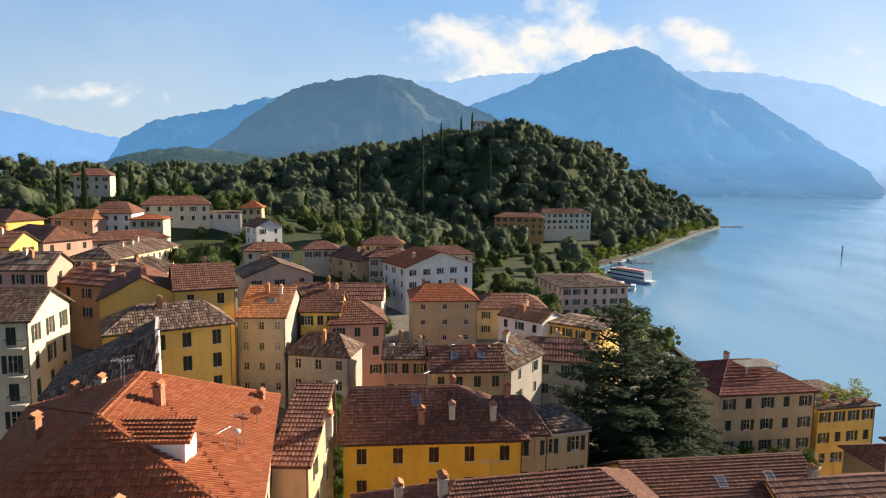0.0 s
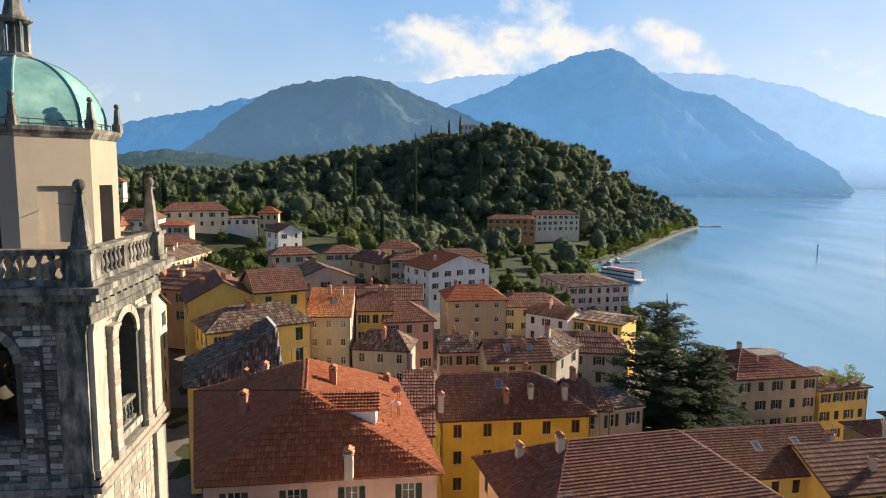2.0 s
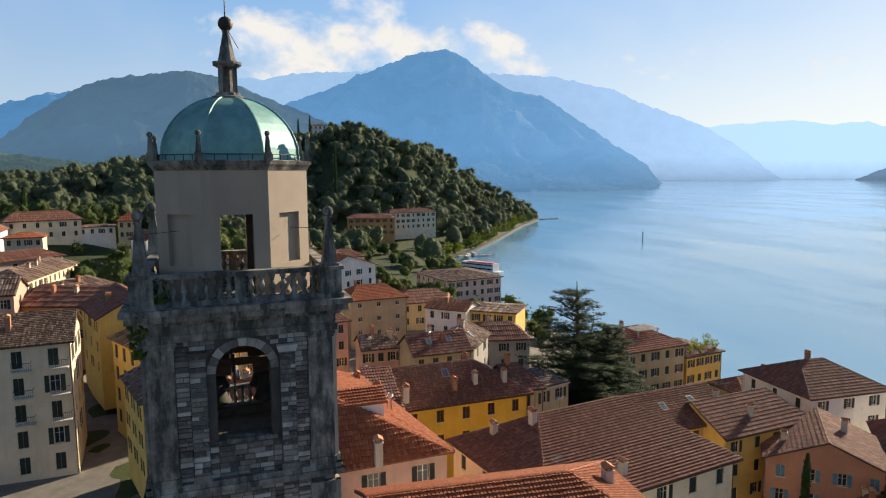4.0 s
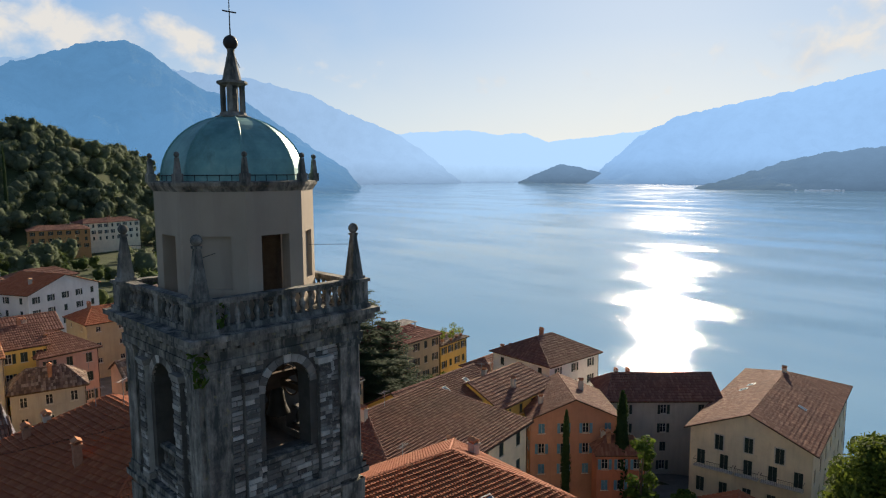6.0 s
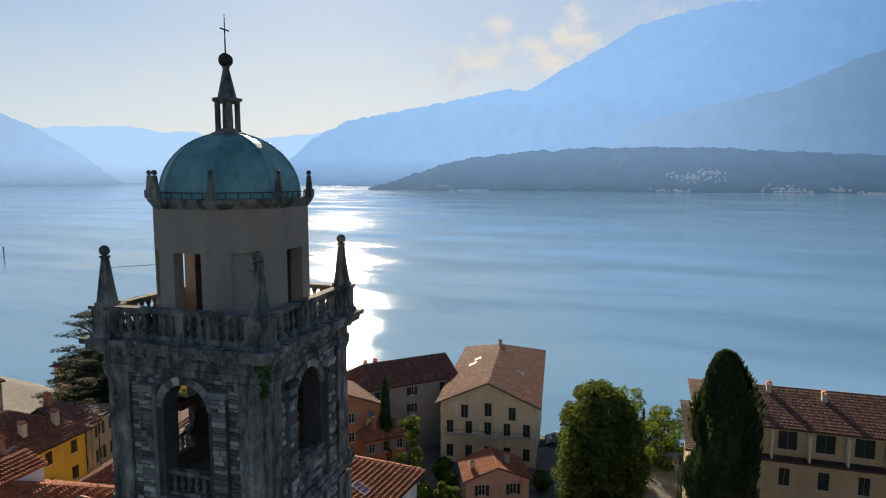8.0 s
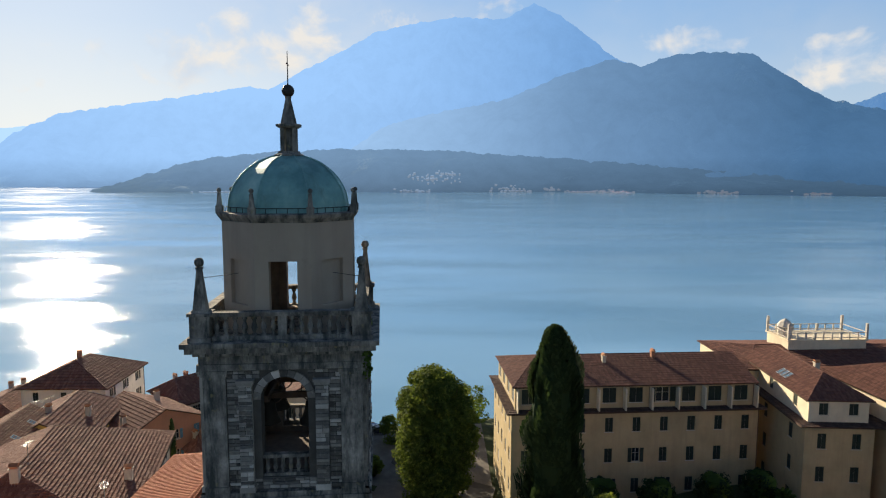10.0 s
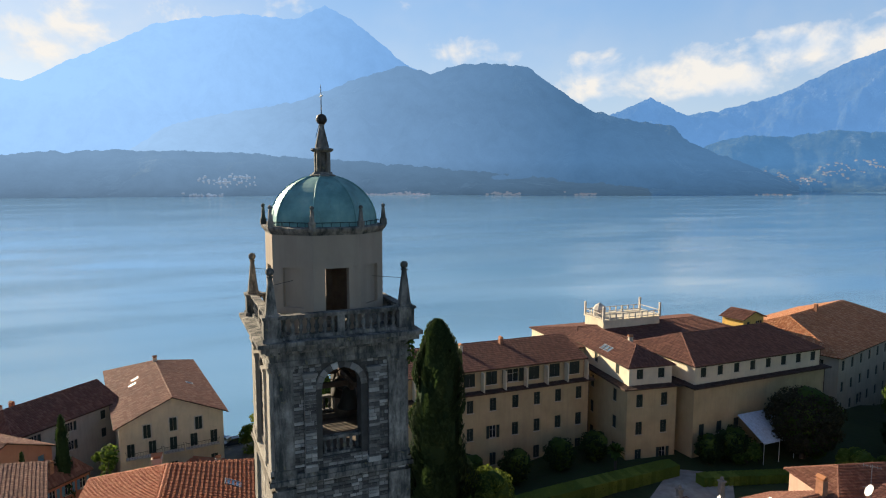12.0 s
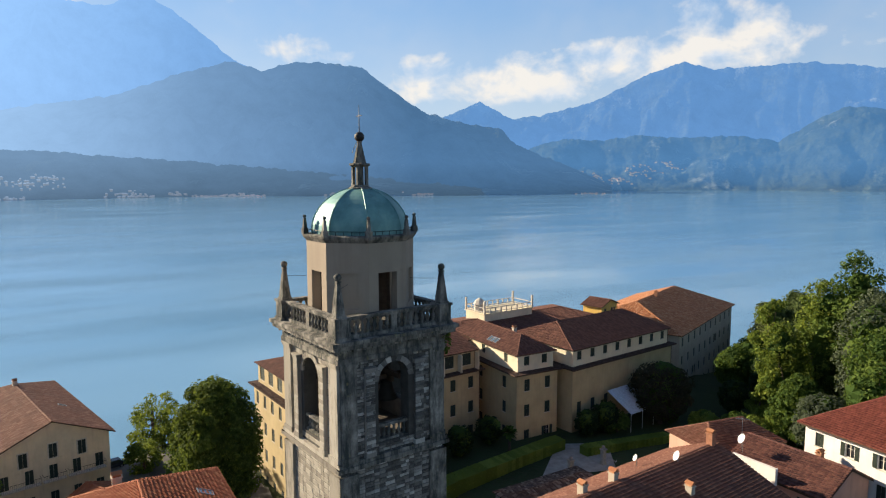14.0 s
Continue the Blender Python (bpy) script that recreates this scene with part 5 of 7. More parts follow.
house("house", "tan rendered house with red hipped roof", (-7.4, 124.8), (6.2, 126.4), 12, 23, 35.0, 2.4, "x", (3.5, 4), None, "tan", "t_red", 0.4, {"S": (3, 3), "W": (2, 3)}, tile=MID, chims=[(3, 6, 1.2), (9, 7, 1.0)], size=(0.9, 1.0), shut="")
house("house", "white gabled house with red roof", (-11.0, 162.0), (7.0, 172.5), 15, 23, 36.0, 3.6, "y", (0, 0), None, "white", "t_red", 0.5, {"S": (5, 3), "W": (3, 3)}, tile=MID, chims=[(5, 5, 1.2)], shut="shutter")
house("house", "tan house with hipped brown roof", (-22.5, 178.0), (-10.5, 178.8), 12, 25, 36.4, 2.4, "x", (4, 4), None, "pale", "t_brown", 0.5, {"S": (4, 2)}, tile=FARR)
house("lakeside_villa", "pink flat-topped lakeside villa with cornice", (33.8, 193.6), (56.0, 198.5), 26, 11, 26.0, 1.6, "x", (9, 9), None, "blush", "t_grey", 0.7, {"S": (7, 3), "W": (6, 3)}, tile=FARR, cornice=True, size=(1.1, 1.7), chims=[(8, 8, 1.0), (14, 15, 1.0)])
house("house", "pink house with grey metal-like roof", (-9.6, 92.0), (-2.6, 92.3), 7, 21, 33.0, 1.9, "x", (0, 0), None, "pink", "t_grey", 0.3, {"S": (3, 3)}, tile=MID, closed=0.2)
house("house", "cream house with brown roof and small skylights", (-2.4, 84.3), (8.2, 85.4), 8.5, 21, 33.5, 2.6, "x", (0, 0), None, "tan", "t_brown", 0.4, {"S": (4, 3)}, tile=MID, sky=[(3.6, 2.5), (7.2, 2.6)])
house("house", "house with dark pantile roof and skylight", (8.9, 86.6), (14.8, 95.6), 8.0, 20, 33.4, 2.6, "x", (0, 2.0), None, "grey", "t_grey", 0.4, {"S": (2, 2)}, tile=MID, sky=[(4.0, 2.0)])
house("house", "low house with orange tiled roof", (9.5, 126.0), (17.5, 119.0), 8, 20, 32.4, 1.6, "x", (0, 0), None, "white", "t_orange", 0.3, {"S": (3, 2)}, tile=FARR)
house("house", "ochre house with flat grey roof", (18.5, 121.0), (27.5, 114.6), 10, 18, 32.2, 0.7, "x", (4, 4), None, "gold", "t_grey", 0.4, {"S": (4, 3)}, tile=FARR)
house("house", "yellow house with hipped roof among gardens", (-38.0, 194.0), (-25.5, 178.5), 11, 27, 35.2, 2.6, "x", (4, 4), None, "tan", "t_brown", 0.5, {"S": (3, 2), "W": (2, 2)}, tile=FARR)
house("house", "brown roofed back house", (10.0, 100.0), (24.0, 98.0), 11, 18, 31.0, 2.4, "x", (3, 3), None, "grey", "t_brown", 0.4, {"S": (4, 2)}, tile=FARR)
house("house", "dark roofed back house", (6.0, 140.0), (22.0, 141.0), 14, 18, 30.5, 2.2, "x", (4, 4), None, "tan", "t_brown", 0.4, {"S": (4, 2)}, tile=FARR, chims=[(4, 6, 1)])
house("house", "brown roofed row house", (-30.0, 118.0), (-12.0, 118.5), 12, 25, 36.4, 2.2, "x", (0, 0), None, "pale", "t_brown", 0.4, {"S": (4, 2)}, tile=FARR, chims=[(7, 6, 1)])
house("house", "grey gabled house with pale roof", (-39.0, 122.0), (-26.5, 128.0), 12, 27, 39.6, 2.6, "y", (0, 0), None, "grey", "t_grey", 0.4, {"S": (3, 2)}, tile=FARR)
house("house", "row house with grey roof", (-64.0, 104.0), (-52.0, 100.0), 12, 31, 41.5, 2.4, "x", (0, 0), None, "orange", "t_brown", 0.4, {"S": (3, 2), "E": (2, 2)}, tile=FARR, chims=[(4, 4, 1), (8, 4, 1)])
house("house", "pink house with grey pantile roof", (-72.0, 99.4), (-62.5, 100.2), 9, 32, 44.0, 2.4, "x", (0, 0), None, "pink", "t_grey", 0.4, {"S": (3, 3), "E": (1, 2)}, tile=FARR)
house("house", "yellow house at the upper street", (-90.0, 112.0), (-77.0, 113.0), 10, 34, 46.0, 2.4, "x", (0, 0), None, "gold", "t_brown", 0.4, {"S": (3, 3), "E": (2, 2)}, tile=FARR)
house("house", "white walled house at the upper street", (-94.0, 90.0), (-77.5, 93.0), 10, 34, 47.5, 2.4, "x", (0, 0), None, "white", "t_grey", 0.4, {"S": (4, 3), "E": (2, 2)}, tile=FARR)
house("house", "brown roofed house behind the street", (-60.0, 112.0), (-52.0, 126.0), 11, 31, 40.8, 2.2, "x", (3, 3), None, "tan", "t_grey", 0.4, {"S": (4, 2)}, tile=FARR, chims=[(4, 3, 1), (9, 4, 1)])

# villas among the gardens, up the slope
for A, B, d, eave, rise, wl, rf, lab, w in (
        ((-113, 201), (-99, 203), 14, 46.0, 3.4, "white", "t_brown", "white villa with red hipped roof", {"S": (4, 2)}),
        ((-95.5, 192), (-85, 193.5), 9, 45.0, 1.2, "pale", "t_red", "lilac grey villa with flat red roof", {"S": (4, 2)}),
        ((-103, 216), (-82, 224), 12, 48.0, 2.8, "cream", "t_brown", "long cream villa with red roof", {"S": (6, 2), "E": (3, 2)}),
        ((-85, 226), (-73, 229), 9, 45.0, 0.6, "white", "t_grey", "white villa with low flat roof", {"S": (4, 1)}),
        ((-72.5, 224), (-64.5, 225), 8, 47.0, 2.6, "tan", "t_red", "square tan villa with hipped red roof", {"S": (3, 2)}),
        ((-124, 200), (-108, 196), 12, 44.5, 2.6, "pink", "t_orange", "pink house with orange roof", {"S": (3, 2)}),
        ((-106, 149), (-89, 141), 13, 43.6, 3.0, "pink", "t_brown", "brown roofed house on the slope", {"S": (4, 2), "E": (3, 2)}),
        ((-88, 158), (-74, 172), 10, 42.0, 2.0, "grey", "t_brown", "brown roofed row on the slope", {"S": (4, 2)}),
        ((-152, 262), (-138, 266), 12, 57.0, 2.8, "cream", "t_brown", "cream villa on the ridge", {"S": (4, 2)}),
        ((-134, 178), (-118, 172), 12, 45.5, 2.8, "gold", "t_brown", "yellow house above the street", {"S": (3, 2)}),
        ((-57, 178), (-44, 183), 10, 37.6, 2.0, "pale", "t_brown", "long low brown roofed house", {"S": (4, 1)}),
        ((-43, 189), (-32, 192), 10, 37.0, 2.0, "pale", "t_brown", "low brown roofed house in gardens", {"S": (4, 1)}),
        ((-28, 205), (-14, 206), 10, 37.0, 2.2, "tan", "t_brown", "brown roofed house below the wood", {"S": (4, 1)}),
        ((-8, 196), (8, 200), 12, 35.0, 2.2, "pale", "t_brown", "brown roofed house behind the white one", {"S": (4, 1)})):
    house("villa", lab + " among trees", A, B, d, eave - 8.5, eave, rise, "x", (4, 4), None, wl, rf, 0.6, w, tile=FARR, group="hillside villas", closed=0.8)
house("villa", "white gabled villa among cypresses", (-59.5, 199), (-52.0, 205), 10, 34.5, 42.5, 2.4, "y", (0, 0), None, "white", "t_brown", 0.6, {"W": (2, 2), "S": (2, 2)}, tile=FARR, group="hillside villas")
house("lakeside_villa", "orange villa below the wooded hill", (29, 428), (62, 424), 18, 10, 31.5, 2.6, "x", (6, 6), None, "orange", "t_brown", 0.6, {"S": (7, 3), "E": (4, 3)}, tile=FARR, size=(1.3, 2.2), storey=4.0)
house("lakeside_villa", "long pale villa with brown roof below the wood", (61, 440), (98, 450), 16, 9, 33.5, 2.6, "x", (5, 5), None, "ivory", "t_brown", 0.6, {"S": (9, 3), "E": (4, 3)}, tile=FARR, size=(1.3, 2.2), storey=4.0)
house("hilltop_villa", "white villa on top of the wooded hill", (20, 640), (38, 640), 16, 92, 108.0, 2.0, "x", (6, 6), None, "white", "t_brown", 0.6, {"S": (4, 3)}, tile=FARR, size=(1.4, 2.4), storey=4.5)

# along the lake
house("lakeside_house", "ochre lakeside house with dark red hipped roof", (37.5, 87.5), (53.0, 90.2), 15, 11, 29.8, 2.8, "x", (6, 6), None, "tan", "t_wine", 0.5, {"S": (5, 4), "E": (3, 4)}, tile=MID, chims=[(6, 8, 1.0)], sky=[(9, 9)], closed=0.3)
house("lakeside_house", "gable-fronted cream house with brown roof and balconies", (50.3, 33.6), (53.6, 16.8), 35.6, 11, 26.8, 3.8, "y", (0, 11.0), None, "cream", "t_brown", 0.7, {"S": (5, 3), "W": (7, 3), "E": (7, 3)}, tile=MID, size=(1.1, 2.1), storey=4.1, closed=0.95, top_gap=3.0, chims=[(8.5, 24, 0.8)], sky=[(13.0, 13.0), (4.0, 17.0), (4.6, 19.5)])
house("lakeside_house", "white lakeside house with brown hipped roof", (50.6, 58.9), (66.0, 58.9), 15, 8, 29.8, 3.4, "x", (5, 6), None, "white", "t_brown", 0.6, {"S": (3, 4), "E": (3, 3), "W": (3, 3)}, tile=MID, chims=[(7, 8, 1.2)])
house("house", "faded pink house with blue shutters and tiled roof", (33.8, 49.0), (44.6, 40.2), 13, 14, 27.6, 3.0, "y", (0, 0), None, "salmon", "t_brown", 0.4, {"S": (4, 3), "W": (3, 3)}, tile=MID, chims=[(2.5, 4, 1.2), (9.5, 7.5, 1.6)], shut="shutter_l")
house("lakeside_house", "beige lakeside house with brown roof", (49.6, 46.8), (64.0, 34.2), 11.5, 9, 27.2, 3.0, "x", (2.5, 0), None, "pale", "t_brown", 0.5, {"S": (3, 4), "E": (2, 3)}, tile=MID, chims=[(4, 9, 1.2), (6, 9, 1.2)])
house("garden_house", "small rose house with hipped roof below the wall", (38.6, 40.6), (44.2, 35.6), 3.8, 13, 23.6, 2.2, "x", (1.8, 1.8), None, "rose", "t_brown", 0.3, {"S": (3, 2)}, tile=MID, shut="shutter_l")

house("garden_house", "low garden building with red tiled roof", (33.8, 22.8), (38.0, 14.5), 7, 14, 22.6, 1.8, "y", (0, 0), None, "pink", "t_red", 0.3, {"S": (2, 1)}, tile=MID, chims=[(1.5, 3.0, 1.0), (6.5, 3, 1.2)])

# roofs below the end of the flight
house("house", "house with mottled brown roof and chimneys along the ridge", (-27.4, -8.0), (-26.4, -31.6), 13.6, 25, 36.5, 2.9, "x", (0, 0), 7.6, "pink", "t_brown", 0.4, {"N": (4, 3)}, tile=NEAR, chims=[(4.5, 8.3, 1.0), (8.5, 8.3, 1.0), (22.4, 7.6, 1.3), (14, 4.2, 0.8)])
house("house", "house with dark red ribbed tile roof", (-27.8, -35.4), (-27.9, -44.2), 11, 25, 35.6, 2.2, "y", (0, 0), None, "pink", "t_hotel_red", 0.3, {"W": (3, 2)}, tile=(0.3, 0.42), chims=[(8, 5, 0.9)])
house("house", "small house with weathered orange roof beside the garden", (-13.0, -39.4), (-15.4, -50.6), 8.5, 22, 33.8, 2.1, "x", (3, 3), None, "pink", "t_brown", 0.4, {"S": (3, 3)}, tile=NEAR)
house("house", "white house with red tiled hipped roof", (-19.6, -44.8), (-34.0, -43.2), 18, 26, 39.0, 3.2, "x", (5, 5), None, "white", "t_wine", 0.6, {"S": (4, 3), "W": (3, 3)}, tile=NEAR)
house("garden_shed", "low pale shed with a flat grey roof", (7.0, -27.0), (6.6, -43.0), 6.5, 18, 21.6, 0.8, "x", (2, 2), None, "grey", "t_grey", 0.3, {"S": (3, 1)}, tile=MID, group="garden buildings")
m = Mesh()
m.box(-23.0, -35.2, 33.0, -18.2, -34.8, 37.2)
pw = thing("parapet_wall", "white rendered fire wall between two roofs", "wall", Matrix())
part("wall", m, MAT["white"], pw)
house("house", "low house with patchy orange tile roof", (-14.2, 49.0), (-10.6, 49.0), 11.5, 24, 36.8, 3.2, "x", (0, 0), 10.8, "tan", "t_brown", 0.3, {"E": (2, 3)}, tile=MID, chims=[(4.2, 4.5, 1.2)])
house("house", "cream flat-roofed house with parapet", (8.6, 60.8), (14.4, 62.7), 7, 20, 34.9, 0.3, "x", (2.5, 2.5), None, "tan", "t_grey", 0.1, {"S": (2, 3)}, tile=MID, cornice=True, shut="shutter", closed=0.0)
house("lakeside_house", "ochre flat-topped wing with planted terrace", (53.3, 91.0), (63.8, 93.4), 12, 9, 26.8, 0.3, "x", (4, 4), None, "gold", "t_grey", 0.5, {"S": (4, 3), "E": (3, 3)}, tile=MID, cornice=True)
house("lakeside_house", "low lakeside house with dark roof", (54.0, 76.0), (68.0, 78.0), 9, 7, 24.0, 2.0, "x", (3, 3), None, "tan", "t_brown", 0.5, {"S": (4, 3), "E": (3, 3)}, tile=MID)

# ---- the lakeside hotel ----
HC = dict(wall="hotel", roof="t_ledge", group="hotel wings", size=(1.15, 2.1), storey=4.6, closed=0.95, tile=MID)
MAT["t_hotel"] = tiles("dark_brown_tiles", [(0.0, (0.11, 0.048, 0.036)), (0.5, (0.145, 0.065, 0.046)), (1.0, (0.19, 0.09, 0.063))], 0.2)
MAT["t_ledge"] = tiles("dark_ledge_tiles", [(0.0, (0.05, 0.03, 0.026)), (0.5, (0.07, 0.042, 0.034)), (1.0, (0.095, 0.06, 0.048))], 0.2)


def wing(label, A, B, d, base, ledge, eave, rise, hips, wins, attic, ridge="x", chims=(), inset=0.9, upper="ivory", sky=(), aw=(1.2, 1.6), gap=1.1):
    """A hotel wing: walls up to a dark projecting ledge, and an attic storey under the tiled roof."""
    house("hotel_wing", label, A, B, d, base, ledge, 0.5, ridge, (min(d, 9) * 0.4,) * 2, None, over=0.75, wins=wins, top_gap=gap, **HC)
    t = (Vector(B) - Vector(A)).normalized()
    n = Vector((-t.y, t.x))
    a, b = Vector(A) + t * inset + n * inset, Vector(B) - t * inset + n * inset
    return house("hotel_attic", "attic storey of the yellow hotel under brown tiles", tuple(a), tuple(b), d - 2 * inset, ledge + 0.05, eave, rise, ridge, hips, None, wall=upper, roof="t_hotel", over=0.45,
                 wins=attic, top_gap=0.45, group="hotel attics", size=aw, storey=9, closed=0.97, tile=MID, chims=chims, sky=sky)


lw = wing("long yellow hotel wing with dark ledge and attic loggia", (34.7, -5.0), (36.8, -43.0), 18, 13, 31.3, 34.9, 2.4, (5, 0), {"S": (9, 4), "W": (5, 4)}, {"S": (9, 1), "W": (4, 1)},
          chims=[(6, 6, 1.0), (9, 7, 1.0), (15, 6, 1.0), (23, 7, 1.0)], upper="hotel", aw=(2.0, 2.2))
for i in range(10):
    m = Mesh()
    m.box(0.6 + i * 3.9, -0.75, 0.0, 0.8 + i * 3.9, 0.43, 3.2)
    part("partition", m, MAT["ivory"], lw)
wing("projecting yellow hotel block with corner quoins", (28.3, -43.3), (27.6, -53.8), 25, 13, 31.9, 35.2, 2.4, (5.0, 4), {"S": (2, 4), "W": (3, 4)}, {"S": (2, 1), "W": (3, 1)}, "y", chims=[(5, 8, 1.0)], sky=[(1.4, 8.5), (1.4, 9.6), (1.4, 10.7)])
wing("yellow hotel wing with long dark roof", (25.4, -54.1), (28.0, -86.0), 19, 13, 31.9, 35.2, 3.3, (5, 5), {"S": (8, 1)}, {"S": (8, 1)}, gap=6.4)
house("hotel_wing", "plain pale hotel block with orange tiled roof", (33.5, -95.0), (49.5, -139.0), 28, 12, 31.0, 5.0, "x", (9, 9), None, wall="pale", roof="t_orange", over=0.7, wins={"S": (10, 4), "W": (4, 4)}, top_gap=1.0, group="hotel wings", size=(1.1, 2.0), storey=4.2, closed=0.9, tile=MID, chims=[(20, 13, 1.5)])
house("hotel_wing", "low brown roofed hotel wing behind the terrace", (45.0, -43.5), (45.5, -84.0), 18, 12, 34.6, 1.6, "x", (6, 6), None, wall="ivory", roof="t_hotel", over=0.4, wins={}, group="hotel wings", tile=MID)
house("hotel_attic", "yellow dormer house above the hotel roofs", (47.5, -84.5), (49.0, -92.0), 6, 30, 36.4, 1.4, "y", (0, 0), None, wall="gold", roof="t_hotel", over=0.5, wins={"S": (2, 1)}, group="hotel attics", tile=MID)
aw_ = thing("awning", "pale blue sloping awning over the hotel terrace", "awning", Matrix.Translation((25.6, -66.8, 0)) @ Matrix.Rotation(radians(-85.3), 4, "Z"))
m = Mesh()
m.plate([(-3.6, -5.2, 23.6), (3.6, -5.2, 23.6), (3.6, 0.3, 26.6), (-3.6, 0.3, 26.6)], 0.08)
part("canvas", m, plain("pale_awning_canvas", (0.55, 0.62, 0.7), 0.8, bump=0), aw_)
for u_ in (-3.4, 0.0, 3.4):
    m = Mesh()
    m.tube((u_, -5.0, 18.5), (u_, -5.0, 23.55), 0.05)
    part("post", m, MAT["whitepaint"], aw_)
# roof terrace with railing
tt = thing("roof_terrace", "white roof terrace with railing on the hotel", "terrace", Matrix.Translation((52, -54, 0)) @ Matrix.Rotation(radians(-88), 4, "Z"), kind="")
m = Mesh()
m.box(0, 0, 34.0, 13.5, 6.5, 37.4), m.box(-0.25, -0.25, 37.4, 13.75, 6.75, 37.62)
part("base", m, MAT["ivory"], tt)
m = Mesh()
for z in (37.9, 38.75):
    m.tube((0, 0, z), (13.5, 0, z), 0.08), m.tube((0, 6.5, z), (13.5, 6.5, z), 0.08), m.tube((0, 0, z), (0, 6.5, z), 0.08), m.tube((13.5, 0, z), (13.5, 6.5, z), 0.08)
part("railing", m, MAT["trim"], tt)
for i in range(10):
    for y in (0, 6.5):
        m = Mesh()
        m.block(i * 1.5, y, 37.6, 38.85 if i % 9 else 40.3, 0.1 if i % 3 else 0.18)
        part("post", m, MAT["trim"], tt)
m = Mesh()
m.lathe(1.2, 3.2, [(37.0, 1.2), (39.0, 1.2), (39.2, 1.4), (40.0, 0.9), (40.5, 0.1)], 8)
part("turret", m, MAT["trim"], tt)


# ---- trees and gardens ----
def glow_through(n, c, much=0.28):
    """Thin leaves let part of the sun through."""
    tl = n.t.nodes.new("ShaderNodeBsdfTranslucent")
    tl.inputs[0].default_value = (c[0] * 1.3, c[1] * 1.35, c[2], 1)
    mx = n.t.nodes.new("ShaderNodeMixShader")
    mx.inputs[0].default_value = much
    n.link(n.p.outputs[0], mx.inputs[1])
    n.link(tl.outputs[0], mx.inputs[2])
    n.link(mx.outputs[0], n.t.nodes["Material Output"].inputs[0])


def leaf_mat(name, dark, light):
    n = Nodes(name, 0.85, 0, 0.12)
    n.color(n.mix(n.ramp(n.noise(0.5, 4), [(0.4, (0, 0, 0)), (0.7, (0.5, 0.5, 0.5))]), n.ramp(n.pos.outputs["Random Per Island"], [(0, scale_c(dark, 0.7)), (0.5, dark), (1.0, light)]), scale_c(dark, 0.8)))
    glow_through(n, light)
    return n.m


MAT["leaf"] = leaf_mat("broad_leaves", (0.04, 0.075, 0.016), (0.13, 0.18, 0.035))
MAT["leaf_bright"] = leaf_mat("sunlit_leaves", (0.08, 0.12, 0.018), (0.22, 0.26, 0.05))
MAT["hedge_leaf"] = leaf_mat("hedge_leaves", (0.12, 0.175, 0.03), (0.24, 0.3, 0.06))
MAT["plane_leaf"] = leaf_mat("plane_leaves", (0.05, 0.078, 0.015), (0.15, 0.19, 0.035))
MAT["needle"] = leaf_mat("cedar_needles", (0.034, 0.06, 0.032), (0.085, 0.115, 0.055))
MAT["cypress"] = leaf_mat("cypress_foliage", (0.022, 0.042, 0.016), (0.05, 0.08, 0.03))
MAT["copper_leaf"] = leaf_mat("copper_leaves", (0.04, 0.04, 0.025), (0.09, 0.075, 0.04))
def wood_mat(name, dark, mid, light):
    """Woodland in which every tree has its own green; shade between leaf masses is mottled into the colour."""
    n = Nodes(name, 0.9, 0, 0.1)
    tone = n.ramp(n.noise(0.07, 2, 0.5), [(0.3, dark), (0.5, mid), (0.7, light)])
    n.color(n.mix(n.ramp(n.noise(0.9, 4, 0.65), [(0.35, (0.6, 0.6, 0.6)), (0.65, (0, 0, 0))]), tone, scale_c(dark, 0.6)))
    n.bump(n.noise(1.3, 5, 0.7), 1.0, 0.8)
    glow_through(n, mid, 0.28)
    return n.m


MAT["wood_leaf"] = wood_mat("hill_woodland", (0.095, 0.12, 0.08), (0.135, 0.165, 0.1), (0.185, 0.2, 0.112))
MAT["garden_leaf"] = wood_mat("garden_woodland", (0.065, 0.095, 0.035), (0.10, 0.135, 0.045), (0.16, 0.18, 0.06))
MAT["bark"] = plain("bark", (0.10, 0.075, 0.055), 0.95, scale=4)
tr = random.Random(5)


def leaves(m, c, rad, n, size, flat=0.0):
    """Small leaf sprays over and inside an ellipsoid."""
    cx, cy, cz = c
    for _ in range(n):
        while True:
            d = Vector((tr.uniform(-1, 1), tr.uniform(-1, 1), tr.uniform(-1, 1)))
            if 0.05 < d.length < 1:
                break
        d = d.normalized() * (0.55 + 0.5 * tr.random() ** 0.7)
        p = Vector((cx + d.x * rad[0], cy + d.y * rad[1], cz + d.z * rad[2]))
        nor = (Vector((d.x, d.y, d.z + 0.4)) + Vector((tr.gauss(0, 0.5), tr.gauss(0, 0.5), tr.gauss(0, 0.5)))).normalized()
        if flat:
            nor = (nor * (1 - flat) + Vector((0, 0, 1)) * flat).normalized()
        a = nor.orthogonal().normalized()
        a = (Matrix.Rotation(tr.uniform(0, 6.28), 3, nor) @ a) * size * tr.uniform(0.6, 1.3)
        b = nor.cross(a) * tr.uniform(0.5, 0.9)
        m.add([p - a, p - b * 0.7, p + a, p + b], [(0, 1, 2, 3)])


def trunk(m, base, top, r, limbs):
    x, y, z = base
    m.tube(base, (x + tr.uniform(-0.3, 0.3), y + tr.uniform(-0.3, 0.3), top), r, r * 0.35, 8)
    for q in limbs:
        s = z + (top - z) * tr.uniform(0.35, 0.85)
        m.tube((x, y, s), q, r * 0.35, r * 0.08, 5)


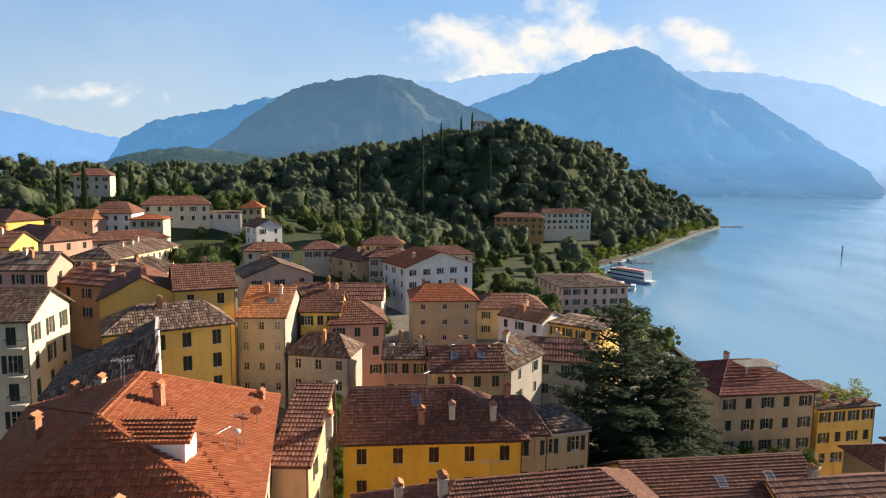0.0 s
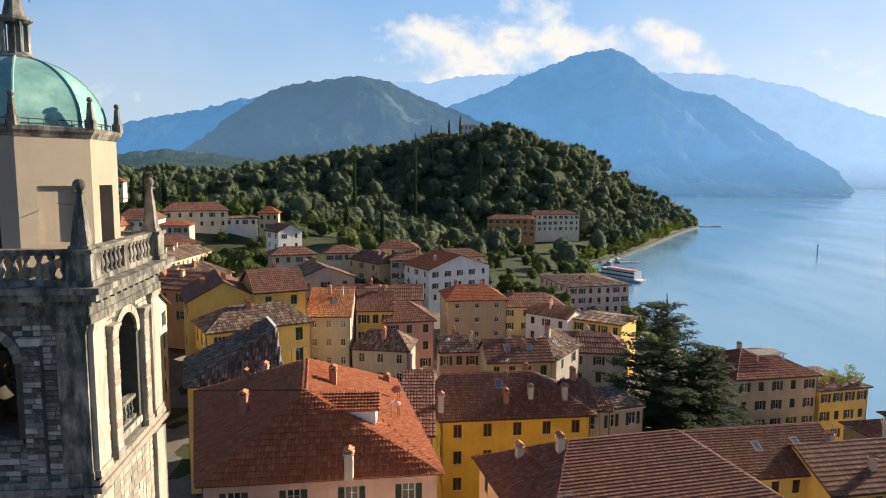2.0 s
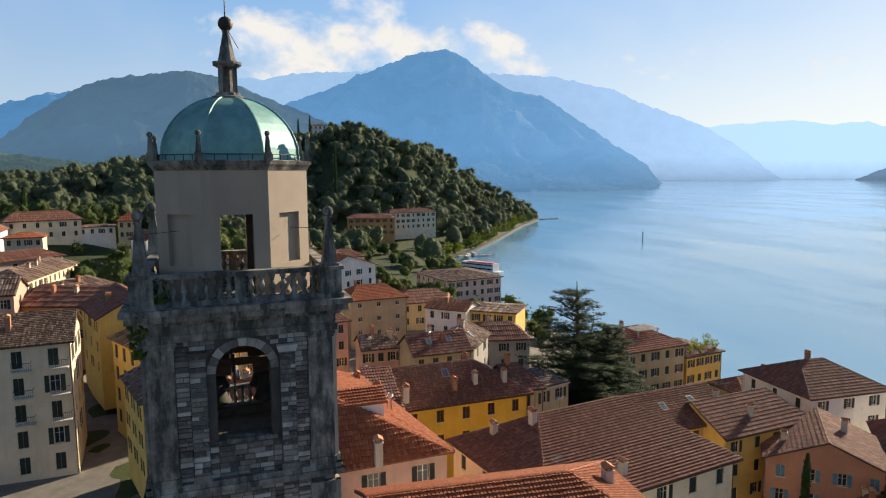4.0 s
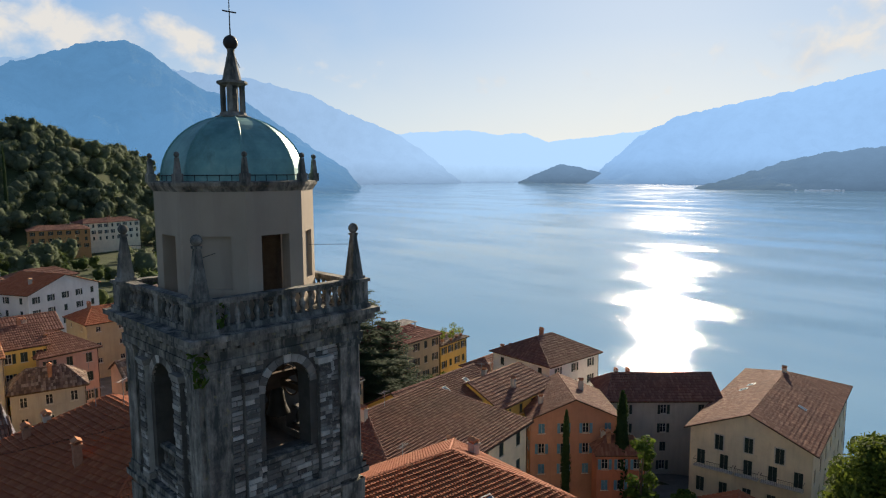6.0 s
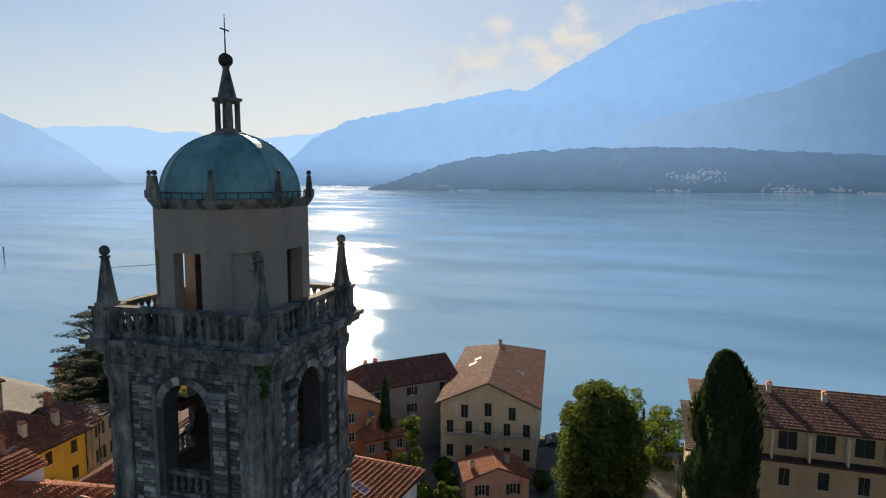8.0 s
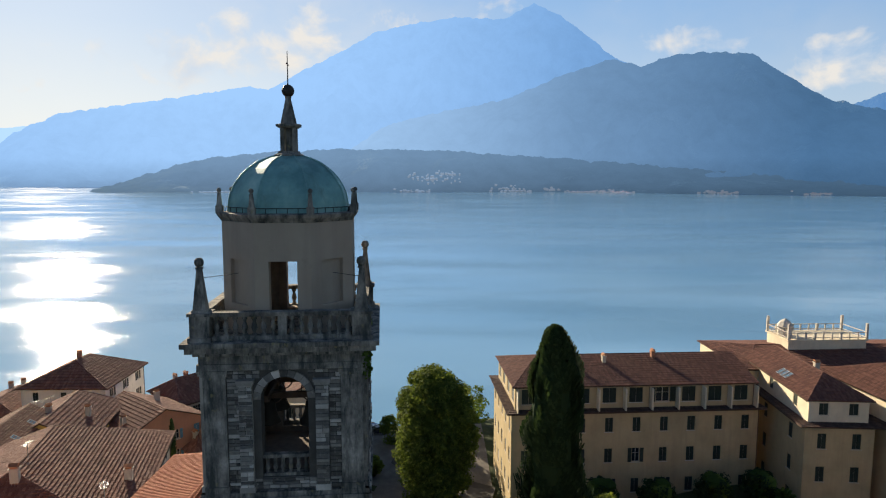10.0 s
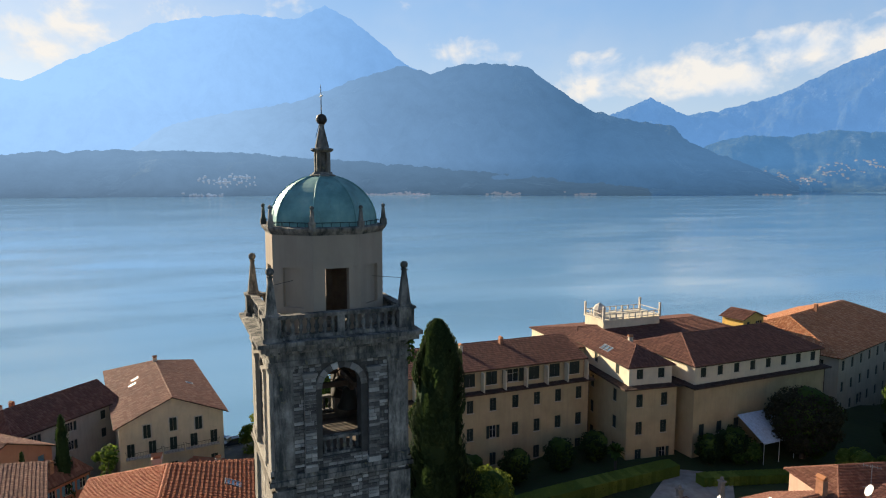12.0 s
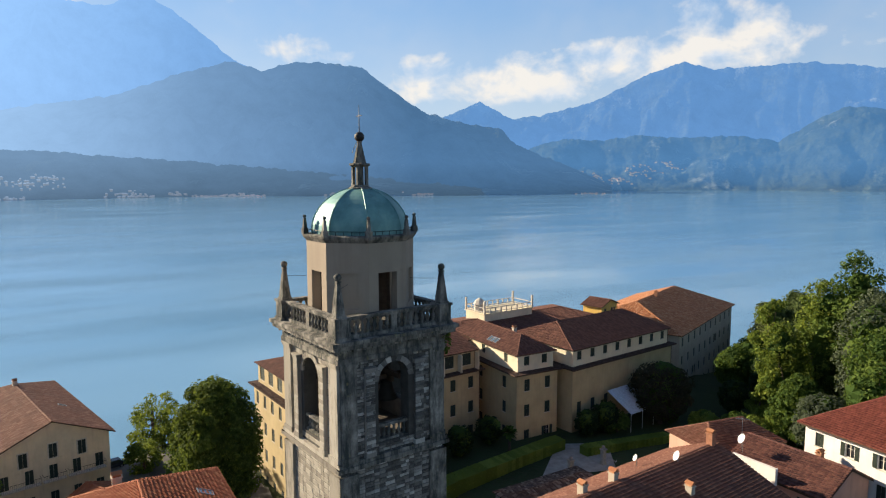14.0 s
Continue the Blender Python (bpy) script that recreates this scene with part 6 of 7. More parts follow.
def broad_tree(name, label, x, y, top, rad, mat="leaf", n=26, size=0.42, squash=1.0, low=0.3, z0=None, dens=70):
    z0 = ground_z(x, y) if z0 is None else z0
    ob = thing(name, label, "tree", Matrix.Translation((x, y, z0)))
    h = top - z0
    cm, tm, tips = Mesh(), Mesh(), []
    for _ in range(n):
        a, e = tr.uniform(0, 6.28), tr.random()
        zz = h * (low + (1 - low) * e) - rad * 0.25
        rr = rad * math.sqrt(max(0.05, 1 - (2 * (zz / h - low) / (1 - low) - 0.85) ** 2 * 0.75)) * tr.uniform(0.35, 0.85)
        q = (rr * math.cos(a), rr * math.sin(a), zz)
        cr = rad * tr.uniform(0.25, 0.42)
        leaves(cm, q, (cr, cr, cr * 0.8 * squash), dens, size)
        tips.append(q)
    trunk(tm, (0, 0, -0.3), h * 0.75, max(0.15, rad * 0.09), tips[:8])
    part("trunk", tm, MAT["bark"], ob)
    part("crown", cm, MAT[mat], ob)
    return ob


def lump(m, c, r, n=8, k=6, flat=1.0):
    """An uneven rounded leaf mass."""
    cx, cy, cz = c
    vs = []
    for i in range(k + 1):
        for j in range(n):
            th, ph = math.pi * i / k, 6.283 * j / n + i * 0.35
            d = Vector((math.sin(th) * math.cos(ph), math.sin(th) * math.sin(ph), -math.cos(th)))
            s = r * (0.9 + 0.3 * noise.noise(d * 1.9 + Vector(c) * 0.31))
            vs.append((cx + s * d.x, cy + s * d.y, cz + s * d.z * flat))
    m.add(vs, [(i * n + j, i * n + (j + 1) % n, (i + 1) * n + (j + 1) % n, (i + 1) * n + j) for i in range(k) for j in range(n)])


def full_tree(name, label, x, y, top, rad, mat="leaf", n=60, size=0.26, low=0.1, z0=None, dens=160, group=""):
    """A close-leaved round tree: leaf clumps set evenly round a lumpy core, with a ragged outline."""
    z0 = ground_z(x, y) if z0 is None else z0
    ob = thing(name, label, "tree", Matrix.Translation((x, y, z0)), group)
    h = top - z0
    zc, hz = h * (1 + low) / 2, h * (1 - low) / 2
    cm, tm, core, tips = Mesh(), Mesh(), Mesh(), []
    for k in range(n):
        v = 1 - 2 * (k + 0.5) / n
        a = k * 2.39996 + tr.uniform(-0.3, 0.3)
        wide = (1 - abs(v) ** 2.6) ** 0.5 * (0.8 + 0.28 * noise.noise(Vector((math.cos(a) * 1.3, math.sin(a) * 1.3, v * 2 + x))))
        cr = rad * tr.uniform(0.2, 0.32)
        q = (wide * rad * 0.84 * math.cos(a), wide * rad * 0.84 * math.sin(a), zc + v * (hz - cr * 0.8) * tr.uniform(0.88, 1.04))
        leaves(cm, q, (cr, cr, cr * 0.85), dens, size)
        tips.append(q)
    for k in range(9):
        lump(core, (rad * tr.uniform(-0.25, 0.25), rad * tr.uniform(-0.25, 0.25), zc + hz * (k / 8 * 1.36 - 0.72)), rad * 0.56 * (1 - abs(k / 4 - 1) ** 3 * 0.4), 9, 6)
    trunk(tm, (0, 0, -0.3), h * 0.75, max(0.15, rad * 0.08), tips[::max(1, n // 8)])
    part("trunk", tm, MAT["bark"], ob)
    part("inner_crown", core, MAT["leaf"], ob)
    part("crown", cm, MAT[mat], ob)
    return ob


def cypress(x, y, top, rad, label="tall dark green column cypress", size=0.35, n=2600, z0=None, blunt=2.6):
    z0 = ground_z(x, y) if z0 is None else z0
    ob = thing("cypress_tree", label, "tree", Matrix.Translation((x, y, z0)))
    h = top - z0
    cm, tm = Mesh(), Mesh()
    for _ in range(n):
        t = tr.random()
        r = rad * min(1.0, (t / 0.15) ** 0.5) * (1 - t ** blunt) ** 0.6 * (0.86 + 0.3 * noise.noise(Vector((t * 6, x, y))))
        a = tr.uniform(0, 6.28)
        r *= (0.88 + 0.55 * noise.noise(Vector((math.cos(a) * 2.0, math.sin(a) * 2.0, t * 8)))) * (1 - 0.25 * tr.random() ** 2)
        p = Vector((r * math.cos(a), r * math.sin(a), h * (0.04 + 0.95 * t)))
        o = Vector((math.cos(a), math.sin(a), 0))
        s = size * tr.uniform(0.6, 1.3)
        side = Vector((-o.y, o.x, tr.uniform(-0.3, 0.3))) * s * 0.5
        up = (Vector((0, 0, 1)) + o * tr.uniform(0.0, 0.5)) * s
        cm.add([p - side, p + side, p + side * 0.4 + up, p - side * 0.4 + up], [(0, 1, 2, 3)])
    tm.tube((0, 0, -0.3), (0, 0, h * 0.8), rad * 0.16, 0.05, 7)
    part("trunk", tm, MAT["bark"], ob)
    part("crown", cm, MAT["cypress"], ob)
    cr = Mesh()
    cr.lathe(0, 0, [(h * (0.03 + 0.95 * t), max(0.05, 0.68 * rad * min(1.0, (t / 0.15 + 0.05) ** 0.5) * 0.94 * max(0.0, 1 - t ** blunt) ** 0.6)) for t in [i / 10 for i in range(11)]], 10)
    part("inner_crown", cr, MAT["cypress"], ob)
    return ob


def cedar(x, y, top, z0):
    ob = thing("cedar_tree", "large dark cedar with layered spreading branches", "tree", Matrix.Translation((x, y, z0)))
    h = top - z0
    cm, tm = Mesh(), Mesh()
    tm.tube((0, 0, -0.5), (0.3, 0, h * 0.6), 0.8, 0.4, 10), tm.tube((0.3, 0, h * 0.6), (0, 0.2, h), 0.4, 0.05, 8)
    tm.tube((0.2, 0, h * 0.3), (3.6, 1.4, h * 0.78), 0.4, 0.06, 8)
    for cx, cy, hh, rr in ((-0.6, 0, h, 14.6), (6.0, 0.6, h * 0.78, 9.6)):
        tiers = 15
        for i in range(tiers):
            t = 0.14 + 0.86 * (i + tr.uniform(-0.2, 0.2)) / tiers
            R = (rr * (1.03 - t) ** 0.85 + 0.35) * tr.uniform(0.82, 1.05)
            for k in range(int(6 + R * 0.75)):
                a = k * 2.39996 + tr.uniform(-0.4, 0.4)
                rad = R * tr.uniform(0.6, 1.12)
                q = Vector((cx + rad * math.cos(a), cy + rad * math.sin(a), hh * t + tr.uniform(-0.25, 0.35) + rad * 0.05))
                tm.tube((cx * t, cy * t, hh * t * 0.94), q, 0.12, 0.03, 4)
                n = max(2, int(rad / 1.2))
                for j in range(n):
                    f = (j + 1) / n
                    s = (0.75 + 0.6 * f) * (0.6 if j == n - 1 else 1.0)
                    leaves(cm, (cx + rad * f * math.cos(a), cy + rad * f * math.sin(a), q.z - (1 - f) * 0.6), (s * 1.25, s * 1.25, 0.22), 75, 0.21, 0.7)
    part("trunk", tm, MAT["bark"], ob)
    part("crown", cm, MAT["needle"], ob)
    return ob


cedar(20.0, 72.0, 46.6, 19.0)
cypress(17.2, -8.2, 48.2, 4.3, size=0.42, n=26000, z0=18.0, blunt=5.0)
cypress(42.6, 39.0, 32.6, 1.7, "dark green cypress beside the garden wall", 0.3, 2500)
cypress(32.8, 41.3, 31.6, 0.85, "slim dark cypress against the orange house", 0.25, 1500)
full_tree("plane_tree", "broad leafy plane tree lit yellow-green from behind", 36.6, 5.2, 38.6, 6.3, "plane_leaf", 120, 0.24, 0.05, 15, 330)
full_tree("plane_tree", "yellow-green plane tree beside the lane", 47.0, 7.0, 29.5, 3.4, "leaf_bright", 50, 0.24, 0.08, None, 220)
broad_tree("round_tree", "small round dark green garden tree", 38.0, 33.0, 29.2, 2.9, "leaf", 16, 0.3, 1, 0.35, None, 110)
full_tree("garden_tree", "dark copper-leaved tree in the hotel garden", 20.5, -72.0, 32.0, 6.4, "copper_leaf", 80, 0.24, 0.08, None, 260)
full_tree("garden_tree", "bright green tree before the hotel", 15.0, -14.0, 29.5, 4.2, "leaf_bright", 50, 0.22, 0.06, None, 200)
for x, y, top, r, mt in ((9, -9, 29, 3.4, "leaf"), (22, -62, 24, 3.2, "leaf"),
                         (30, -84, 24, 4.0, "leaf"), (34, -92, 23, 4.0, "leaf"), (82, 7, 24, 5.2, "leaf_bright"), (76, 8, 22, 4.6, "leaf_bright"), (78, -2, 22, 4.0, "leaf"), (72, 2, 25, 5.2, "leaf_bright"),
                         (46, 8, 26, 4.0, "leaf"), (56, 4, 25, 4.5, "leaf_bright"), (64, -1, 24, 4.5, "leaf"), (60, 12, 22, 3.0, "leaf_bright"), (28, 28, 24, 2.4, "leaf_bright"), (33, 25, 22.5, 2.0, "leaf_bright"), (40, 24, 21, 2.0, "leaf_bright"), (16, 24, 27, 2.4, "leaf"),
                         (9, 70, 30, 2.6, "leaf"), (-12.6, 70, 30.5, 1.5, "leaf"), (-14, 82, 31, 2.2, "leaf_bright"), (33, 76, 25, 4.0, "leaf"), (40, 80, 24, 3.0, "leaf")):
    broad_tree("garden_tree", "leafy green garden tree among the houses", x, y, top, r, mt, 18, 0.25, 1, 0.12, None, 150)
for x, y, top, r in ((40, 84, 24.5, 2.6), (44.5, 85, 24, 2.4), (49, 86, 23.5, 2.4), (36, 82.5, 25.5, 2.8)):
    full_tree("garden_tree", "dense green garden shrub beside the lakeside house", x, y, top, r, "leaf", 34, 0.2, 0.05, None, 90)
for x, y, top, r in ((44.5, 30, 20.6, 1.9), (46.0, 24.5, 19.6, 1.5), (44.0, 19.5, 20.2, 1.7), (40.5, 27.5, 20.4, 1.6), (36.5, 30.0, 20.0, 1.7), (37.5, 22.5, 19.4, 1.2), (31.0, 31.0, 20.6, 1.8), (47.0, 15.0, 20.0, 1.8)):
    full_tree("garden_shrub", "leafy garden shrub below the gable house", x, y, top, r, "leaf_bright", 26, 0.17, 0.04, None, 70, "garden shrubs")
for x, y, top, r in ((30.5, -10, 24.0, 2.8), (29.5, -17, 24.6, 3.2), (30, -25, 24.2, 2.9), (30.6, -33, 24.6, 3.0), (31, -39.5, 24.8, 2.6), (23.5, -56, 25.0, 2.5), (23, -60, 26.0, 2.8), (25.0, -77.5, 25.5, 3.0)):
    full_tree("garden_shrub", "rounded dark evergreen shrub against the hotel wall", x, y, top, r, "cypress", 34, 0.2, 0.04, None, 90, "hotel shrubs")
for x, y, top, r, mt in ((6, -86, 41, 4.6, "leaf_bright"), (2, -92, 49, 5.2, "leaf_bright"), (-3, -93, 54, 5.6, "leaf"), (-8, -88, 49, 6.0, "wood_leaf"), (-1, -80, 34, 4.0, "leaf"), (-7, -76, 33, 4.6, "wood_leaf"),
                         (11, -72, 25.5, 3.0, "leaf_bright"), (5, -72, 27, 3.2, "leaf"), (-13, -80, 45, 6.0, "leaf"), (10, -92, 36, 3.4, "cypress"), (23, -99, 30.5, 4.2, "leaf"), (18.5, -104, 33, 4.6, "leaf"), (27, -109, 29.5, 4.4, "leaf"), (31, -119, 29, 5.0, "leaf"), (15, -98, 31, 3.6, "cypress"), (24, -118, 31, 5.0, "leaf"), (0, -70, 27, 3.0, "leaf_bright"), (16, -88, 27, 3.0, "cypress")):
    full_tree("park_tree", "tall leafy park tree in mixed greens", x, y, top, r, mt, 60, 0.28, 0.08, None, 120)
for x, y in ((13.6, -42.4), (13.5, -49.5)):
    gp = thing("gate_pillar", "grey stone gate pillar with a ball finial", "pillar", Matrix.Translation((x, y, ground_z(x, y))), "garden gate pillars")
    m = Mesh()
    m.block(0, 0, -0.3, 0.35, 0.42), m.block(0, 0, 0.35, 2.5, 0.33), m.block(0, 0, 2.5, 2.7, 0.45)
    part("shaft", m, MAT["stone"], gp)
    m = Mesh()
    m.ball(0, 0, 2.98, 0.28)
    part("ball", m, MAT["stone"], gp, "", None, True)
def in_park(x, y):
    """East of the park's edge the lawn runs open to the lake."""
    return math.degrees(math.atan2(x + 57.6, y - 27.0)) > 149.0


# park trees beyond the hotel
for i in range(34):
    x, y = tr.uniform(0, 62), tr.uniform(-190, -100)
    if not in_park(x, y) or (30 + (-90 - y) * 0.36 < x < 66 + (-96 - y) * 0.36 and y > -152):
        continue
    broad_tree("park_tree", "tall park tree in mixed greens", x, y, ground_z(x, y) + tr.uniform(13, 24) - (6 if x > 20 else 0), tr.uniform(4, 6.5), tr.choice(("leaf", "leaf", "leaf_bright", "wood_leaf")), 24, 0.36, 1, 0.06, None, 150)
for i in range(12):
    x, y = tr.uniform(-14, 18), tr.uniform(-104, -66)
    if not in_park(x, y):
        continue
    broad_tree("park_tree", "park tree in the hotel garden", x, y, ground_z(x, y) + tr.uniform(7, 13), tr.uniform(3, 4.5), tr.choice(("leaf", "leaf_bright")), 20, 0.3, 1, 0.06, None, 130)


def wood_tree(m, x, y, z, h, r, sprays=40):
    """A woodland crown: a broad leaf mass, smaller ones over it, and leaf sprays that break the outline."""
    zc = z + h - r * 0.95
    lump(m, (x, y, zc), r * 0.72, 8, 5, 1.05)
    leaves(m, (x, y, zc), (r * 0.92, r * 0.92, r * 0.98), sprays * 2, 0.22 + r * 0.05)
    for k in range(4):
        a, q, rr = tr.uniform(0, 6.28), r * tr.uniform(0.35, 0.75), r * tr.uniform(0.32, 0.5)
        c = (x + q * math.cos(a), y + q * math.sin(a), zc + r * tr.uniform(-0.35, 0.6))
        lump(m, c, rr * 0.8, 6, 4)
        leaves(m, c, (rr * 1.15, rr * 1.15, rr * 1.15), sprays, 0.2 + r * 0.045)


park = Mesh()
for i in range(260):
    x, y = tr.uniform(-20, 80), tr.uniform(-290, -118)
    if x > shore_x(y) - 6 or not in_park(x, y) or (y > -156 and 24 + (-90 - y) * 0.36 < x):
        continue
    r = tr.uniform(3.6, 6.2)
    z = ground_z(x, y)
    wood_tree(park, x, y, z - 1, tr.uniform(13, 21), r, 150)
tagged(new("park_woods", park.data("park_woods", MAT["garden_leaf"], True)), "dense park trees beyond the hotel", "trees", kind="stuff")
woods = Mesh()
spots = 0
while spots < 2150:
    x, y = tr.uniform(-420, 320), tr.uniform(290, 800)
    d = math.hypot(x, y)
    az = math.degrees(math.atan2(x, y))
    if x > shore_x(y) - 5 or az < -42 or d < 300 or (az < -20 and tr.random() < 0.45) or d > 790:
        continue
    if az > -2 and d < 380 and tr.random() < 0.8:
        continue
    if (20 < x < 106 and 395 < y < 470) or (12 < x < 44 and 618 < y < 660):
        continue
    z = ground_z(x, y)
    r = 3.8 + 5.6 * tr.random() ** 1.5
    if az < -14 and tr.random() < 0.5:
        r *= 0.6
    wood_tree(woods, x, y, z - 1, r * tr.uniform(1.7, 2.3), r)
    spots += 1
tagged(new("woods", woods.data("woods", MAT["wood_leaf"], True)), "dense mixed woodland covering the headland hill", "woods", kind="stuff")
garden = Mesh()
for i in range(1150):
    x, y = tr.uniform(-330, 60), tr.uniform(135, 520)
    if x > shore_x(y) - 8 or (x > 18 and 385 < y < 470) or any(abs(x - o.location.x - 7) < 9.5 and abs(y - o.location.y - 4) < 8.5 for o in scene.objects if o.parent is None and o.get("category") == "house"):
        continue
    r = tr.uniform(2.0, 4.6)
    wood_tree(garden, x, y, ground_z(x, y) - 0.8, r * tr.uniform(1.7, 2.6), r)
tagged(new("garden_trees", garden.data("garden_trees", MAT["garden_leaf"], True)), "garden trees and shrubs between the villas", "trees", kind="stuff")
for x, y, top in ((-120, 262, 60), (-126, 258, 61), (-133, 262, 60), (-112, 266, 58), (-143, 255, 62), (-150, 250, 60), (-62, 282, 50), (-45, 262, 48), (-30, 262, 46), (-170, 200, 62), (-176, 205, 60),
                  (-20, 470, 92), (-8, 560, 103), (30, 500, 84), (-60, 430, 76), (20, 622, 116), (10, 636, 114)):
    cypress(x, y, top, 1.7, "slim dark cypress rising over the gardens", 0.6, 500)


# ---- the shore ----
def strip(points, half, z0, z1):
    m = Mesh()
    for (x0, y0), (x1, y1) in zip(points, points[1:]):
        d = Vector((x1 - x0, y1 - y0)).normalized()
        n = Vector((-d.y, d.x)) * half
        e = d * 0.02
        m.add([(x0 - n.x - e.x, y0 - n.y - e.y, z0), (x1 - n.x + e.x, y1 - n.y + e.y, z0), (x1 + n.x + e.x, y1 + n.y + e.y, z0), (x0 + n.x - e.x, y0 + n.y - e.y, z0),
               (x0 - n.x - e.x, y0 - n.y - e.y, z1), (x1 - n.x + e.x, y1 - n.y + e.y, z1), (x1 + n.x + e.x, y1 + n.y + e.y, z1), (x0 + n.x - e.x, y0 + n.y - e.y, z1)],
              [(0, 3, 2, 1), (4, 5, 6, 7), (0, 1, 5, 4), (1, 2, 6, 5), (2, 3, 7, 6), (3, 0, 4, 7)])
    return m


line = [(shore_x(y) - 0.2, y) for y in range(-60, 736, 12)]
tagged(new("quay_wall", strip(line, 0.6, LAKE - 2, LAKE + 1.5).data("quay_wall", plain("dark_quay_stone", (0.06, 0.058, 0.048), 0.85))), "grey stone quay wall along the shore", "wall", kind="structure")
road_m = plain("pale_asphalt", (0.075, 0.072, 0.068), 0.9, scale=0.5)
rl = Mesh()
ry = [(shore_x(y), y) for y in range(300, 736, 8)]
rl.add([(x - o, y, max(ground_z(x - o, y), LAKE + 1.8) + 0.15) for x, y in ry for o in (1.0, 2.4, 4.0)], [(i * 3 + j, i * 3 + j + 1, i * 3 + j + 4, i * 3 + j + 3) for i in range(len(ry) - 1) for j in range(2)])
tagged(new("road", rl.data("road", road_m)), "pale lakeside road below the wooded hill", "road", kind="structure")
lane = [(78, 6), (66, 7), (58, 9), (52, 10), (46, 6), (44, -2), (30, 1), (24, 4)]
lm = Mesh()
for i, (x, y) in enumerate(lane):
    a, b = lane[max(0, i - 1)], lane[min(len(lane) - 1, i + 1)]
    d = Vector((b[0] - a[0], b[1] - a[1])).normalized()
    for s in (-2.6, 0, 2.6):
        px_, py_ = x - d.y * s, y + d.x * s
        lm.v.append((px_, py_, ground_z(px_, py_) + 0.18))
lm.f = [(i * 3 + j, i * 3 + j + 1, i * 3 + j + 4, i * 3 + j + 3) for i in range(len(lane) - 1) for j in range(2)]
tagged(new("road", lm.data("road", road_m)), "pale lane running down to the lake", "road", kind="structure")
for i in range(78):
    y = 345 + i * 5.0
    x = shore_x(y) - tr.uniform(2.0, 8)
    broad_tree("shore_tree", "leafy green tree along the lakeside road", x, y, ground_z(x, y) + tr.uniform(6, 11), tr.uniform(3, 4.5), tr.choice(("leaf", "leaf_bright")), 10, 0.5, 1, 0.1, None, 60)
for x, y in ((238, 640), (246, 655), (252, 668), (258, 676)):
    house("boathouse", "small pale house by the lakeside road", (x - 9, y), (x - 2, y + 3), 6, LAKE + 1, LAKE + 8, 2.0, "x", (2, 2), None, "cream", "t_orange", 0.3, {}, tile=FARR, group="shore houses")


for i in range(20):
    y = 200 + i * 7.5
    x = shore_x(y) - tr.uniform(3, 20)
    broad_tree("quay_tree", "leafy tree on the quay beside the villas", x, y, ground_z(x, y) + tr.uniform(5, 9), tr.uniform(2.6, 4), tr.choice(("leaf", "leaf_bright")), 12, 0.35, 1, 0.1, None, 70)


def boat(name, label, x, y, turn, L, W, decks, canopy):
    ob = thing(name, label, "boat", Matrix.Translation((x, y, LAKE)) @ Matrix.Rotation(radians(turn), 4, "Z"))
    m = Mesh()
    st_ = [(-0.5, 0.7, 1.0), (-0.3, 0.95, 1.0), (0.1, 1.0, 1.0), (0.35, 0.7, 1.15), (0.5, 0.03, 1.4)]
    vs = []
    for u, w_, z in st_:
        for s, zz in ((-1, z), (-0.6, -0.2), (0.6, -0.2), (1, z)):
            vs.append((u * L, s * w_ * W / 2, zz * W * 0.2 if zz > 0 else zz))
    m.add(vs, [(i * 4 + j, (i + 1) * 4 + j, (i + 1) * 4 + j + 1, i * 4 + j + 1) for i in range(4) for j in range(3)] + [(i * 4 + 3, (i + 1) * 4 + 3, (i + 1) * 4, i * 4) for i in range(4)] + [(0, 1, 2, 3)])
    part("hull", m, MAT["whitepaint"], ob)
    z = W * 0.2
    for k in range(decks):
        m = Mesh()
        m.box(-L * 0.4, -W * 0.4, z, L * (0.28 - 0.06 * k), W * 0.4, z + 2.2)
        c = part("cabin", m, MAT["whitepaint"], ob)
        m = Mesh()
        m.box(-L * 0.39, -W * 0.4 - 0.03, z + 0.9, L * (0.27 - 0.06 * k), W * 0.4 + 0.03, z + 1.6)
        part("window_band", m, MAT["glass"], c)
        z += 2.2
    if canopy:
        m = Mesh()
        for s in (-0.28, 0.28):
            m.box(-L * 0.38, s * W - 0.12 * W, z + 0.3, L * 0.12, s * W + 0.12 * W, z + 0.5)
        part("canopy", m, MAT["redpaint"], ob, "red striped deck canopy")
        m = Mesh()
        m.box(-L * 0.38, -0.14 * W, z + 0.35, L * 0.12, 0.14 * W, z + 0.45)
        part("deck_roof", m, MAT["whitepaint"], ob)
    return ob


MAT["redpaint"] = plain("red_paint", (0.45, 0.05, 0.06), 0.5, bump=0)
boat("ferry", "white lake ferry with red deck canopy at its berth", 96.5, 354, 124, 38, 8, 2, True)
for x, y, a in ((108, 408, 100), (112, 416, 80), (118, 424, 90), (88, 330, 60), (92, 322, 70)):
    boat("motorboat", "small white motorboat moored at the jetty", x, y, a, 8, 2.6, 1, False)
jt = thing("jetty", "grey timber jetty with piles", "jetty", Matrix.Translation((118, 420, LAKE)))
m = Mesh()
m.box(-14, -1.2, 0.9, 14, 1.2, 1.15)
part("deck", m, MAT["stone"], jt)
for i in range(6):
    for y in (-1.1, 1.1):
        m = Mesh()
        m.tube((-13 + i * 5.2, y, -2), (-13 + i * 5.2, y, 1.9), 0.18)
        part("pile", m, MAT["wood"], jt)
bp = thing("beacon", "slender navigation pole standing in the lake", "beacon", Matrix.Translation((283, 470, LAKE)))
m = Mesh()
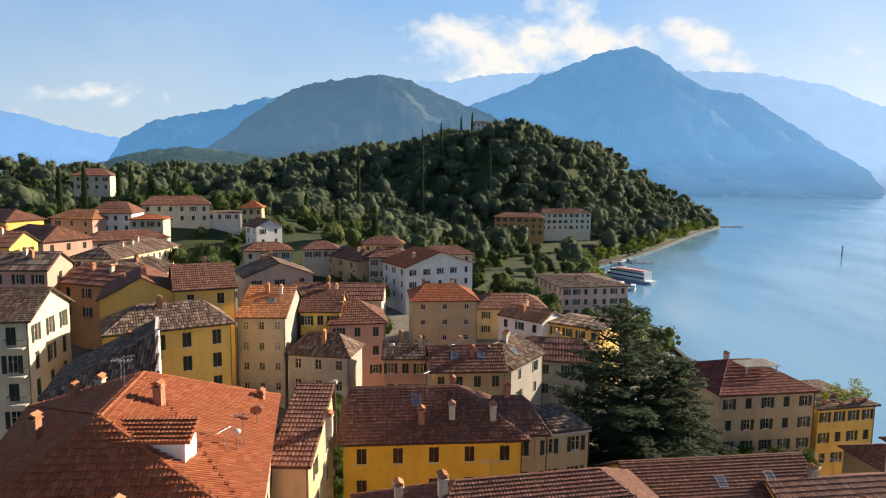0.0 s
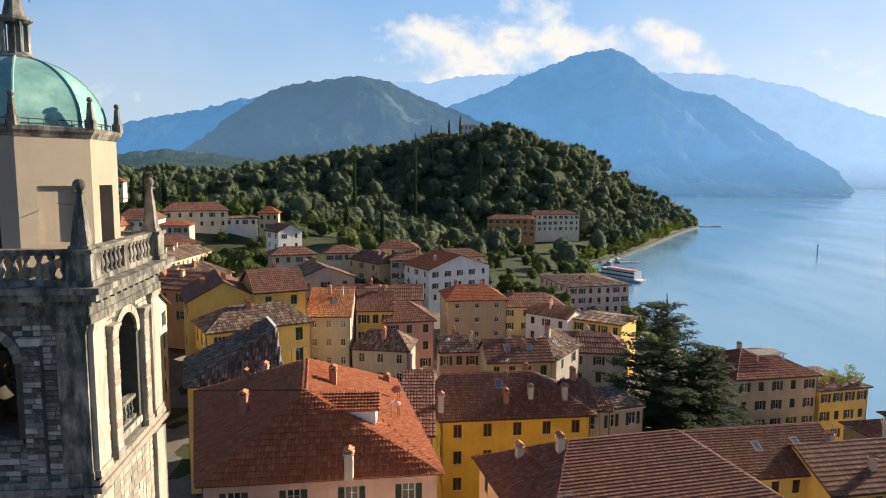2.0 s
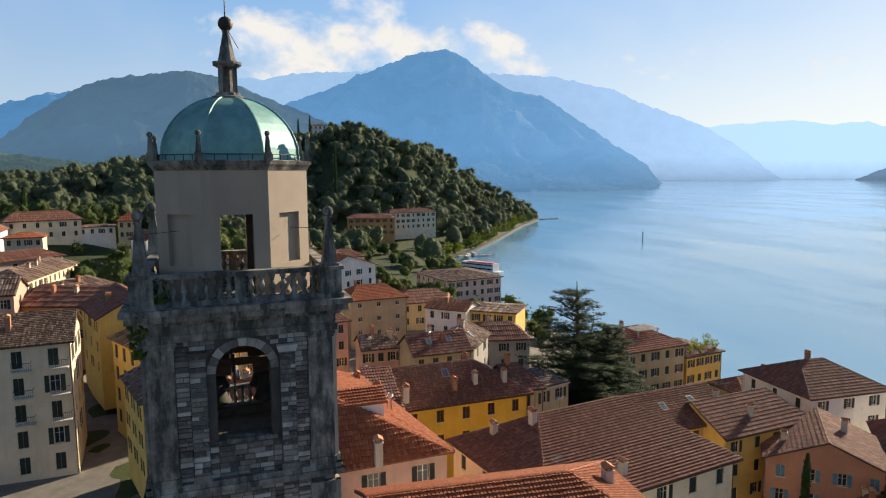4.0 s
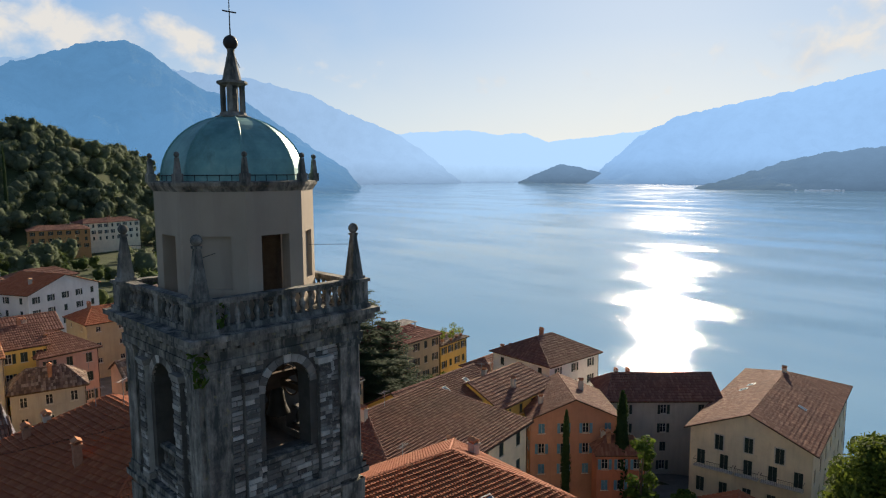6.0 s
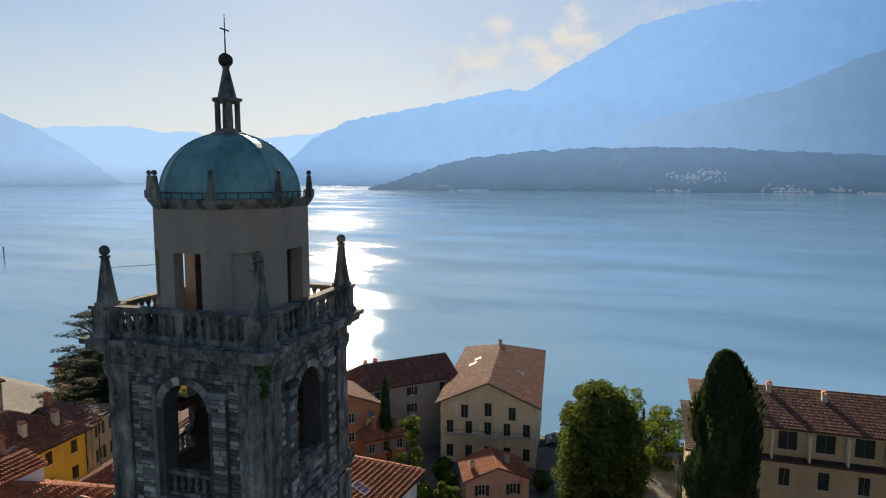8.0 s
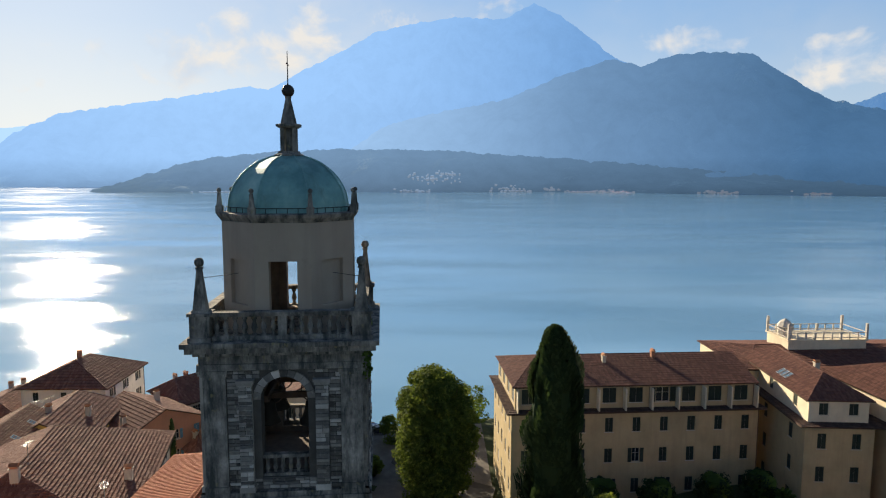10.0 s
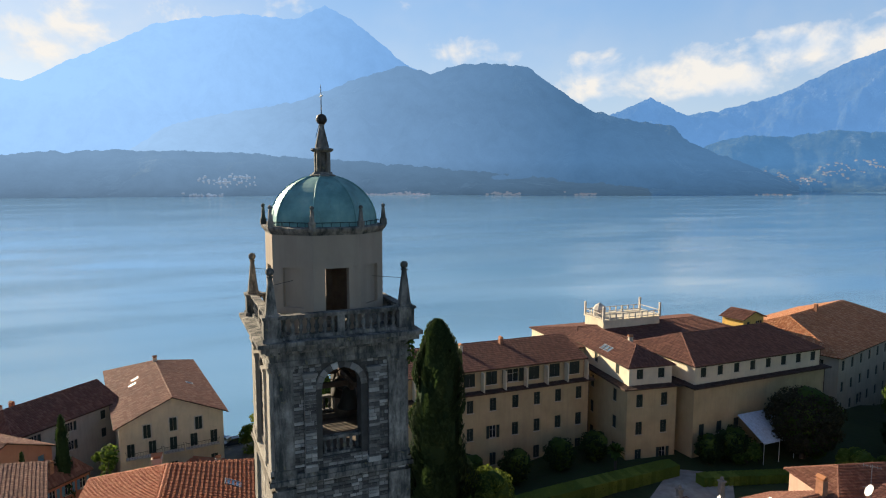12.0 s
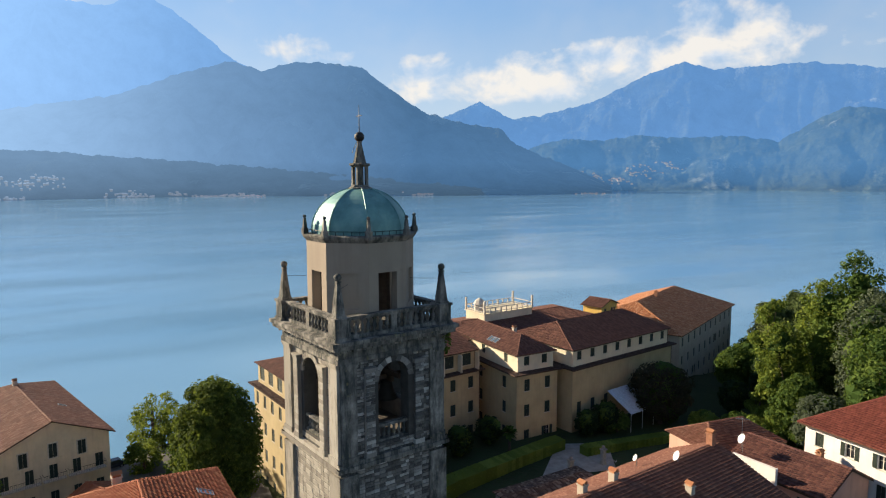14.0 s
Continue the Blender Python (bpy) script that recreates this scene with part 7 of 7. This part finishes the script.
m.lathe(0, 0, [(-2, 0.5), (6.5, 0.35), (6.8, 0.6), (7.5, 0.6), (8.2, 0.1)], 8)
part("pole", m, MAT["stone"], bp)
m = Mesh()
m.box(-0.5, -0.04, 4.4, 0.5, 0.04, 5.4)
part("board", m, MAT["redpaint"], bp)
sp = thing("landing_stage", "low stone landing stage at the headland", "pier", Matrix.Translation((318, 735, LAKE)) @ Matrix.Rotation(radians(10), 4, "Z"))
m = Mesh()
m.box(-16, -1.5, -2, 12, 1.5, 0.8)
part("slab", m, MAT["stone"], sp)


# ---- gardens, cars, rooftop clutter ----
def hedge(label, pts, half, z_top):
    ob = thing("hedge", label, "hedge", Matrix())
    m, core = Mesh(), Mesh()
    for (x0, y0), (x1, y1) in zip(pts, pts[1:]):
        L = math.hypot(x1 - x0, y1 - y0)
        for i in range(int(L / 0.8)):
            f = (i + 0.5) * 0.8 / L
            x, y = x0 + (x1 - x0) * f, y0 + (y1 - y0) * f
            z0 = ground_z(x, y)
            hz = (z_top - z0) / 2 if z_top > z0 + 1 else 0.9
            core.block(x, y, z0 - 0.2, z0 + hz * 1.75, half * 0.75)
            leaves(m, (x, y, z0 + hz), (half * 1.1, half * 1.1, hz * 1.05), 130, 0.14)
    part("core", core, MAT["hedge_leaf"], ob)
    part("foliage", m, MAT["hedge_leaf"], ob)


hedge("long clipped green hedge in the hotel garden", [(18.5, -16.0), (20.1, -24.6), (22.6, -48.0)], 1.7, 22.1)
hedge("green hedge along the garden wall", [(18.0, -50.0), (14.0, -66.0)], 1.2, 21.8)
hedge("green hedge below the gable house", [(32, 30), (44, 17)], 0.9, 17)


def palm(x, y, top, label="palm with a shaggy trunk and fan leaves"):
    z0 = ground_z(x, y)
    ob = thing("palm", label, "palm", Matrix.Translation((x, y, z0)))
    h = top - z0
    m = Mesh()
    m.lathe(0, 0, [(0, 0.22)] + [(h * 0.85 * (i + 1) / 10, 0.2 + 0.05 * (i % 2)) for i in range(10)], 8)
    part("trunk", m, MAT["bark"], ob)
    m = Mesh()
    for i in range(46):
        a, e = tr.uniform(0, 6.28), tr.uniform(-0.6, 1.3)
        d = Vector((math.cos(a) * math.cos(e), math.sin(a) * math.cos(e), math.sin(e)))
        c = Vector((0, 0, h * 0.87))
        s = d.cross(Vector((0, 0, 1))).normalized() * 0.42
        m.add([c, c + d * 0.8 - s, c + d * 1.5 - s * 0.3 - Vector((0, 0, 0.25)), c + d * 1.5 + s * 0.3 - Vector((0, 0, 0.25)), c + d * 0.8 + s], [(0, 1, 2, 3, 4)])
    part("fronds", m, MAT["leaf"], ob)


palm(26.4, -40.5, 23.6)
palm(-13.5, 76.0, 33.5)
palm(88, 3.5, 14.0), palm(90, 1.0, 14.5)


def car(x, y, turn, paint, label):
    ob = thing("car", label, "car", Matrix.Translation((x, y, ground_z(x, y) + 0.2)) @ Matrix.Rotation(radians(turn), 4, "Z"), "parked cars")
    m = Mesh()
    prof = [(-2.05, 0.35), (-2.0, 0.85), (-1.7, 0.95), (1.0, 0.92), (1.9, 0.78), (2.1, 0.5), (2.05, 0.3)]
    n = len(prof)
    m.add([(u, s * 0.86, z) for s in (-1, 1) for u, z in prof], [tuple(range(n - 1, -1, -1)), tuple(range(n, 2 * n))] + [(i, (i + 1) % n, n + (i + 1) % n, n + i) for i in range(n)])
    part("body", m, MAT[paint], ob)
    m = Mesh()
    prof = [(-1.75, 0.93), (-1.2, 1.42), (0.2, 1.46), (1.0, 0.92)]
    m.add([(u, s * (0.82 if z < 1 else 0.66), z) for s in (-1, 1) for u, z in prof], [(3, 2, 1, 0), (4, 5, 6, 7), (0, 1, 5, 4), (2, 3, 7, 6)])
    part("windows", m, MAT["glass"], ob)
    m = Mesh()
    m.box(-1.2, -0.67, 1.43, 0.2, 0.67, 1.48)
    part("roof", m, MAT[paint], ob)
    for u in (-1.3, 1.3):
        for s in (-1, 1):
            m = Mesh()
            m.tube((u, s * 0.7, 0.32), (u, s * 0.9, 0.32), 0.32, 0.32, 12)
            wh_ = part("wheel", m, MAT["iron"], ob)
            m = Mesh()
            m.tube((u, s * 0.9, 0.32), (u, s * 0.91, 0.32), 0.2, 0.2, 10)
            part("rim", m, MAT["metal"], wh_)


MAT["car_white"] = plain("white_car_paint", (0.75, 0.75, 0.75), 0.25, 0.1, 0.03, bump=0)
MAT["car_dark"] = plain("dark_car_paint", (0.04, 0.045, 0.06), 0.25, 0.2, 0.1, bump=0)
MAT["car_blue"] = plain("blue_car_paint", (0.06, 0.12, 0.26), 0.25, 0.2, 0.1, bump=0)
for x, y, tn, pc, lb in ((80.5, 19.6, 100, "car_white", "white car parked beside the gable house"), (77.0, 18.9, 100, "car_dark", "dark car parked beside the gable house"), (73.6, 18.0, 100, "car_blue", "blue car parked beside the gable house"),
                         (70.2, 17.2, 100, "car_white", "white car parked beside the gable house"), (66.8, 16.3, 100, "car_dark", "dark car parked beside the gable house"), (72.0, 0.2, 15, "car_blue", "blue car on the hotel drive")):
    car(x, y, tn, pc, lb)


def antenna(x, y, z, h, turn=0.0):
    ob = thing("antenna", "thin rooftop television antenna on a mast", "antenna", Matrix.Translation((x, y, z)) @ Matrix.Rotation(radians(turn), 4, "Z"), "rooftop antennas")
    m = Mesh()
    m.tube((0, 0, -0.6), (0, 0, h), 0.03)
    part("mast", m, MAT["metal"], ob)
    m = Mesh()
    m.tube((-0.7, 0, h - 0.15), (0.7, 0, h - 0.15), 0.02)
    bm_ = part("boom", m, MAT["metal"], ob)
    for i in range(6):
        m = Mesh()
        m.tube((-0.65 + i * 0.26, -0.35, h - 0.15), (-0.65 + i * 0.26, 0.35, h - 0.15), 0.012)
        part("element", m, MAT["metal"], bm_)


def dish(x, y, z, turn, r=0.42, mat="whitepaint"):
    ob = thing("satellite_dish", "round satellite dish on a short mast", "dish", Matrix.Translation((x, y, z)) @ Matrix.Rotation(radians(turn), 4, "Z"), "satellite dishes")
    m = Mesh()
    m.tube((0, 0, -0.6), (0, 0, 0.8), 0.035)
    part("mast", m, MAT["metal"], ob)
    q = pose(0, -0.1, 0.85, 62, 0, 0)
    m, d_ = Mesh(), Mesh()
    d_.lathe(0, 0, [(0.0, 0.03), (0.03, r * 0.5), (0.1, r), (0.115, r), (0.05, r * 0.5), (0.02, 0.02)], 18)
    spin(d_, q, m)
    part("bowl", m, MAT[mat], ob, "", None, True)
    m = Mesh()
    m.tube(q @ Vector((0, r * 0.9, 0.1)), q @ Vector((0, 0, r * 1.3)), 0.02)
    part("arm", m, MAT["metal"], ob)


antenna(-13.8, 42.5, 41.3, 2.4, 20), antenna(-14.4, 40.5, 41.6, 1.8, 70), antenna(-22.0, 43.0, 45.2, 2.2, 40), antenna(-23.5, 45.5, 44.8, 1.6, 0)
dish(-14.2, 47.0, 41.2, 200, 0.5, "brick"), dish(-13.9, 41.4, 41.8, 200, 0.3)
antenna(-1.5, 33, 36.6, 2.6, 30), antenna(3.0, 42.0, 39.3, 1.6, 10), dish(36, 60.5, 31.0, 200), antenna(37.0, 60.0, 31.0, 2.4, 0), antenna(36.4, 61.5, 31.0, 2.0, 90)
dish(-19.6, -24.0, 39.1, 150, 0.5), dish(-16.4, -22.0, 38.2, 150, 0.35), antenna(-16.5, -18.0, 38.2, 1.8, 30), dish(-18.4, -36.4, 37.6, 150, 0.55), antenna(-18.0, -36.8, 37.8, 2.8, 40)
antenna(0.5, 84, 35.6, 2.0, 50), dish(-8.0, 92, 34.2, 200), antenna(-14, 92.5, 35.5, 2.4, 10), antenna(-34, 90, 45.5, 2.2, 40), dish(-12.2, 68.2, 36.4, 200), antenna(-2, 63, 38.4, 2.0, 60)


def balcony(x, y, z, turn, w):
    ob = thing("balcony", "stone balcony slab with iron railing on the facade", "balcony", Matrix.Translation((x, y, z)) @ Matrix.Rotation(radians(turn), 4, "Z"), "facade balconies")
    m = Mesh()
    m.box(-w / 2, -1.0, -0.14, w / 2, 0.02, 0.0)
    part("slab", m, MAT["trim"], ob)
    m = Mesh()
    m.tube((-w / 2, -0.95, 0.95), (w / 2, -0.95, 0.95), 0.03)
    m.tube((-w / 2, 0, 0.95), (-w / 2, -0.95, 0.95), 0.03), m.tube((w / 2, 0, 0.95), (w / 2, -0.95, 0.95), 0.03)
    r = part("handrail", m, MAT["iron"], ob)
    n = int(w / 0.22)
    for i in range(n + 1):
        m = Mesh()
        m.tube((-w / 2 + w * i / n, -0.95, 0), (-w / 2 + w * i / n, -0.95, 0.95), 0.014, None, 4)
        part("bar", m, MAT["iron"], r)


ta = math.degrees(math.atan2(2.4, 16))
for k in range(3):
    for f in (0.64, 0.88):
        u = 16.2 * f
        balcony(-63.3 + math.cos(radians(ta)) * u - 0.5 * math.sin(radians(-ta)), 69.6 + math.sin(radians(ta)) * u + 0.5, 42.6 - 2.95 - 3.3 * k, ta, 2.0)
# three windows in the gable front, shuttered
def gable_window(u, z):
    q = Vector((50.3, 33.6)) + gd * u + gn * 0.58
    ob = thing("gable_window", "tall shuttered window high in the gable", "window", Matrix.Translation((q.x, q.y, z)) @ Matrix.Rotation(math.atan2(gd.y, gd.x), 4, "Z"), "gable windows")
    m = Mesh()
    m.box(-0.7, 0.02, -0.1, -0.55, 0.14, 2.3), m.box(0.55, 0.02, -0.1, 0.7, 0.14, 2.3), m.box(-0.55, 0.02, 2.15, 0.55, 0.14, 2.3), m.box(-0.55, 0.02, -0.1, 0.55, 0.14, 0.0)
    part("surround", m.weld(), MAT["trim"], ob)
    for s in (-0.55, 0.0):
        part("shutter", window_data(1.1, 2.1)["shutter"], None, ob, "", Matrix.Translation((s, 0.1, 0.02)))


gd = Vector((53.6 - 50.3, 16.8 - 33.6)).normalized()
gn = Vector((-gd.y, gd.x))
for u_, z_ in ((4.7, 24.4), (8.6, 24.9), (12.5, 24.4)):
    gable_window(u_, z_)
for f, w in ((0.24, 5.2), (0.76, 5.2), (0.5, 3.0)):
    p_ = Vector((50.3, 33.6)) + gd * 17.1 * f + gn * 0.7
    balcony(p_.x, p_.y, 26.8 - 3.0 - 2.1 - 0.05, math.degrees(math.atan2(gd.y, gd.x)), w)

# planted terrace and pergola on the lakeside roofs
for x, y, r in ((55.5, 93.2, 0.7), (57.5, 92.6, 0.9), (60.0, 93.6, 1.0), (62.0, 94.4, 0.8), (62.4, 97.5, 1.0), (58.8, 96.5, 0.8)):
    ob = thing("potted_shrub", "green shrub in a clay pot on the terrace", "plant", Matrix.Translation((x, y, 27.05)), "terrace shrubs")
    m = Mesh()
    m.lathe(0, 0, [(0, 0.3), (0.5, 0.42), (0.55, 0.36)], 10)
    part("pot", m, MAT["brick"], ob)
    m = Mesh()
    leaves(m, (0, 0, 0.5 + r), (r, r, r), 140, 0.16)
    part("foliage", m, MAT["leaf_bright"], ob)
pg = thing("pergola", "pale timber pergola on the red lakeside roof", "pergola", Matrix.Translation((45.5, 94.6, 31.0)) @ Matrix.Rotation(radians(10), 4, "Z"))
for x in (-2.4, 2.4):
    for y in (-1.6, 1.6):
        m = Mesh()
        m.box(x - 0.08, y - 0.08, -0.8, x + 0.08, y + 0.08, 1.5)
        part("post", m, MAT["trim"], pg)
for i in range(9):
    m = Mesh()
    m.box(-2.8, -1.9 + i * 0.46, 1.5, 2.8, -1.78 + i * 0.46, 1.64)
    part("slat", m, MAT["trim"], pg)

# paved court in the hotel garden
court = [(23.9, -49.1), (19.1, -56.5), (10.8, -49.6), (15.7, -38.5)]
cm_ = Mesh()
for i in range(9):
    for j in range(9):
        a, b = Vector(court[0]).lerp(Vector(court[1]), i / 8), Vector(court[3]).lerp(Vector(court[2]), i / 8)
        p_ = a.lerp(b, j / 8)
        cm_.v.append((p_.x, p_.y, ground_z(p_.x, p_.y) + 0.12))
cm_.f = [(i * 9 + j, i * 9 + j + 1, i * 9 + j + 10, i * 9 + j + 9) for i in range(8) for j in range(8)]
tagged(new("pavement", cm_.data("pavement", plain("pale_gravel_court", (0.36, 0.33, 0.29), 0.9, scale=0.8), True)), "pale gravel court between hedges in the garden", "paving", kind="structure")

# a cable sagging over the garden
cb = Mesh()
a_, b_ = Vector((10, 28, 27)), Vector((49, 33, 17.5))
pts_ = [a_.lerp(b_, i / 14) - Vector((0, 0, 2.2 * math.sin(math.pi * i / 14))) for i in range(15)]
for q0, q1 in zip(pts_, pts_[1:]):
    cb.tube(q0, q1, 0.025, None, 4)
tagged(new("cable", cb.data("cable", MAT["iron"])), "thin dark cable sagging over the garden", "cable")
# climbing plants on the tower's balcony
tuft = thing("wall_plant", "green plant growing out of the tower balustrade", "plant", TOWER_AT)
m = Mesh()
leaves(m, (-2.6, -3.2, 59.0), (0.4, 0.3, 0.5), 60, 0.12), leaves(m, (-3.3, -3.3, 57.6), (0.3, 0.2, 0.9), 80, 0.13)
part("foliage", m, MAT["leaf"], tuft)


# ---- stones of the tower, coursed rubble ----
sr = random.Random(11)
ST = Mesh()
ST.add([(-0.5, 0, -0.5), (0.5, 0, -0.5), (0.5, 0, 0.5), (-0.5, 0, 0.5), (-0.46, -1, -0.42), (0.46, -1, -0.44), (0.45, -1, 0.42), (-0.47, -1, 0.44)],
       [(4, 5, 6, 7), (0, 1, 5, 4), (1, 2, 6, 5), (2, 3, 7, 6), (3, 0, 4, 7)])
stone_data = ST.data("stone", MAT["tower_stone"])
rest, ashlars, picked = Mesh(), Mesh(), 0
ZONES = (-2.24, -1.77, -1.23, -0.93, 0.93, 1.23, 1.77, 2.24, 3.1)
for k in (0, 3, 1, 2):
    sm_ = side_m(k)
    z = 46.15
    while z < 57.2:
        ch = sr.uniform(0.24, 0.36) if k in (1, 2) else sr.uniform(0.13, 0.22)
        x = -3.1
        while x < 3.1:
            ln = sr.uniform(0.45, 0.95) if k in (1, 2) else sr.uniform(0.22, 0.62)
            stop = next(b for b in ZONES if b > x + 0.001)
            e = x + ln if x + ln < stop - 0.12 else stop
            cx, cz = (x + e) / 2, z + ch / 2
            x = e
            if 51.7 < cz < 52.25:
                continue
            if cz > 52.25 and (abs(abs(cx) - 2.68) < 0.36):
                continue
            if cz > (53.4 if k == 0 else 52.7) and (abs(cx) < 0.95 + (e - cx) and (cz < 56 or math.hypot(cx, cz - 56) < 1.42)):
                continue
            if cz < 51.5 and abs(cx) > 2.15:
                continue
            out = 0.2 if cz > 52.45 and cz < 56.6 and abs(abs(cx) - 1.5) < 0.22 else 0.0
            m = sm_ @ Matrix.Translation((cx, -SH + 0.005 - out, cz)) @ Matrix.Diagonal((e - cx + e - cx - 0.015, sr.uniform(0.02, 0.035) if k in (1, 2) else sr.uniform(0.02, 0.075), ch - 0.015, 1))
            if picked < 300 and cz > 52.3 and k in (0, 3) and (picked < 150 or k == 3):
                part("stone", stone_data, None, tower, "", m)
                picked += 1
            else:
                spin(ST, m, ashlars if k in (1, 2) else rest)
        z += ch
tagged(part("stonework", rest, MAT["tower_stone"], tower), kind="stuff")
tagged(part("ashlar_stonework", ashlars, MAT["ashlar"], tower, "pale squared stone of the east and north faces"), kind="stuff")
